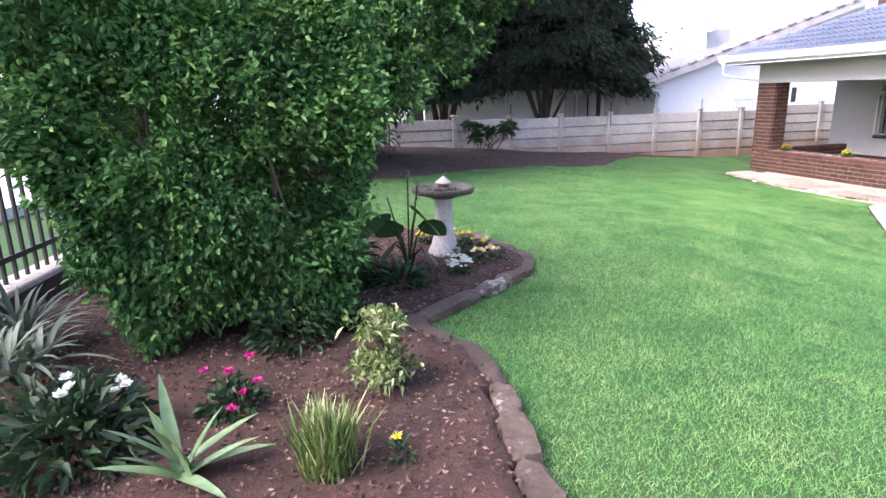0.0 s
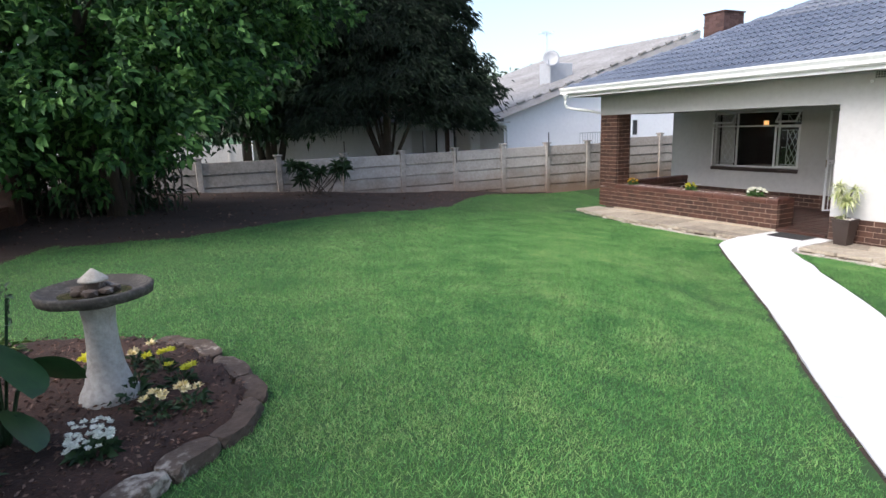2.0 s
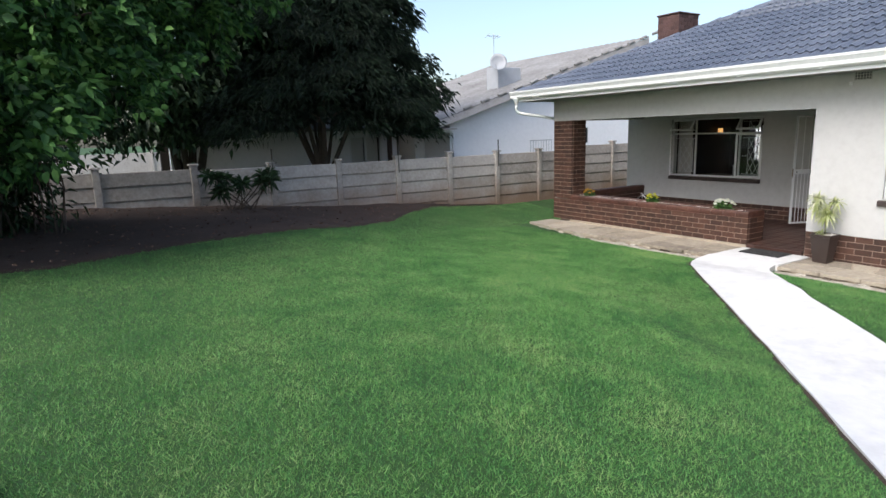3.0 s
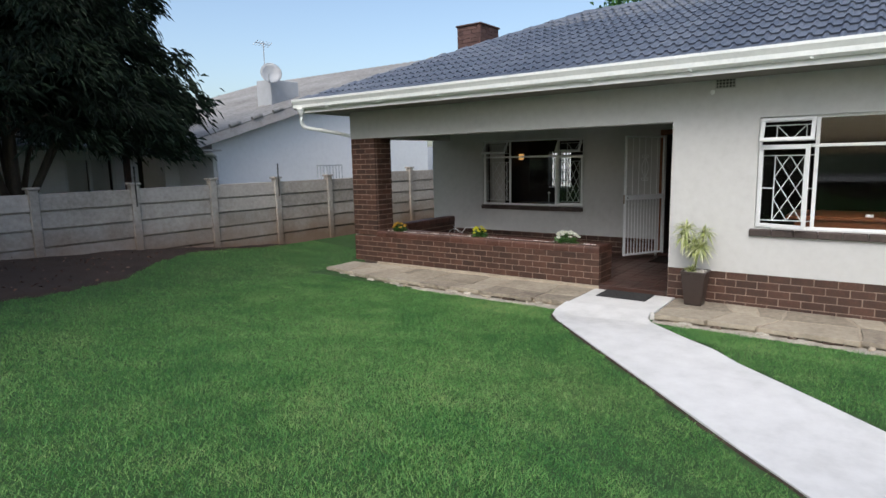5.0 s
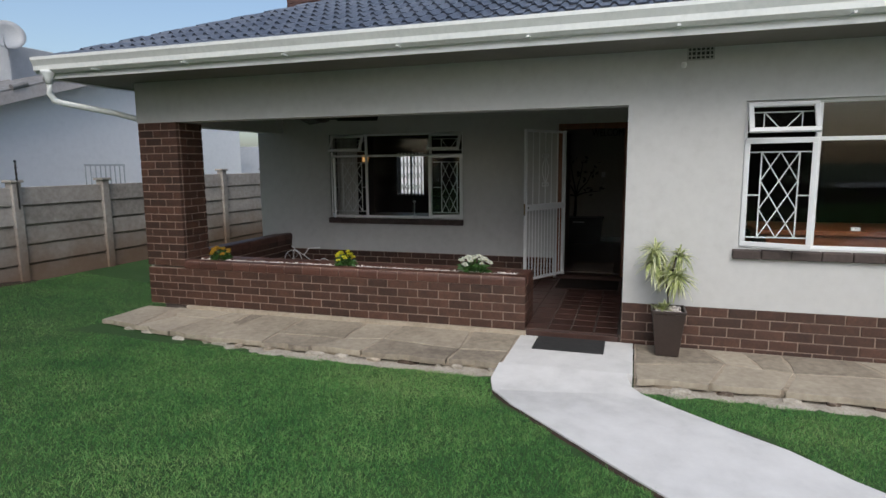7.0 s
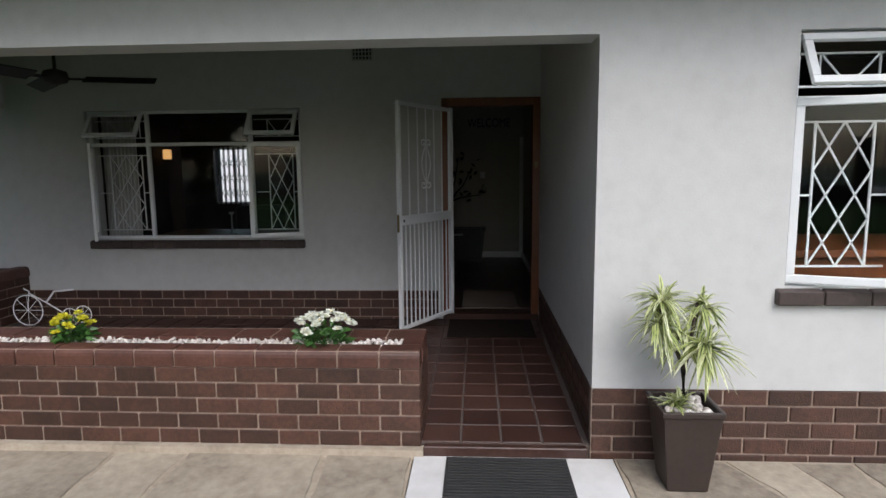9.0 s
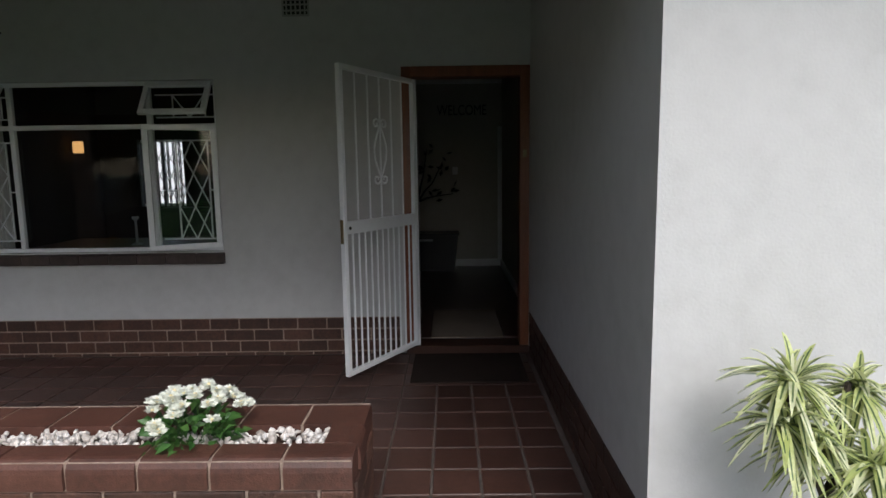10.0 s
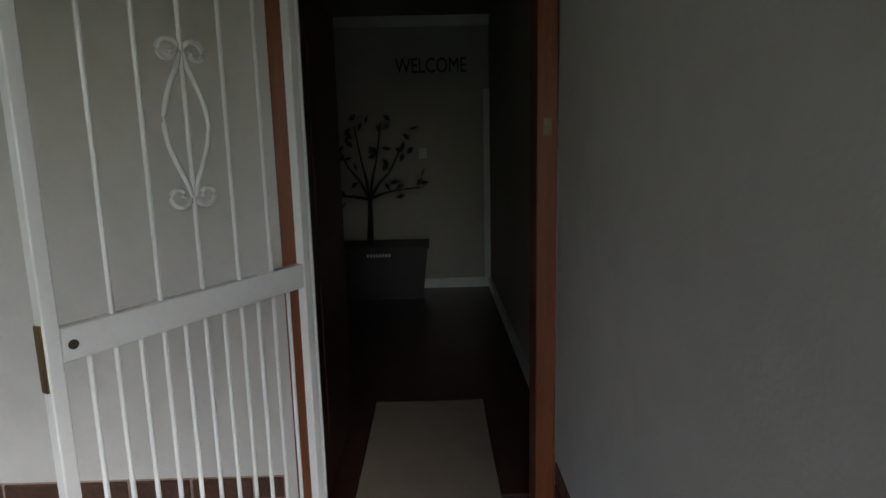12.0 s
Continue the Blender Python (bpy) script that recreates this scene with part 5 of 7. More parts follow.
# ---- front room seen through the front window ----
tb = thing("dining_table", (13.2, 5.2, 0.05), "reddish wooden table inside the front window", "table")
part("tabletop", boxes((12.55, 13.5, 3.8, 6.3, 0.98, 1.03), bevel=0.006), M_WOOD, tb)
part("apron", boxes((12.6, 13.45, 3.9, 6.2, 0.84, 0.98)), M_WOOD, tb)
for x in (12.6, 13.38):
    for y in (3.85, 6.2):
        part("leg", boxes((x, x + 0.06, y, y + 0.06, 0.05, 0.84)), M_WOOD, tb)
for y in (5.42, 5.02):
    c_ = thing("white_card", (12.62, y, 1.03), "small white card standing on the table", "card", group="cards on the table")
    part("sheet", boxes((12.6, 12.63, y - 0.04, y + 0.04, 1.03, 1.065)), M_WHITE, c_)


def curtain(name, x, y0, y1, z0, z1, label):
    root = thing(name, (x, (y0 + y1) / 2, z0), label, "curtain")
    bm = bmesh.new()
    n = 40
    rows = [[bm.verts.new((x + 0.022 * math.sin(k * 1.35) + 0.01 * math.sin(k * 0.6 + zz), y0 + (y1 - y0) * k / n, zz)) for k in range(n + 1)] for zz in (z0, z1)]
    for k in range(n):
        bm.faces.new((rows[0][k], rows[0][k + 1], rows[1][k + 1], rows[1][k]))
    part("cloth", bm, M_CURTAIN, root, smooth=True)
    bm = bmesh.new()
    rod(bm, (x, y0 - 0.05, z1 + 0.01), (x, y1 + 0.05, z1 + 0.01), 0.012)
    part("rail", bm, M_WHITE, root)


curtain("curtain", BX + 0.36, 12.0, 12.38, 0.7, 2.3, "pale curtain drawn to the side of the veranda window")


# ---- precast concrete wall at the end of the garden ----
FY = 16.2
POSTS = [-0.6, 0.95, 2.5, 4.3, 5.95, 7.55, 9.15, 10.72, 12.31, 13.87, 15.45, 17.0, 18.6]
TOPS = [1.52, 1.52, 1.5, 1.48, 1.44, 1.43, 1.44, 1.47, 1.44, 1.44, 1.56, 1.56, 1.56]
fence = thing("boundary_wall", (8, FY, 0), "weathered grey precast concrete panel wall with stained posts", "garden wall", kind="structure")
PANEL_H = 0.292


def panel_mesh(seed):
    bm = boxes((-0.5, 0.5, -0.02, 0.02, -PANEL_H / 2 + 0.009, PANEL_H / 2 - 0.009), bevel=0.009)
    for v in bm.verts:
        if v.co.z < 0 and v.co.y < 0:
            v.co.y -= 0.02
    return mesh_of(bm, "panel", M_PRECAST)


PANEL = panel_mesh(1)
for i, (x, top) in enumerate(zip(POSTS, TOPS)):
    bm = boxes((x - 0.07, x + 0.07, FY - 0.075, FY + 0.075, top - 1.75, top + 0.06), bevel=0.01)
    box(bm, x - 0.1, x + 0.1, FY - 0.1, FY + 0.1, top + 0.06, top + 0.10, bevel=0.008)
    part("post", bm, M_PRECAST, fence)
    if i + 1 < len(POSTS):
        x1, t1 = POSTS[i + 1], min(top, TOPS[i + 1])
        part("backing", boxes((x + 0.07, x1 - 0.07, FY + 0.012, FY + 0.018, t1 - 1.7, t1 - 0.02)), M_PRECAST, fence)
        for k in range(6):
            piece("panel", PANEL, fence, ((x + x1) / 2, FY, t1 - PANEL_H * (k + 0.5)), (0, 0, 0), (x1 - x - 0.11, 1, 1))
bm = bmesh.new()
for x, top in ((12.31, 1.46), (9.15, 1.46), (5.95, 1.46)):
    st = thing("electric_fence_bracket", (x, FY - 0.08, top - 0.25), "thin dark bracket with insulators on a wall post", "fence bracket", group="fence brackets")
    bm = bmesh.new()
    rod(bm, (x, FY - 0.09, top - 0.35), (x, FY - 0.09, top + 0.36), 0.012)
    part("upright", bm, M_IRON, st)
    for k in range(4):
        bm = bmesh.new()
        bmesh.ops.create_icosphere(bm, subdivisions=1, radius=0.022, matrix=Matrix.Translation((x, FY - 0.09, top + 0.08 + 0.09 * k)))
        part("insulator", bm, M_BLACK, st)
# small steel gate panel standing on the wall
rail = thing("steel_railing", (14.3, FY + 0.5, 1.0), "small grey steel railing behind the wall", "railing")
part("top_rail", boxes((13.98, 14.85, FY + 0.49, FY + 0.51, 1.74, 1.77)), M_GALV, rail)
part("bottom_rail", boxes((13.98, 14.85, FY + 0.49, FY + 0.51, 1.2, 1.23)), M_GALV, rail)
for k in range(9):
    x = 13.99 + 0.105 * k
    part("baluster", boxes((x, x + 0.014, FY + 0.493, FY + 0.507, 0.0 if k in (0, 8) else 1.23, 1.74)), M_GALV, rail)


# Invented bright backdrop behind the house, seen through the living-room window.
bm = boxes((24, 24.2, 8, 24, -0.3, 2.4))
single("wall_back_garden", bm, M_NBWALL, "pale wall added behind the house as a bright window backdrop", "garden wall", "structure")

# ---- street side: low brick wall with palisade ----
WEST = [(-3.4, -0.6), (-2.62, 3.5), (-1.75, 8.2), (-0.72, 13.2), (-0.2, 16.1)]


def palisade(a, b, white):
    ax, ay = a
    bx, by = b
    d = Vector((bx - ax, by - ay, 0))
    L = d.length
    yaw = math.atan2(d.y, d.x)
    z = gz(ax, ay)
    root = thing("palisade_fence", (ax, ay, z), ("white" if white else "black") + " steel palisade on a low brick wall by the street", "fence", group="street fence")

    def put(name, u0, u1, z0, z1, t, mat, bev=0.0):
        bm = boxes((u0, u1, -t / 2, t / 2, z0, z1), bevel=bev)
        bmesh.ops.transform(bm, matrix=Matrix.Translation((ax, ay, z)) @ Matrix.Rotation(yaw, 4, "Z"), verts=bm.verts)
        return part(name, bm, mat, root)
    top = 0.38 if white else 0.2
    put("low_wall", 0.2, L - 0.2, -0.3, top, 0.2, M_BRICK, 0.01)
    put("coping", 0.2, L - 0.2, top, top + 0.05, 0.26, M_LICHEN if not white else M_BRICK_CAP, 0.01)
    put("pier", -0.2, 0.2, -0.3, 1.5, 0.4, M_BRICK, 0.01)
    put("pier_cap", -0.24, 0.24, 1.5, 1.56, 0.48, M_BRICK_CAP, 0.01)
    mat = M_WHITE if white else M_BLACK
    put("rail", 0.2, L - 0.2, top + 0.2, top + 0.24, 0.035, mat)
    put("rail", 0.2, L - 0.2, 1.42, 1.46, 0.035, mat)
    n = int((L - 0.4) / 0.13)
    for k in range(n):
        put("pale", 0.2 + 0.13 * (k + 0.4), 0.2 + 0.13 * (k + 0.4) + 0.028, top + 0.04, 1.62, 0.02, mat)


for i, (a, b) in enumerate(zip(WEST, WEST[1:])):
    palisade(a, b, i >= 2)

# street beyond: pavement strip and a far white wall
bm = bmesh.new()
q = [(-9.6, -20), (-1.5, 22), (-9.5, 22), (-17.6, -20)]
bm.faces.new([bm.verts.new((x, y, gz(x, y) + 0.02)) for x, y in q])
g = bmesh.ops.extrude_face_region(bm, geom=bm.faces[:])
bmesh.ops.translate(bm, verts=[v for v in g["geom"] if isinstance(v, bmesh.types.BMVert)], vec=(0, 0, -0.2))
single("road", bm, M_CONCRETE, "pale dusty road beyond the fence", "road", "structure")
fw = thing("street_wall", (4, 32, 0.5), "far weathered pale boundary wall with posts", "garden wall", kind="structure")
for k in range(10):
    x = -12 + 2.9 * k
    part("wall_bay", boxes((x, x + 2.8, 32, 32.2, 0.0, 1.62)), M_BARGE, fw)
    part("wall_post", boxes((x + 2.8, x + 2.9, 31.95, 32.25, 0.0, 1.72)), M_BARGE, fw)


# ---- neighbour's house ----
def neighbour():
    root = thing("neighbour_house", (15, 19, 0.1), "white single-storey neighbouring house with a weathered grey pitched roof", "house")
    NY, NX, SLN = 19.0, 12.6, 0.312
    EX0, EZ0 = 11.95, 2.46                       # eave edge
    RXN = 21.5

    def rz(x):
        return EZ0 + SLN * (x - EX0)
    bm = bmesh.new()
    front = [bm.verts.new((x, NY, z)) for x, z in ((NX, -0.3), (RXN, -0.3), (RXN, rz(RXN) - 0.16), (NX, rz(NX) - 0.16))]
    bm.faces.new(front)
    g_ = bmesh.ops.extrude_face_region(bm, geom=bm.faces[:])
    bmesh.ops.translate(bm, verts=[v for v in g_["geom"] if isinstance(v, bmesh.types.BMVert)], vec=(0, 9, 0))
    part("gable_wall", bm, M_NBWALL, root)
    # roof sheet, corrugated down the slope
    bm = bmesh.new()
    n = 120
    rows = []
    for x in (EX0, RXN):
        rows.append([bm.verts.new((x, NY - 0.45 + 10 * k / n, rz(x) + 0.03 * math.sin(k * math.pi / 2 + 0.4))) for k in range(n + 1)])
    for k in range(n):
        bm.faces.new((rows[0][k], rows[0][k + 1], rows[1][k + 1], rows[1][k]))
    g_ = bmesh.ops.extrude_face_region(bm, geom=bm.faces[:])
    bmesh.ops.translate(bm, verts=[v for v in g_["geom"] if isinstance(v, bmesh.types.BMVert)], vec=(0, 0, -0.03))
    roof_n = part("roof", bm, M_NBROOF, root, "weathered grey corrugated roof")
    for k in range(14):
        x = EX0 + 0.9 + 0.68 * k
        bm = bmesh.new()
        tube(bm, [(x, NY - 0.46, rz(x) + 0.035), (x + 0.3, NY - 0.46, rz(x + 0.3) + 0.05)], 0.055, 8)
        part("verge_tile", bm, M_NBROOF, roof_n)
    bm = bmesh.new()
    vs = [(EX0 - 0.02, rz(EX0) - 0.03), (RXN, rz(RXN) - 0.03), (RXN, rz(RXN) - 0.28), (EX0 - 0.02, rz(EX0) - 0.24)]
    bm.faces.new([bm.verts.new((x, NY - 0.46, z)) for x, z in vs])
    g_ = bmesh.ops.extrude_face_region(bm, geom=bm.faces[:])
    bmesh.ops.translate(bm, verts=[v for v in g_["geom"] if isinstance(v, bmesh.types.BMVert)], vec=(0, 0.04, 0))
    part("barge_board", bm, M_BARGE, root, "stained pale barge board")
    part("soffit", boxes((EX0, NX, NY - 0.4, NY + 9, 2.16, 2.2)), M_BARGE, root)
    bm = bmesh.new()
    tube(bm, [(EX0 + 0.1, NY - 0.1, 2.12), (NX - 0.05, NY - 0.1, 2.1), (NX + 0.07, NY - 0.06, 2.06), (NX + 0.09, NY - 0.06, 1.9), (NX + 0.09, NY - 0.06, 0.2)], 0.045, 8)
    part("downpipe", bm, M_NBWALL, root, smooth=True)
    # the lower wing to the street side
    wing = part("wing_wall", wall_cells(bmesh.new(), (20.6, 20.8), (4.5, NX), (-0.2, 2.3), [(9.8, 10.95, 1.15, 2.05), (11.5, 12.2, 0.0, 2.05)], along="x"), M_NBWALL, root)
    part("wing_window", boxes((9.8, 9.86, 20.62, 20.7, 1.15, 2.05), (10.34, 10.4, 20.62, 20.7, 1.15, 2.05), (10.89, 10.95, 20.62, 20.7, 1.15, 2.05), (9.8, 10.95, 20.62, 20.7, 1.15, 1.2), (9.8, 10.95, 20.62, 20.7, 2.0, 2.05)), M_STEEL_WHITE, root)
    part("window_ledge", boxes((9.7, 11.05, 20.5, 20.62, 1.08, 1.15)), M_NBWALL, root)
    part("wing_curtain", boxes((9.86, 10.34, 20.75, 20.77, 1.2, 2.0), (10.45, 10.85, 20.75, 20.77, 1.2, 2.0)), M_CURTAIN, root)
    # Wing's back wall, its near-black colour standing in for an unlit room.
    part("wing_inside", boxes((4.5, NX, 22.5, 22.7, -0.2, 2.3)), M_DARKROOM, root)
    bm = bmesh.new()
    vs = [(4.2, 20.1, 2.3), (NX + 0.3, 20.1, 2.3), (NX + 0.3, 25, 3.7), (4.2, 25, 3.7)]
    bm.faces.new([bm.verts.new(v) for v in vs])
    g_ = bmesh.ops.extrude_face_region(bm, geom=bm.faces[:])
    bmesh.ops.translate(bm, verts=[v for v in g_["geom"] if isinstance(v, bmesh.types.BMVert)], vec=(0, 0, -0.08))
    part("wing_roof", bm, M_NBROOF, root)
    part("wing_post", boxes((11.0, 11.12, 20.2, 20.32, 0, 2.3)), M_BRICK, root)
    # window in the gable, seen past the pillar
    part("gable_window", boxes((18.45, 18.5, NY - 0.03, NY, 1.5, 2.15), (18.75, 18.8, NY - 0.03, NY, 1.5, 2.15), (18.5, 18.75, NY - 0.03, NY, 2.1, 2.15), (18.5, 18.75, NY - 0.03, NY, 1.5, 1.55)), M_STEEL_WHITE, root)
    part("gable_pane", boxes((18.5, 18.75, NY - 0.012, NY - 0.004, 1.55, 2.1)), M_BLACK, root)
    return rz


rzn = neighbour()
tank = thing("water_tank", (16.0, 20.5, 3.6), "grey galvanised box tank on the neighbouring roof", "water tank")
bm = boxes((15.5, 16.55, 20.2, 20.9, rzn(15.5) - 0.1, 4.32), bevel=0.02)
part("body", bm, M_GALV, tank)
dish = thing("satellite_dish", (15.33, 20.0, 3.5), "pale round satellite dish on the neighbouring roof", "satellite dish")
bm = bmesh.new()
rings = []
for r, h in ((0.02, 0.0), (0.11, 0.015), (0.22, 0.05), (0.31, 0.10)):
    rings.append([bm.verts.new((r * math.cos(t), r * math.sin(t), h)) for t in (2 * math.pi * k / 24 for k in range(24))])
for a, b in zip(rings, rings[1:]):
    for k in range(24):
        bm.faces.new((a[k], a[(k + 1) % 24], b[(k + 1) % 24], b[k]))
bm.faces.new(rings[0])
g = bmesh.ops.extrude_face_region(bm, geom=bm.faces[:])
bmesh.ops.translate(bm, verts=[v for v in g["geom"] if isinstance(v, bmesh.types.BMVert)], vec=(0, 0, -0.012))
bmesh.ops.transform(bm, matrix=look((15.35, 20.0, 4.42), (9.0, 8.0, 8.5)) @ Matrix.Rotation(radians(180), 4, "X"), verts=bm.verts)
part("reflector", bm, M_GALV, dish, smooth=True)
bm = bmesh.new()
tube(bm, [(15.38, 20.06, 3.45), (15.38, 20.06, 4.42)], 0.025, 8)
tube(bm, [(15.36, 20.0, 4.2), (15.15, 19.8, 4.14), (15.0, 19.65, 4.2), (14.98, 19.63, 4.36)], 0.014, 6)
part("mast", bm, M_GALV, dish)
ant = thing("tv_aerial", (15.93, 21.0, 4.0), "thin television aerial on a mast", "aerial")
bm = bmesh.new()
rod(bm, (15.93, 21.0, 3.9), (15.93, 21.0, 5.55), 0.014)
part("mast", bm, M_GALV, ant)
bm = bmesh.new()
rod(bm, (15.63, 21.0, 5.5), (16.26, 21.1, 5.5), 0.01)
for k in range(6):
    p = Vector((15.65, 21.0, 5.5)).lerp(Vector((16.24, 21.1, 5.5)), k / 5)
    rod(bm, p + Vector((-0.05, 0.07, -0.07)), p + Vector((0.05, -0.07, 0.07)), 0.008)
part("elements", bm, M_GALV, ant)


# ---- plants ----
def branch_tree(name, at, height, limbs, seed, label, category, trunk_r, mat_bark):
    """Trunk and forked limbs. Returns the thing, and the ends of the limbs."""
    rng = random.Random(seed)
    root = thing(name, at, label, category)
    bm = bmesh.new()
    ends = []
    a = Vector(at)
    tops = []
    for k in range(limbs):
        ang_ = 2 * math.pi * k / limbs + rng.uniform(-0.3, 0.3)
        r = rng.uniform(0.15, 0.4) * height
        p1 = a + Vector((math.cos(ang_) * r * 0.25, math.sin(ang_) * r * 0.25, height * 0.28))
        p2 = a + Vector((math.cos(ang_) * r * 0.7, math.sin(ang_) * r * 0.7, height * 0.55))
        p3 = a + Vector((math.cos(ang_) * r * 1.2, math.sin(ang_) * r * 1.2, height * rng.uniform(0.75, 0.95)))
        tube(bm, [a + Vector((math.cos(ang_) * trunk_r * 0.5, math.sin(ang_) * trunk_r * 0.5, -0.1)), p1, p2, p3], trunk_r * rng.uniform(0.5, 0.8), 8, 0.25)
        ends += [p2, p3]
        for _ in range(2):
            e = p2 + Vector((rng.uniform(-1, 1), rng.uniform(-1, 1), rng.uniform(0.1, 0.7))) * height * 0.2
            tube(bm, [p2, (p2 + e) / 2 + Vector((0, 0, 0.05)), e], trunk_r * 0.25, 6, 0.4)
            ends.append(e)
    part("trunk", bm, mat_bark, root, smooth=True)
    return root, ends


def crown(root, lobes, n, per, spread, L, W, mat, seed, name="crown", droop=0.3, hollow=0.35, hang=0.0, full=False, gap=-0.08):
    """Tufts of leaves through ellipsoid lobes (centre, radii), denser to the outside, with gaps."""
    rng = np.random.default_rng(seed)
    C, O = [], []
    vol = np.array([r[0] * r[1] * r[2] for _, r in lobes]) ** 0.72
    for (c, r), k in zip(lobes, (n * vol / vol.sum()).astype(int)):
        d = unit(rng.normal(size=(k, 3)))
        t = (hollow + (1 - hollow) * rng.random(k) ** 0.6)[:, None] * (1 + 0.12 * rng.normal(size=(k, 1)))
        p = np.array(c) + d * t * np.array(r)
        keep = np.array([noise.noise(Vector(q * 1.7)) > gap for q in p])
        C.append(p[keep])
        O.append((d * np.array([1, 1, 0.7]) + np.array([0, 0, -hang]))[keep])
    V, F = sprays(np.concatenate(C), np.concatenate(O), per, spread, L, W, rng, droop, full=full)
    return leaf_part(name, V, F, mat, root)


# clipped block of hedge in the flower bed
def hedge():
    at = (-0.85, 3.75, 0.7)
    root = thing("hedge_bush", at, "tall dense clipped green hedge bush in the flower bed", "hedge")
    rng = np.random.default_rng(8)
    lo, hi = np.array([-1.80, 3.12, 0.84]), np.array([0.0, 4.6, 2.86])
    bm = bmesh.new()
    r = random.Random(2)
    for k in range(26):
        a = Vector((at[0] + r.uniform(-0.5, 0.5), at[1] + r.uniform(-0.25, 0.25), 0.66))
        b = Vector((r.uniform(lo[0] + 0.1, hi[0] - 0.1), r.uniform(lo[1] + 0.1, hi[1] - 0.1), r.uniform(1.6, 2.6)))
        bm = bmesh.new()
        tube(bm, [a, a.lerp(b, 0.5) + Vector((r.uniform(-0.1, 0.1), r.uniform(-0.1, 0.1), 0)), b], 0.016, 5, 0.4)
        part("stem", bm, M_BARK, root)
    n = 9000
    P = rng.random((n, 3))
    face = rng.integers(0, 6, n)
    depth = np.abs(rng.normal(size=n)) * 0.055
    for k, (ax, sd) in enumerate(((0, 0), (0, 1), (1, 0), (1, 0), (2, 1), (1, 1))):
        s = face == k
        P[s, ax] = depth[s] if sd == 0 else 1 - depth[s]
    inner = rng.random((2200, 3)) * 0.8 + 0.1
    P = np.concatenate([P, inner])
    # rounded shoulders, lower skirt drawn in, uneven faces
    W_ = lo + P * (hi - lo)
    c = (lo + hi) / 2
    zz = np.clip((W_[:, 2] - lo[2]) / (hi[2] - lo[2]), 0, 1)
    k = 1 - 0.20 * (1 - zz) ** 3 - 0.05 * zz ** 8
    W_[:, :2] = c[:2] + (W_[:, :2] - c[:2]) * k[:, None]
    left = np.clip((c[0] - W_[:, 0]) / (c[0] - lo[0]), 0, 1)
    W_[:, 0] += left * np.clip(0.66 - zz, 0, 1) * 0.62
    bump_ = np.array([noise.noise(Vector(q * 1.6)) * 0.10 + noise.noise(Vector(q * 3.0)) * 0.19 for q in W_])
    O = W_ - c
    O = unit(O / (hi - lo))
    W_ = W_ + O * bump_[:, None]
    keep = np.array([noise.noise(Vector(q * 2.6 + np.array([5, 0, 0]))) > -0.15 for q in W_])
    V, F = sprays(W_[keep], O[keep] + np.array([0, 0, 0.25]), 13, 0.042, 0.047, 0.025, rng, 0.2, full=True)
    leaf_part("foliage", V, F, M_LEAF_HEDGE, root)


hedge()

# broad-leaved tree at the edge of the lawn
t_at = (0.9, 13.4, gz(0.9, 13.4))
tree, ends = branch_tree("shade_tree", t_at, 5.2, 7, 3, "large dark-leaved shade tree with low hanging branches", "tree", 0.16, M_BARK)
lobes = [((0.5, 11.3, 3.0), (1.9, 1.6, 1.5)), ((1.9, 11.8, 3.4), (1.5, 1.4, 1.5)), ((-1.2, 12.0, 3.3), (1.9, 1.9, 1.8)), ((0.6, 13.0, 4.6), (2.9, 2.4, 1.7)), ((2.7, 13.2, 4.2), (1.6, 1.7, 1.4)),
         ((-0.6, 10.8, 2.2), (1.1, 0.9, 0.8)), ((1.3, 10.9, 2.35), (1.0, 0.8, 0.7)), ((4.1, 14.2, 4.9), (1.7, 1.6, 1.4)), ((-2.6, 11.5, 4.0), (2.0, 2.2, 2.0)),
         # Lobe above the view, added to shade the boundary wall.
         ((3.4, 13.8, 5.9), (1.7, 1.5, 1.0))]
crown(tree, lobes, 7600, 12, 0.06, 0.145, 0.080, M_LEAF_TREE, 21, hang=0.0, droop=0.18, full=True, gap=-0.02)
under = thing("cane_shrub", (0.4, 13.6, gz(0.4, 13.6)), "thicket of dark stems and leaves under the shade tree", "shrub")
bm = bmesh.new()
r = random.Random(9)
for k in range(46):
    x, y = r.uniform(-0.9, 1.9), r.uniform(13.1, 14.6)
    bm = bmesh.new()
    tube(bm, [(x, y, gz(x, y) - 0.05), (x + r.uniform(-0.15, 0.15), y + r.uniform(-0.15, 0.15), 1.4), (x + r.uniform(-0.35, 0.35), y + r.uniform(-0.3, 0.3), r.uniform(2.0, 2.8))], 0.018, 5, 0.5)
    part("stem", bm, M_BARK, under)
crown(under, [((0.5, 13.9, 1.9), (1.5, 0.9, 0.9)), ((-0.9, 14.2, 1.7), (0.9, 0.9, 1.0)), ((0.9, 13.9, 1.35), (1.15, 0.7, 0.75))], 1900, 8, 0.13, 0.16, 0.06, M_LEAF_DARK, 5, "foliage", hang=0.3)

# dark conifer behind the wall
c_at = (8.0, 18.3, 0.2)
con, ends = branch_tree("conifer", c_at, 4.0, 8, 12, "tall dark green conifer with drooping sprays behind the wall", "tree", 0.13, M_BARK)
bm = bmesh.new()
tube(bm, [(8.0, 18.3, 0.1), (8.02, 18.3, 3.0), (8.0, 18.3, 8.6)], 0.17, 10, 0.2)
part("leader", bm, M_BARK, con, smooth=True)


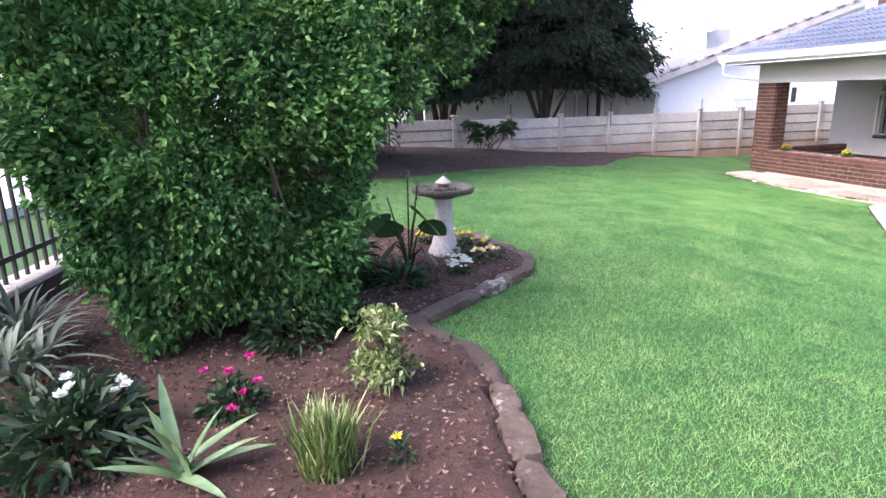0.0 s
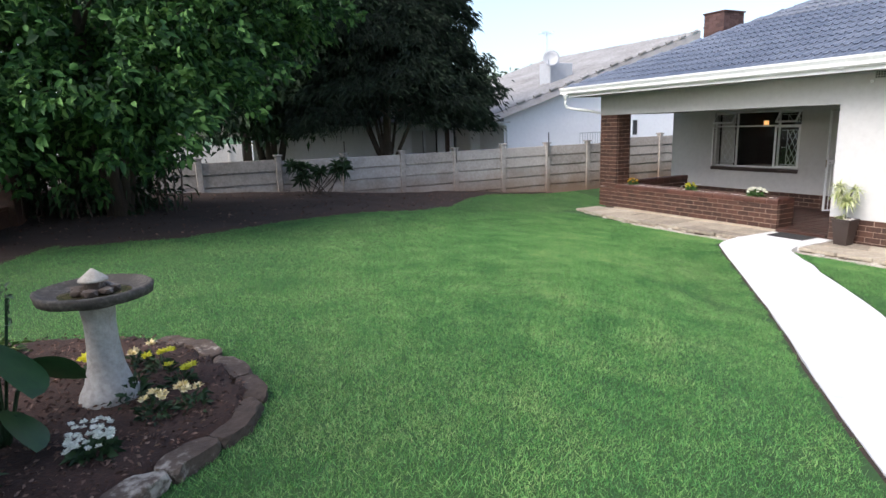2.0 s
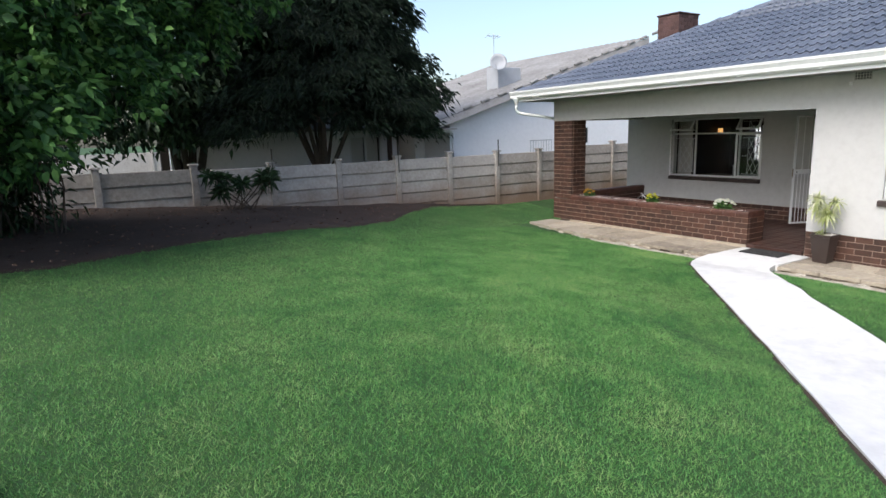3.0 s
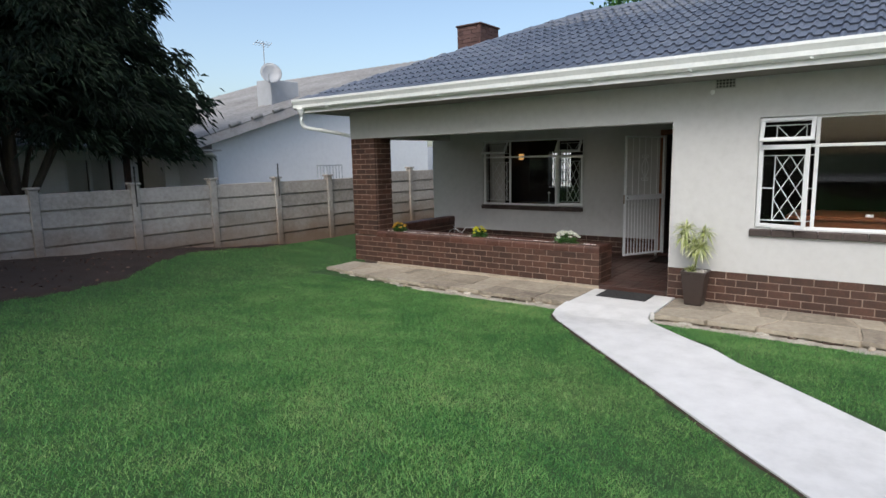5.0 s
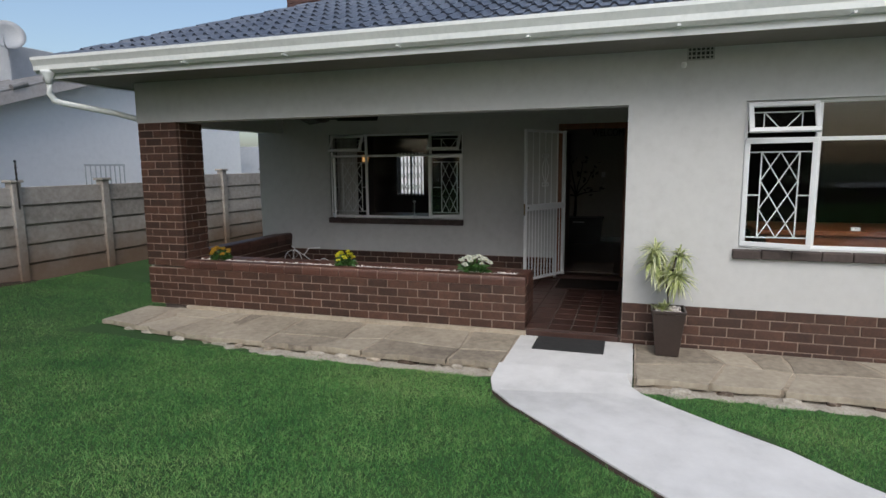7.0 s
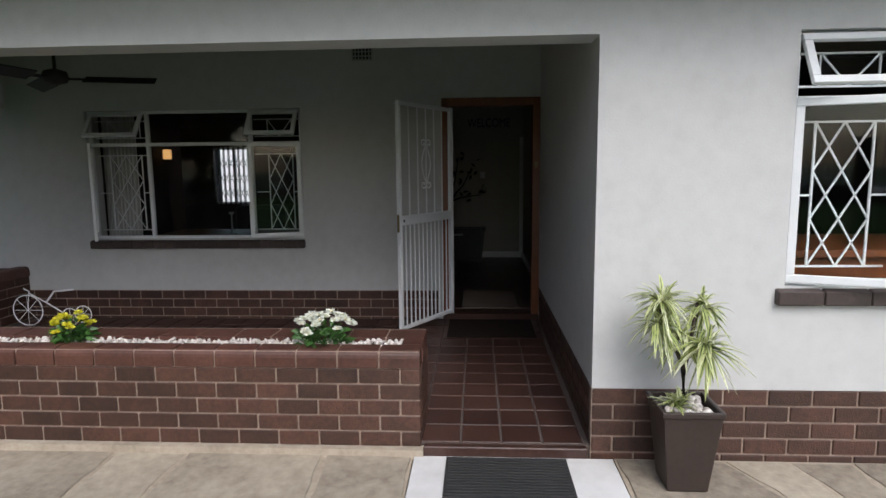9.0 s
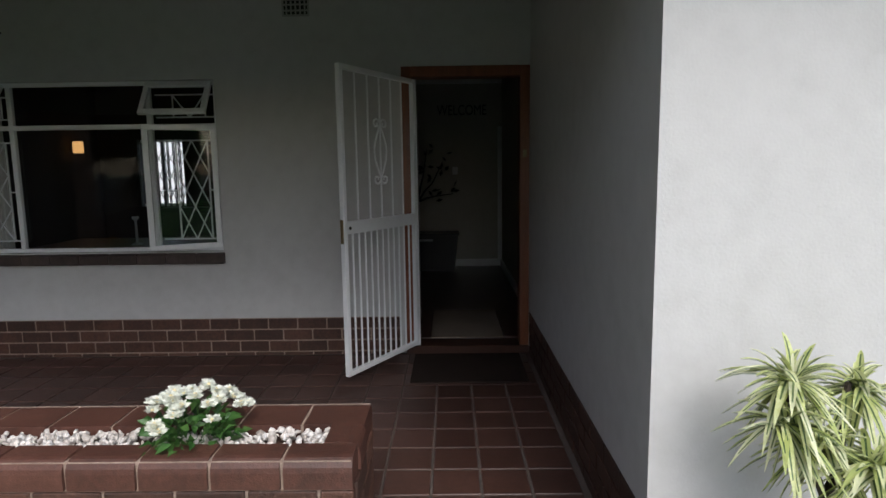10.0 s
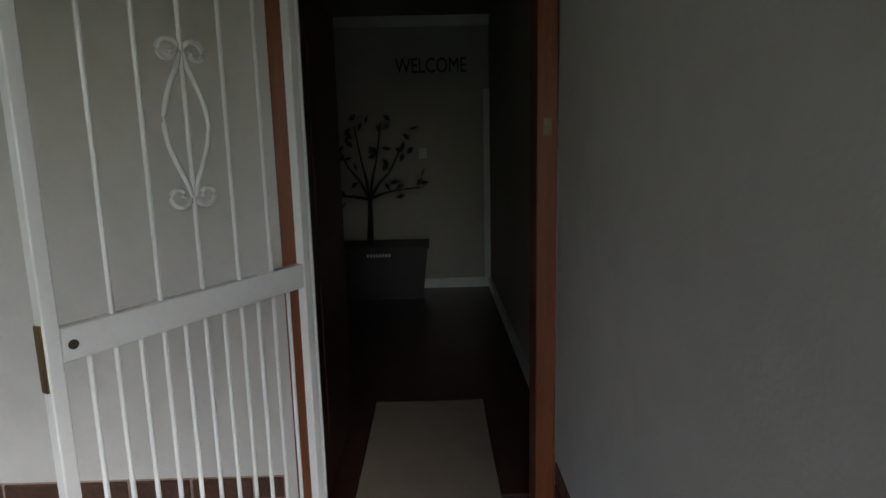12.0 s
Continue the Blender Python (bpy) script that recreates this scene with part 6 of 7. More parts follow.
def conifer_sprays():
    """Drooping fans of fine foliage along some hundreds of boughs."""
    rng = np.random.default_rng(31)
    C, O = [], []
    for k in range(430):
        h = (k + rng.random()) / 430
        z = 2.45 + 7.2 * h
        a = rng.random() * 2 * np.pi
        R = (3.45 * (1 - h) ** 0.52 + 0.2) * (1 + 0.16 * noise.noise(Vector((math.cos(a) * 2.2, math.sin(a) * 2.2, z * 1.1)))) * rng.uniform(0.82, 1.05)
        d, e = np.array([math.cos(a), math.sin(a) * 0.78, 0.0]), np.array([-math.sin(a), math.cos(a) * 0.78, 0.0])
        m = int(10 + 9 * R)
        for t in 0.12 + 0.9 * rng.random(m) ** 0.75:
            side = rng.normal() * 0.17 * R ** 0.5 * (0.35 + t)
            C.append(np.array([8.0, 18.3, z]) + d * R * t + e * side + np.array([0, 0, 0.5 * t - 0.75 * t * t - 0.25 * abs(side) + rng.normal() * 0.05]))
            O.append(d + e * side * 1.5 + np.array([0, 0, -0.35]))
    V, F = sprays(np.array(C), np.array(O), 13, 0.10, 0.19, 0.019, rng, 0.45, 1.7)
    leaf_part("crown", V, F, M_LEAF_CON, con)


conifer_sprays()
# second, darker mass of trees between the two
t2, ends = branch_tree("dark_tree", (4.6, 18.6, 0.5), 5.5, 6, 14, "dense dark tree behind the garden wall", "tree", 0.15, M_BARK)
crown(t2, [((4.6, 18.4, 4.4), (2.5, 1.8, 2.0)), ((2.2, 18.2, 4.2), (2.2, 1.8, 2.0)), ((3.5, 18.6, 6.6), (3.0, 2.2, 1.8)), ((6.2, 17.6, 5.6), (1.4, 1.2, 1.8)), ((0.0, 18.5, 5.0), (2.4, 2.0, 2.4)), ((1.5, 17.5, 2.85), (1.9, 0.7, 0.75)), ((4.2, 17.5, 3.0), (1.8, 0.7, 0.75)), ((2.0, 16.9, 1.95), (0.95, 0.4, 0.7)), ((3.4, 17.2, 2.5), (1.1, 0.5, 0.5)), ((4.7, 17.3, 2.6), (1.2, 0.5, 0.6)), ((0.6, 16.9, 1.9), (0.9, 0.4, 0.7))], 7200, 9, 0.16, 0.2, 0.09, M_LEAF_DARK, 6, hang=0.2)

# low dark shrub in front of the wall
sh = thing("low_shrub", (5.08, 15.5, gz(5.08, 15.5)), "low dark palm-leaved shrub at the foot of the wall", "shrub")
bm = bmesh.new()
r = random.Random(4)
heads = []
for k in range(12):
    e = Vector((5.08 + r.uniform(-0.75, 0.75), 15.5 + r.uniform(-0.25, 0.25), gz(5.08, 15.5) + r.uniform(0.3, 0.8)))
    bm = bmesh.new()
    tube(bm, [(5.08 + r.uniform(-0.3, 0.3), 15.5, gz(5.08, 15.5) - 0.03), e], 0.014, 5, 0.6)
    part("stem", bm, M_BARK, sh)
    heads.append(e[:])
rng = np.random.default_rng(3)
H = np.repeat(np.array(heads), 34, axis=0)
V, F = leaves(H, rng.normal(size=H.shape) + np.array([0, 0, 0.25]), 0.26, 0.035, rng, 0.3)
leaf_part("foliage", V, F, M_LEAF_DARK, sh)

# woods far off
woods = thing("far_woods", (26, 42, 0), "distant wooded ridge", "woods", kind="stuff")
rng = np.random.default_rng(5)
C = np.stack([rng.uniform(14, 34, 1500), rng.uniform(40, 46, 1500), rng.random(1500)], axis=1)
tops = 5.6 + np.array([1.0 * noise.noise(Vector((x * 0.35, 0, 0))) + 0.5 * noise.noise(Vector((x * 1.3, 3, 0))) for x in C[:, 0]])
C[:, 2] = 0.5 + (tops - 0.5) * C[:, 2] ** 0.5
V, F = sprays(C, unit(rng.normal(size=C.shape)), 9, 0.28, 0.6, 0.3, rng)
leaf_part("crowns", V, F, M_LEAF_FAR, woods)
bt = thing("back_tree", (32, 15, 0), "leafy tree rising behind the tiled roof", "tree")
bm = bmesh.new()
tube(bm, [(32, 15, -0.3), (32, 15, 4), (32.2, 15.2, 8)], 0.25, 8, 0.4)
part("trunk", bm, M_BARK, bt)
crown(bt, [((32, 14.6, 7.4), (2.4, 2.2, 1.6)), ((31, 12.2, 7.3), (2.2, 2.0, 1.5)), ((31.5, 10.0, 7.6), (2, 2, 1.5))], 2000, 9, 0.2, 0.3, 0.15, M_LEAF_HEDGE, 16)


# ---- bird bath ----
bath = thing("bird_bath", (0.94, 5.05, gz(0.94, 5.05)), "weathered concrete bird bath with a small roofed shelter in the bowl", "bird bath")
B0 = gz(0.94, 5.05) + 0.085
bm = bmesh.new()
lathe(bm, (0.94, 5.05, B0), [(0.15, -0.06), (0.155, 0.0), (0.145, 0.03), (0.118, 0.08), (0.092, 0.18), (0.080, 0.3), (0.078, 0.42), (0.088, 0.5), (0.11, 0.535)], 28, 0.03)
part("pedestal", bm, M_BATH, bath, smooth=True)
bm = bmesh.new()
lathe(bm, (0.94, 5.05, B0 + 0.53), [(0.1, -0.02), (0.2, 0.012), (0.275, 0.03), (0.285, 0.075), (0.27, 0.085), (0.245, 0.06), (0.12, 0.04), (0.02, 0.036)], 32, 0.05)
part("bowl", bm, M_BOWL, bath, "stained dark concrete bowl", True)
bm = bmesh.new()
lathe(bm, (0.94, 5.05, B0 + 0.575), [(0.243, 0.0), (0.243, 0.004)], 28)
part("water", bm, M_WATER, bath, "shallow brown water")
bm = bmesh.new()
for k in range(7):
    t = 2 * math.pi * k / 7
    b = rock((0.09, 0.09, 0.05), k + 3, 0.3, 1)
    bmesh.ops.translate(b, verts=b.verts, vec=(0.94 + 0.085 * math.cos(t), 5.05 + 0.085 * math.sin(t), B0 + 0.597))
    me_ = bpy.data.meshes.new("t")
    b.to_mesh(me_)
    b.free()
    bm.from_mesh(me_)
    bpy.data.meshes.remove(me_)
lathe(bm, (0.94, 5.05, B0 + 0.60), [(0.055, 0.0), (0.05, 0.04), (0.045, 0.055)], 12, 0.1)
part("shelter", bm, M_STONE, bath, "little stone shelter")
bm = bmesh.new()
lathe(bm, (0.94, 5.05, B0 + 0.645), [(0.075, 0.0), (0.07, 0.012), (0.035, 0.04), (0.006, 0.065)], 14, 0.08)
part("shelter_roof", bm, M_LICHEN, bath, "pale pointed cap", True)

# ---- edging stones of the bed ----
rs = random.Random(12)
edge = [Vector((x, y)) for x, y in BED[:15]]


def along_edge(u):
    """The point at the length u of the bed's edge, and its heading."""
    for p, q in zip(edge, edge[1:]):
        d = (q - p).length
        if u <= d:
            return p.lerp(q, u / d), math.atan2(q.y - p.y, q.x - p.x)
        u -= d
    return edge[-1], 0.0


def edging_stone(u, length):
    """A long flattish stone laid along the bed's curve, its top worn smooth."""
    h, w, seed = rs.uniform(0.15, 0.2), rs.uniform(0.16, 0.23), rs.uniform(0, 90)
    mid, _ = along_edge(u + length / 2)
    root = thing("edging_stone", (mid.x, mid.y, gz(mid.x, mid.y)), "long dark brown edging stone with pale lichen round the flower bed", "stone", group="bed edging stones")
    bm = rock((1.0, w, h), seed, 0.26, 3)
    lift, tip = rs.uniform(0.015, 0.04), rs.uniform(-0.12, 0.12)
    for v in bm.verts:
        # a flat worn top and a steep broken face
        v.co.z = min(v.co.z, 0.26 * h + 0.04 * h * noise.noise(Vector((v.co.x * 4, v.co.y * 9, seed))))
        v.co.y = max(min(v.co.y, 0.36 * w), -0.36 * w)
        c, a = along_edge(max(0.0, u + length * (0.5 + v.co.x * 1.12)))
        side = v.co.y - 0.05 + 0.018 * noise.noise(Vector((v.co.x * 5, seed, 0)))
        v.co = Vector((c.x - math.sin(a) * side, c.y + math.cos(a) * side, gz(c.x, c.y) + lift + v.co.z * (1 + 0.3 * noise.noise(Vector((v.co.x * 3, seed, 4)))) + tip * v.co.x * 0.2))
    part("stone", bm, M_STONE, root)


total = sum((q - p).length for p, q in zip(edge, edge[1:]))
u = 0.0
while u < total - 0.3:
    length = rs.uniform(0.3, 0.72)
    edging_stone(u, length)
    u += length


# ---- flowers and small plants of the bed ----
def on_bed(x, y):
    return gz(x, y) + 0.06


def tuft(name, x, y, z, n, L, W, mat, label, category, seed, up=1.0, droop=0.25, spread=0.02, group=""):
    """A rosette or tuft of long leaves from one crown."""
    rng = np.random.default_rng(seed)
    root = thing(name, (x, y, z), label, category, group)
    D = rng.normal(size=(n, 3))
    D[:, 2] = np.abs(D[:, 2]) * 0.6 + up
    P = np.array([x, y, z]) + rng.normal(size=(n, 3)) * np.array([spread, spread, 0.004])
    V, F = arching(P, D, L * rng.uniform(0.7, 1.15, n), W, droop)
    leaf_part("leaves", V, F, mat, root)
    return root


def arching(P, D, L, W, droop, seg=5):
    """Long strap leaves that bend down towards the tip."""
    n = len(P)
    D = unit(D)
    L = np.broadcast_to(L, n)
    S = unit(np.cross(D, np.array([0, 0, 1.0]) + 0.001 * np.arange(3)))
    N = np.cross(S, D)
    V = []
    for k in range(seg + 1):
        t = k / seg
        c = P + D * (L * t)[:, None] - np.array([0, 0, 1.0]) * (droop * L * t * t)[:, None]
        w = W * (1 - t) ** 0.6 * (0.65 + 0.7 * min(t * 3, 1)) * 0.5 + 0.0006
        V += [c - S * w + N * w * 0.35, c, c + S * w + N * w * 0.35]
    V = np.stack(V, axis=1).reshape(-1, 3)
    b = np.arange(n)[:, None] * (3 * (seg + 1))
    F = []
    for k in range(seg):
        o = 3 * k
        F += [b + np.array([[o, o + 1, o + 4, o + 3]]), b + np.array([[o + 1, o + 2, o + 5, o + 4]])]
    return V, np.concatenate(F, axis=0)


def clump(name, x, y, z, rx, rz_, n, L, W, mat, label, category, seed, group=""):
    """A rounded leafy clump."""
    rng = np.random.default_rng(seed)
    root = thing(name, (x, y, z), label, category, group)
    d = unit(rng.normal(size=(n, 3)))
    d[:, 2] = np.abs(d[:, 2])
    P = np.array([x, y, z]) + d * np.array([rx, rx, rz_]) * rng.uniform(0.35, 1, (n, 1))
    V, F = leaves(P, d + rng.normal(size=(n, 3)) * 0.4, L * rng.uniform(0.7, 1.2, n), W, rng)
    leaf_part("foliage", V, F, mat, root)
    return root


def blooms(root, pts, r, mat, seed, petals=12, name="bloom", heart=None):
    """Each bloom a part: a ring of petals, in two layers."""
    rng = np.random.default_rng(seed)
    for p in pts:
        n = petals * 2
        a = np.linspace(0, 4 * np.pi, n, endpoint=False) + rng.random()
        tilt = np.array([rng.normal() * 0.3, rng.normal() * 0.3, 1.0])
        D = np.stack([np.cos(a), np.sin(a), np.where(np.arange(n) < petals, 0.25, 0.9)], axis=1) + (tilt - np.array([0, 0, 1]))
        V, F = leaves(np.tile(np.array(p), (n, 1)), D, r, r * 0.5, rng, 0.05, 0.1)
        ob = leaf_part(name, V, F, mat, root)
        if heart:
            bm = bmesh.new()
            bmesh.ops.create_icosphere(bm, subdivisions=1, radius=r * 0.3, matrix=Matrix.Translation(Vector(p) + Vector((0, 0, r * 0.25))))
            part("heart", bm, heart, ob)


# agave-like rosette, spiky tuft, variegated shrub
tuft("agave", -0.92, 2.03, on_bed(-0.92, 2.03) + 0.03, 12, 0.44, 0.055, M_AGAVE, "pale green agave rosette in dark soil", "agave", 3, 0.7, 0.15)
tuft("spiky_tuft", -0.39, 1.95, on_bed(-0.39, 1.95), 340, 0.30, 0.011, M_LEAF_LIME, "bushy upright yellow-green grass in the flower bed", "ornamental grass", 5, 3.4, 0.1, 0.045)
root = thing("variegated_shrub", (-0.06, 2.56, on_bed(-0.1, 2.6)), "small cream and green variegated shrub", "shrub")
rng = np.random.default_rng(12)
C = np.concatenate([np.array([-0.06, 2.56, on_bed(-0.1, 2.6) + 0.12]) + rng.normal(size=(80, 3)) * np.array([0.065, 0.065, 0.042]),
                    np.array([-0.06, 2.57, on_bed(-0.1, 2.6) + 0.33]) + rng.normal(size=(62, 3)) * np.array([0.05, 0.05, 0.035])])
V, F = sprays(C, np.tile(np.array([[0, 0, 0.9]]), (len(C), 1)), 9, 0.018, 0.06, 0.019, rng, 0.3)
leaf_part("foliage", V, F, M_LEAF_LIME, root)
bm = bmesh.new()
tube(bm, [(-0.06, 2.56, on_bed(-0.1, 2.6) - 0.04), (-0.06, 2.57, on_bed(-0.1, 2.6) + 0.34)], 0.012, 6)
part("stem", bm, M_BARK, root)
# magenta flowers
root = clump("pink_flowers", -0.78, 2.56, on_bed(-0.78, 2.56), 0.16, 0.14, 170, 0.07, 0.035, M_LEAF_DARK, "dark leaved plant with magenta flowers", "flower", 8)
blooms(root, [(-0.9, 2.6, 0.93), (-0.79, 2.58, 0.92), (-0.70, 2.66, 0.95), (-0.66, 2.5, 0.89), (-0.72, 2.44, 0.87), (-0.77, 2.36, 0.84)], 0.03, M_PINK, 4, 8)
# white-flowered leafy plant
root = clump("white_flowering_plant", -1.42, 2.36, on_bed(-1.42, 2.36), 0.32, 0.34, 620, 0.12, 0.036, M_LEAF_DARK, "leafy green plant with white flower heads", "flower", 9)
blooms(root, [(-1.2, 2.4, 1.03), (-1.17, 2.36, 1.02), (-1.22, 2.35, 1.0), (-1.36, 2.32, 1.06), (-1.39, 2.28, 1.05), (-1.38, 2.35, 1.09)], 0.032, M_PETAL, 6)
tuft("grey_strap_plant", -1.82, 2.95, on_bed(-1.82, 2.95) + 0.12, 56, 0.58, 0.035, M_LEAF_GREY, "grey-green strap-leaved plant in the flower bed", "plant", 14, 0.9, 0.45, 0.06)
tuft("grey_strap_plant", -2.0, 3.5, on_bed(-2.0, 3.5) + 0.12, 50, 0.58, 0.035, M_LEAF_GREY, "grey-green strap-leaved plant in the flower bed", "plant", 15, 1.0, 0.4, 0.06)
# single yellow pansy
root = clump("pansy", -0.1, 1.95, on_bed(-0.1, 1.95), 0.06, 0.07, 50, 0.05, 0.02, M_LEAF_DARK, "small yellow pansy plant", "pansy", 17, "pansies")
blooms(root, [(-0.11, 1.93, on_bed(-0.1, 1.95) + 0.11)], 0.03, M_YELLOW, 2, 5)
# round the bird bath
for k, (x, y, m_, n) in enumerate(((1.14, 4.68, M_CREAM, 3), (1.34, 4.72, M_CREAM, 3), (1.3, 5.05, M_YELLOW, 3), (0.86, 5.45, M_YELLOW, 5), (1.1, 5.5, M_CREAM, 3), (1.2, 5.3, M_YELLOW, 2))):
    z = on_bed(x, y)
    root = clump("pansy", x, y, z, 0.085, 0.09, 80, 0.055, 0.022, M_LEAF_DARK, ("yellow" if m_ is M_YELLOW else "pale cream") + " pansies beside the bird bath", "pansy", 30 + k, "pansies")
    r = random.Random(k)
    blooms(root, [(x + r.uniform(-0.07, 0.07), y + r.uniform(-0.07, 0.07), z + r.uniform(0.09, 0.13)) for _ in range(n + 1)], 0.04, m_, k, 6)
z = on_bed(0.89, 4.39)
root = clump("white_primula", 0.89, 4.39, z, 0.09, 0.05, 60, 0.08, 0.045, M_LEAF_DARK, "clump of small white flowers at the foot of the bird bath", "flower", 41)
r = random.Random(7)
blooms(root, [(0.89 + r.uniform(-0.105, 0.105), 4.39 + r.uniform(-0.095, 0.095), z + r.uniform(0.08, 0.15)) for _ in range(48)], 0.021, M_PETAL, 8, 6)


def big_leaf_plant(x, y):
    z = on_bed(x, y)
    root = thing("arum_plant", (x, y, z), "tall plant with broad paddle leaves and flower spikes", "plant")
    bm = bmesh.new()
    tips = [(-0.28, -0.05, 0.44, 0.38), (0.08, -0.12, 0.50, 0.38), (0.22, 0.05, 0.36, 0.27), (-0.12, 0.15, 0.36, 0.3), (0.12, -0.2, 0.2, 0.26), (-0.2, -0.2, 0.26, 0.28)]
    for dx, dy, h, _ in tips:
        bm = bmesh.new()
        tube(bm, [(x, y, z - 0.03), (x + dx * 0.35, y + dy * 0.35, z + h * 0.7), (x + dx * 0.7, y + dy * 0.7, z + h)], 0.012, 6, 0.6)
        part("stalk", bm, M_LEAF_DARK, root)
    for dx, h in ((0.02, 0.78), (0.1, 0.70), (-0.16, 0.62)):
        bm = bmesh.new()
        tube(bm, [(x, y, z), (x + dx, y + 0.03, z + h)], 0.009, 6, 0.7)
        part("stalk", bm, M_LEAF_DARK, root)
    for dx, dy, h, L in tips:
        bm = bmesh.new()
        a = math.atan2(dy, dx)
        rows = []
        for i in range(9):
            t = i / 8
            w = L * 0.46 * math.sin(math.pi * min(1, t * 0.93 + 0.07)) ** 0.7
            rows.append([bm.verts.new((L * (t - 0.15), w * s, -0.12 * L * t * t + 0.1 * abs(w * s))) for s in (-1, -0.5, 0, 0.5, 1)])
        for p, q in zip(rows, rows[1:]):
            for j in range(4):
                bm.faces.new((p[j], p[j + 1], q[j + 1], q[j]))
        bmesh.ops.transform(bm, matrix=Matrix.Translation((x + dx * 0.7, y + dy * 0.7, z + h)) @ Matrix.Rotation(a, 4, "Z") @ Matrix.Rotation(radians(24), 4, "Y") @ Matrix.Rotation(radians(38 if dx < 0 else -38), 4, "X"), verts=bm.verts)
        part("leaf", bm, M_LEAF_ARUM, root, smooth=True)
    rng = np.random.default_rng(6)
    for dx, h in ((0.02, 0.78), (0.1, 0.70)):
        P = np.array([x + dx, y + 0.03, z + h]) + np.stack([np.zeros(24), np.zeros(24), np.linspace(-0.13, 0.06, 24)], axis=1)
        V, F = leaves(P, rng.normal(size=(24, 3)) + np.array([0, 0, 0.6]), 0.035, 0.014, rng)
        leaf_part("flower_spike", V, F, M_LEAF_GREY, root)


big_leaf_plant(0.52, 4.68)
clump("leafy_plant", 0.35, 4.2, on_bed(0.35, 4.2), 0.2, 0.16, 160, 0.14, 0.03, M_LEAF_DARK, "dark green leafy clump in the bed", "plant", 52)
clump("leafy_plant", 0.0, 4.9, on_bed(0.0, 4.9), 0.28, 0.22, 260, 0.13, 0.035, M_LEAF_DARK, "dark green leafy clump in the bed", "plant", 53)
for k, (x, y, r_, h_) in enumerate(((-0.28, 3.78, 0.26, 0.34), (-0.02, 4.3, 0.22, 0.24), (-0.5, 3.3, 0.24, 0.3), (-0.12, 3.45, 0.14, 0.16))):
    clump("leafy_plant", x, y, on_bed(x, y), r_, h_, 420, 0.085, 0.03, M_LEAF_DARK, "dark blue-green leafy plant at the foot of the hedge", "plant", 70 + k)
clump("silver_plant", -0.1, 5.9, on_bed(-0.1, 5.9), 0.2, 0.25, 200, 0.1, 0.025, M_LEAF_GREY, "silvery leaved plant at the back of the bed", "plant", 54)
clump("silver_plant", 0.25, 6.1, on_bed(0.25, 6.1), 0.15, 0.16, 120, 0.09, 0.025, M_LEAF_LIME, "pale leaved plant at the back of the bed", "plant", 55)
clump("blue_plant", 1.05, 4.95, on_bed(1.05, 4.95), 0.12, 0.12, 120, 0.07, 0.025, M_LEAF_DARK, "dark bluish low plant by the bird bath", "plant", 56)

# ---- planter: pebbles and flowers ----
rng = np.random.default_rng(77)
part("soil", boxes((FX + 0.11, FX + PDEP - 0.11, PY0 + 0.11, PY1 - 0.11, 0.2, PTOP - 0.055)), M_SOIL, planter)
PV, PF = [], []
bm = rock((1, 1, 0.7), 5, 0.3, 1)
pv = np.array([v.co[:] for v in bm.verts])
pf = np.array([[v.index for v in f_.verts] for f_ in bm.faces])
bm.free()
n_peb = 1900
for k in range(n_peb):
    s = rng.uniform(0.018, 0.042)
    R = np.array(Euler(rng.uniform(0, 6.28, 3)).to_matrix())
    c_ = np.array([rng.uniform(FX + 0.135, FX + PDEP - BACKW - 0.01), rng.uniform(PY0 + 0.13, 12.8), PTOP - 0.04 + rng.uniform(-0.005, 0.02)])
    PV.append((pv * s * np.array([1.1, 0.85, 0.6])) @ R.T + c_)
    PF.append(pf + len(pv) * k)
ob = leaf_part("pebbles", np.concatenate(PV), np.concatenate(PF), M_PEBBLE, planter, "loose white pebbles")
tagged(ob, kind="stuff")


def chrysanthemum(x, y, z, rad, h, n, mat, label, seed, fl=0.03):
    root = clump("chrysanthemum", x, y, z, rad, h * 0.8, 240, 0.06, 0.028, M_LEAF_FRESH, label, "flower", seed, "planter flowers")
    r = random.Random(seed)
    pts = []
    for k in range(n):
        a, q = r.uniform(0, 6.28), math.sqrt(r.random())
        pts.append((x + rad * 1.1 * q * math.cos(a), y + rad * 1.25 * q * math.sin(a), z + h * (1.0 - 0.45 * q * q) + r.uniform(-0.015, 0.015)))
    blooms(root, pts, fl, mat, seed, 14, heart=M_CREAM if mat is M_PETAL else None)


ZP = PTOP - 0.04
chrysanthemum(12.10, 9.14, ZP, 0.16, 0.20, 40, M_PETAL, "white chrysanthemum in leaf among white pebbles", 61, 0.034)
chrysanthemum(12.10, 10.71, ZP, 0.10, 0.19, 20, M_YELLOW, "yellow chrysanthemum among white pebbles", 62, 0.032)
chrysanthemum(12.16, 12.5, ZP, 0.12, 0.17, 24, M_OCHRE, "ochre chrysanthemum at the foot of the brick pillar", 63, 0.032)


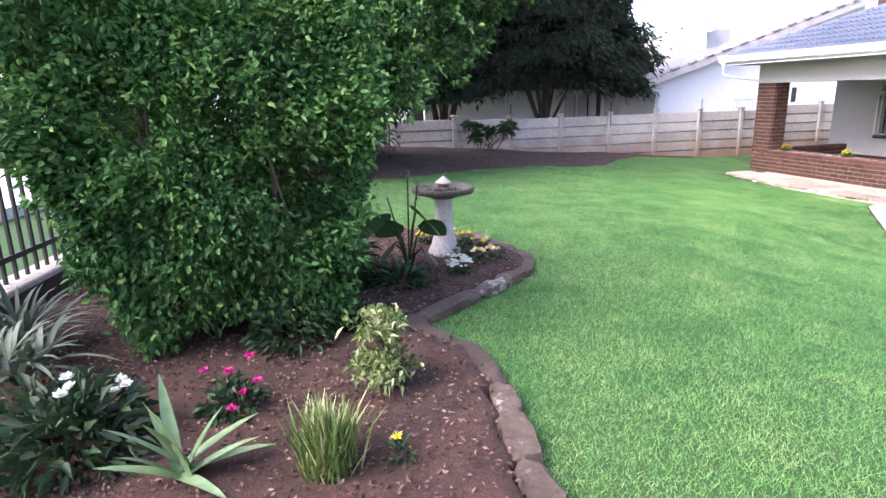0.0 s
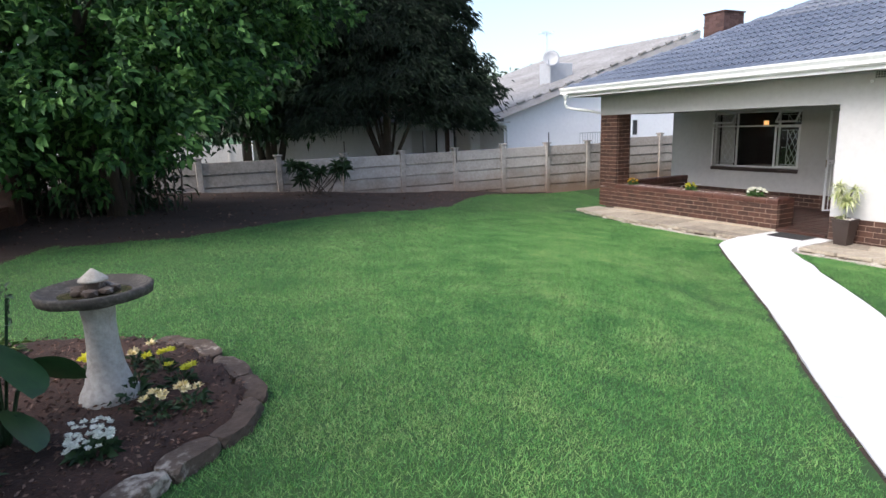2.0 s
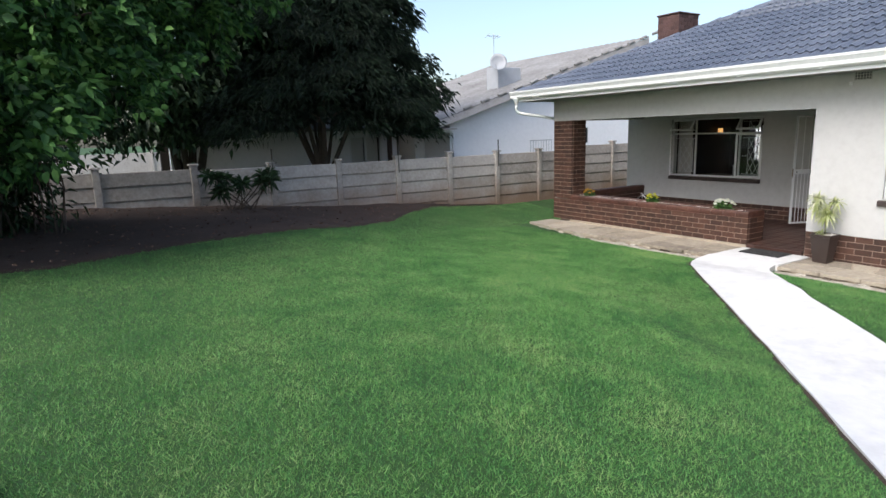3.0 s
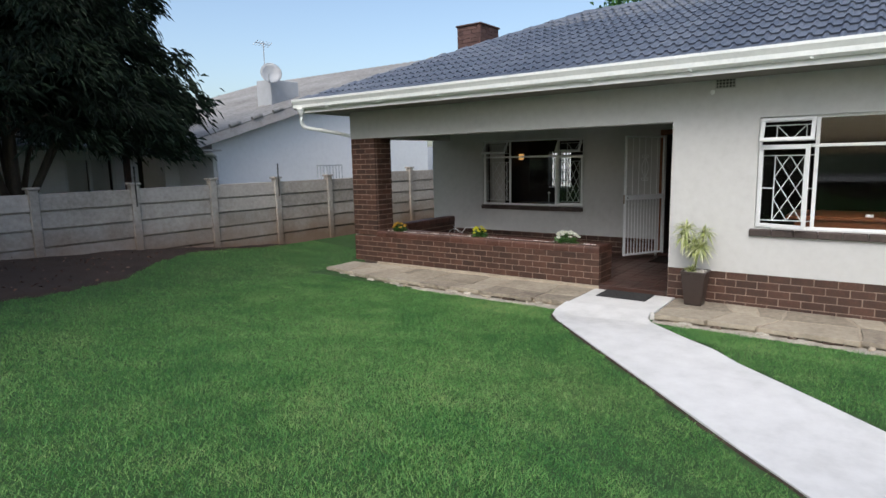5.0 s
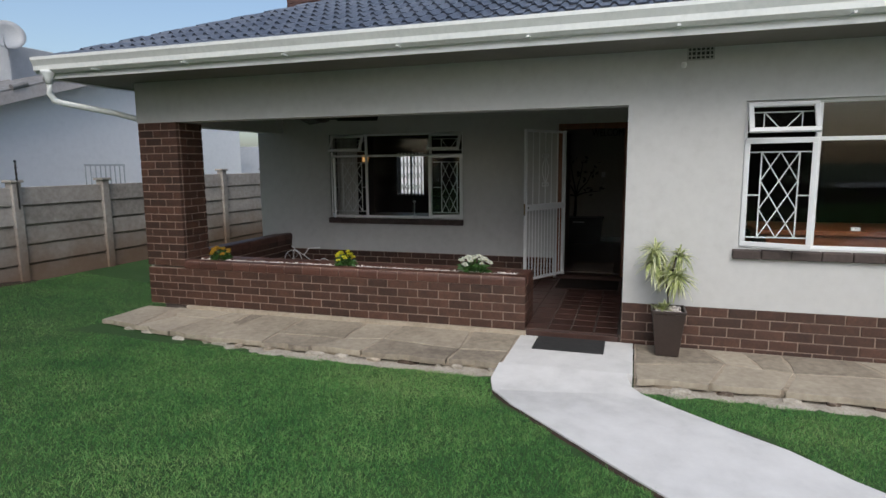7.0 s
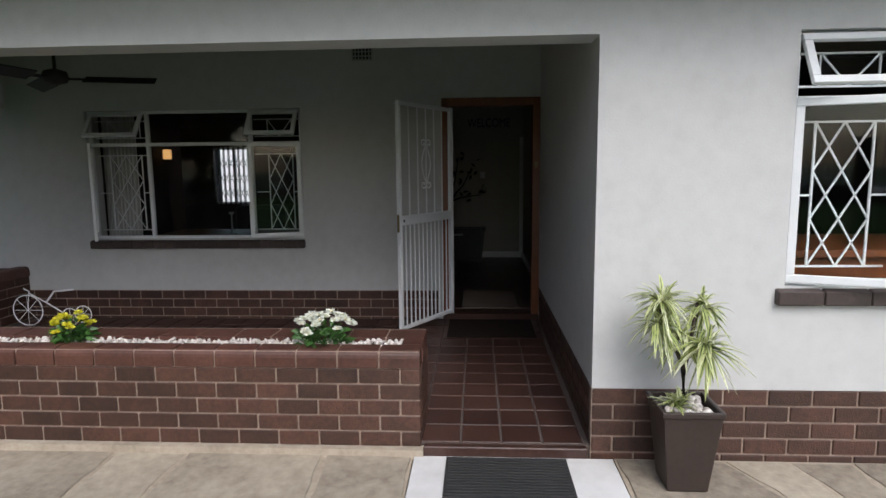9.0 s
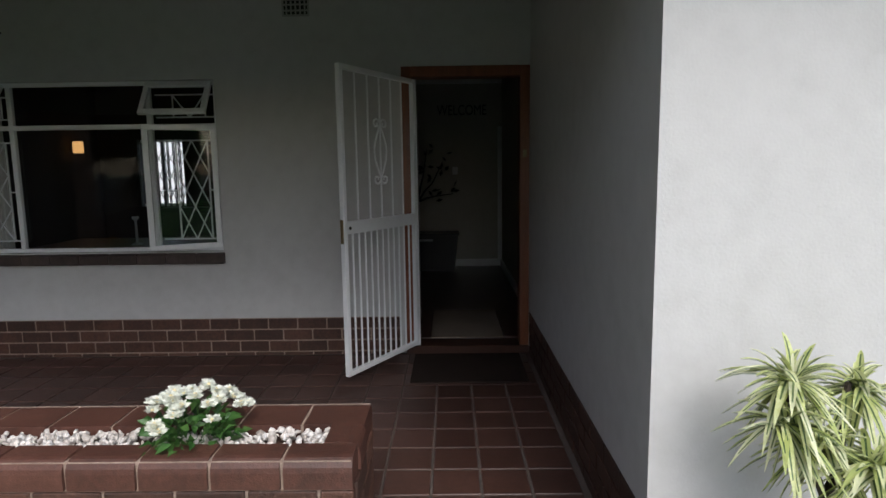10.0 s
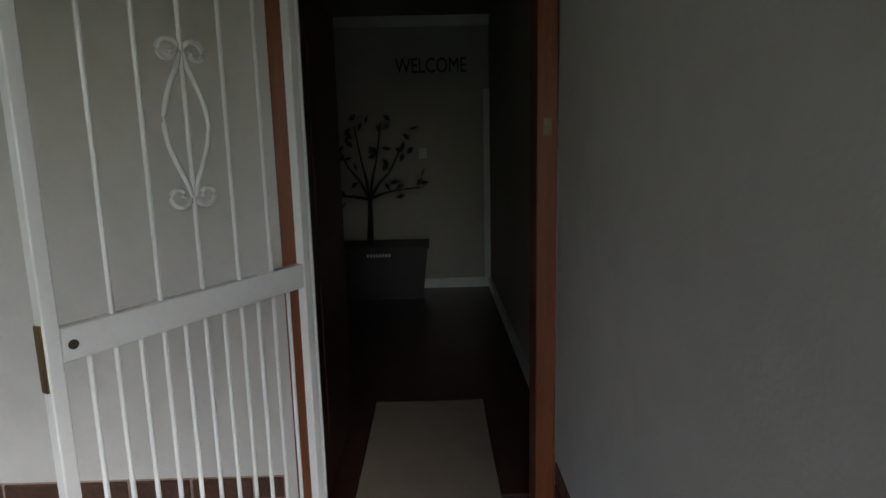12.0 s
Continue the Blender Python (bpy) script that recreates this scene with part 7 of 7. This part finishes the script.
def bicycle_stand(x, y, z):
    root = thing("bicycle_plant_stand", (x, y, z), "small white wire tricycle plant stand", "plant stand")
    for name, dx, r in (("wheel", 0.0, 0.16), ("wheel", 0.45, 0.09), ("wheel", 0.51, 0.09)):
        bm = bmesh.new()
        pts = [(x + 0.0 + (0.12 if dx > 0.46 else 0), y - dx + r * math.cos(t), z + r + r * math.sin(t)) for t in (2 * math.pi * k / 20 for k in range(21))]
        tube(bm, pts, 0.006, 6)
        c_ = Vector((pts[0][0], y - dx, z + r))
        for k in range(4):
            t = math.pi * k / 4
            rod(bm, c_ + Vector((0, r * math.cos(t), r * math.sin(t))), c_ - Vector((0, r * math.cos(t), r * math.sin(t))), 0.003, n=5)
        part(name, bm, M_WHITE, root)
    bm = bmesh.new()
    tube(bm, [(x, y, z + 0.16), (x, y - 0.03, z + 0.36), (x, y + 0.03, z + 0.39)], 0.006, 6)
    tube(bm, [(x, y - 0.03, z + 0.34), (x, y - 0.21, z + 0.24), (x, y - 0.45, z + 0.09)], 0.006, 6)
    tube(bm, [(x, y - 0.21, z + 0.25), (x, y - 0.3, z + 0.36), (x, y - 0.51, z + 0.38)], 0.01, 6)
    part("frame", bm, M_WHITE, root)


bicycle_stand(14.45, 12.88, 0.0)

# ---- pot with striped dracaena ----
pot = thing("square_planter_pot", (11.6, 7.15, APRON_Z), "tall tapered dark brown square pot with white pebbles", "plant pot")
PXc, PYc = 11.63, 7.155
bm = bmesh.new()
prof = [(0.10, APRON_Z + 0.012), (0.143, 0.345), (0.152, 0.345), (0.152, 0.375), (0.132, 0.375), (0.128, 0.31)]
rings = [[bm.verts.new((PXc + r_ * sx, PYc + r_ * sy, z_)) for sx, sy in ((-1, -1), (1, -1), (1, 1), (-1, 1))] for r_, z_ in prof]
for a, b in zip(rings, rings[1:]):
    for k in range(4):
        bm.faces.new((a[k], a[(k + 1) % 4], b[(k + 1) % 4], b[k]))
bm.faces.new(rings[0][::-1])
bm.faces.new(rings[-1])
bmesh.ops.bevel(bm, geom=bm.edges[:], offset=0.006, segments=2, affect="EDGES", profile=0.6)
part("body", bm, M_POT, pot)
part("soil", boxes((PXc - 0.122, PXc + 0.122, PYc - 0.122, PYc + 0.122, 0.29, 0.325)), M_SOIL, pot)
PV, PF = [], []
for k in range(90):
    s = rng.uniform(0.03, 0.06)
    R = np.array(Euler(rng.uniform(0, 6.28, 3)).to_matrix())
    c_ = np.array([PXc + rng.uniform(-0.1, 0.1), PYc + rng.uniform(-0.1, 0.1), 0.335 + rng.uniform(0, 0.02)])
    PV.append((pv * s) @ R.T + c_)
    PF.append(pf + len(pv) * k)
ob = leaf_part("gravel", np.concatenate(PV), np.concatenate(PF), M_PEBBLE, pot)
tagged(ob, "loose white pebbles", kind="stuff")
dr = thing("dracaena", (PXc, PYc, 0.345), "striped cream and green dracaena with bare stems", "potted plant")
bm = bmesh.new()
tube(bm, [(PXc, PYc, 0.32), (PXc + 0.01, PYc + 0.01, 0.55), (PXc - 0.02, PYc - 0.02, 0.70)], 0.016, 8, 0.8)
tube(bm, [(PXc + 0.005, PYc + 0.01, 0.55), (PXc, PYc + 0.14, 0.87)], 0.012, 8, 0.8)
tube(bm, [(PXc - 0.01, PYc - 0.01, 0.66), (PXc + 0.05, PYc - 0.06, 0.88)], 0.010, 8, 0.8)
part("stem", bm, M_BARK, dr, smooth=True)
rngd = np.random.default_rng(19)
for (hx, hy, hz, n, L) in ((0.0, 0.13, 0.90, 70, 0.19), (-0.02, 0.15, 0.79, 56, 0.18), (-0.09, -0.06, 0.69, 86, 0.21), (0.0, 0.03, 0.72, 50, 0.18), (0.05, -0.09, 0.86, 54, 0.17), (-0.03, 0.05, 0.36, 54, 0.14)):
    D = rngd.normal(size=(n, 3))
    D[:, 2] = np.abs(D[:, 2]) + 0.7 if hz < 0.5 else D[:, 2] * 0.75 + 0.2
    P = np.tile(np.array([PXc + hx, PYc + hy, hz]), (n, 1)) + rngd.normal(size=(n, 3)) * 0.012
    Ls = L * rngd.uniform(0.7, 1.1, n)
    V, F = arching(P, D, Ls, 0.021, 0.4)
    head = leaf_part("leaf_head", V, F, M_LEAF_STRIPE, dr)
    for lift in (0.0012, -0.0012):
        V, F = arching(P + np.array([0, 0, lift]), D, Ls * 0.97, 0.0042, 0.4)
        leaf_part("leaf_stripe", V, F, M_LEAF_BAND, head)


# ---- grass blades ----
def grass():
    rng = np.random.default_rng(101)
    n = 2400000
    X = rng.uniform(-1.5, 13.2, n)
    Y = rng.uniform(0.2, 16.1, n)
    bedm = inside(BED, X, Y) | inside(SHADE, X, Y - 0.07 * np.sin(X * 9) - 0.05 * np.sin(X * 23 + 1) - np.abs(rng.normal(size=n)) * 0.22)
    loop = PATH_L + PATH_R[::-1]
    wave = 0.02 * np.sin(X * 7 + Y * 3) + 0.012 * np.sin(X * 31)
    onpath = inside(loop, X, Y) | inside(loop, X + 0.04 + wave, Y - 0.04 - wave) | inside(loop, X - 0.03 - wave, Y + 0.03 + wave)
    house = ((X > 10.76 + 0.03 * np.sin(Y * 5)) & (Y < 13.5)) | ((X > 10.6) & (Y > 7.45) & (Y < 8.6))
    far = (Y < 0.5 * X - 1.5) & (X < 8)
    keep = ~bedm & ~onpath & ~house & ~far
    # thicker over the middle of the lawn, thinner towards its far sides
    off = np.abs(Y - np.interp(X, [-1.5, 1.2, 5.0, 8.0, 13.0], [0.5, 2.5, 6.2, 8.0, 8.5]))
    keep &= rng.random(n) < np.clip(1.25 - off / 6.0, 0.3, 1.0)
    X, Y = X[keep], Y[keep]
    m = len(X)
    Z = ground_z(X, Y)
    h = rng.uniform(0.014, 0.032, m)
    a = rng.random(m) * 2 * np.pi
    lean = rng.normal(size=(m, 2)) * 0.8
    w = rng.uniform(0.0015, 0.0032, m)
    B = np.stack([X, Y, Z - 0.004], axis=1)
    S = np.stack([np.cos(a), np.sin(a), np.zeros(m)], axis=1) * w[:, None]
    T = B + np.stack([lean[:, 0] * h, lean[:, 1] * h, h], axis=1)
    V = np.stack([B - S, B + S, T], axis=1).reshape(-1, 3)
    F = np.arange(3 * m).reshape(-1, 3)
    ob = new("grass", np_mesh("grass", V, F, M_GRASS))
    tagged(ob, "short mown bright green lawn grass", "grass", kind="stuff")


grass()


# litter on the soil: chips and dry leaves
def litter(name, poly, n, size, seed, label):
    rng = np.random.default_rng(seed)
    xs, ys = [p[0] for p in poly], [p[1] for p in poly]
    X, Y = rng.uniform(min(xs), max(xs), n), rng.uniform(min(ys), max(ys), n)
    k = inside(poly, X, Y)
    X, Y = X[k], Y[k]
    P = np.stack([X, Y, ground_z(X, Y) + rng.uniform(0.05, 0.1, len(X)) * (1 if size < 0.06 else 0.7)], axis=1)
    D = rng.normal(size=P.shape)
    D[:, 2] *= 0.25
    V, F = leaves(P, D, size * rng.uniform(0.5, 1.4, len(P)), size * 0.45, rng, 0.05)
    tagged(new(name, np_mesh(name, V, F, M_LITTER)), label, "mulch", kind="stuff")


M_LITTER = material("bark_chips", [(0.022, 0.011, 0.008), (0.055, 0.027, 0.018), (0.10, 0.052, 0.036), (0.14, 0.078, 0.056), (0.22, 0.145, 0.105)], 0.85, 8, 30, island=0.42)
litter("mulch", BED, 42000, 0.03, 1, "scattered bark chips on the flower bed")
litter("fallen_leaves", SHADE, 2500, 0.06, 2, "dry fallen leaves on the bare earth")
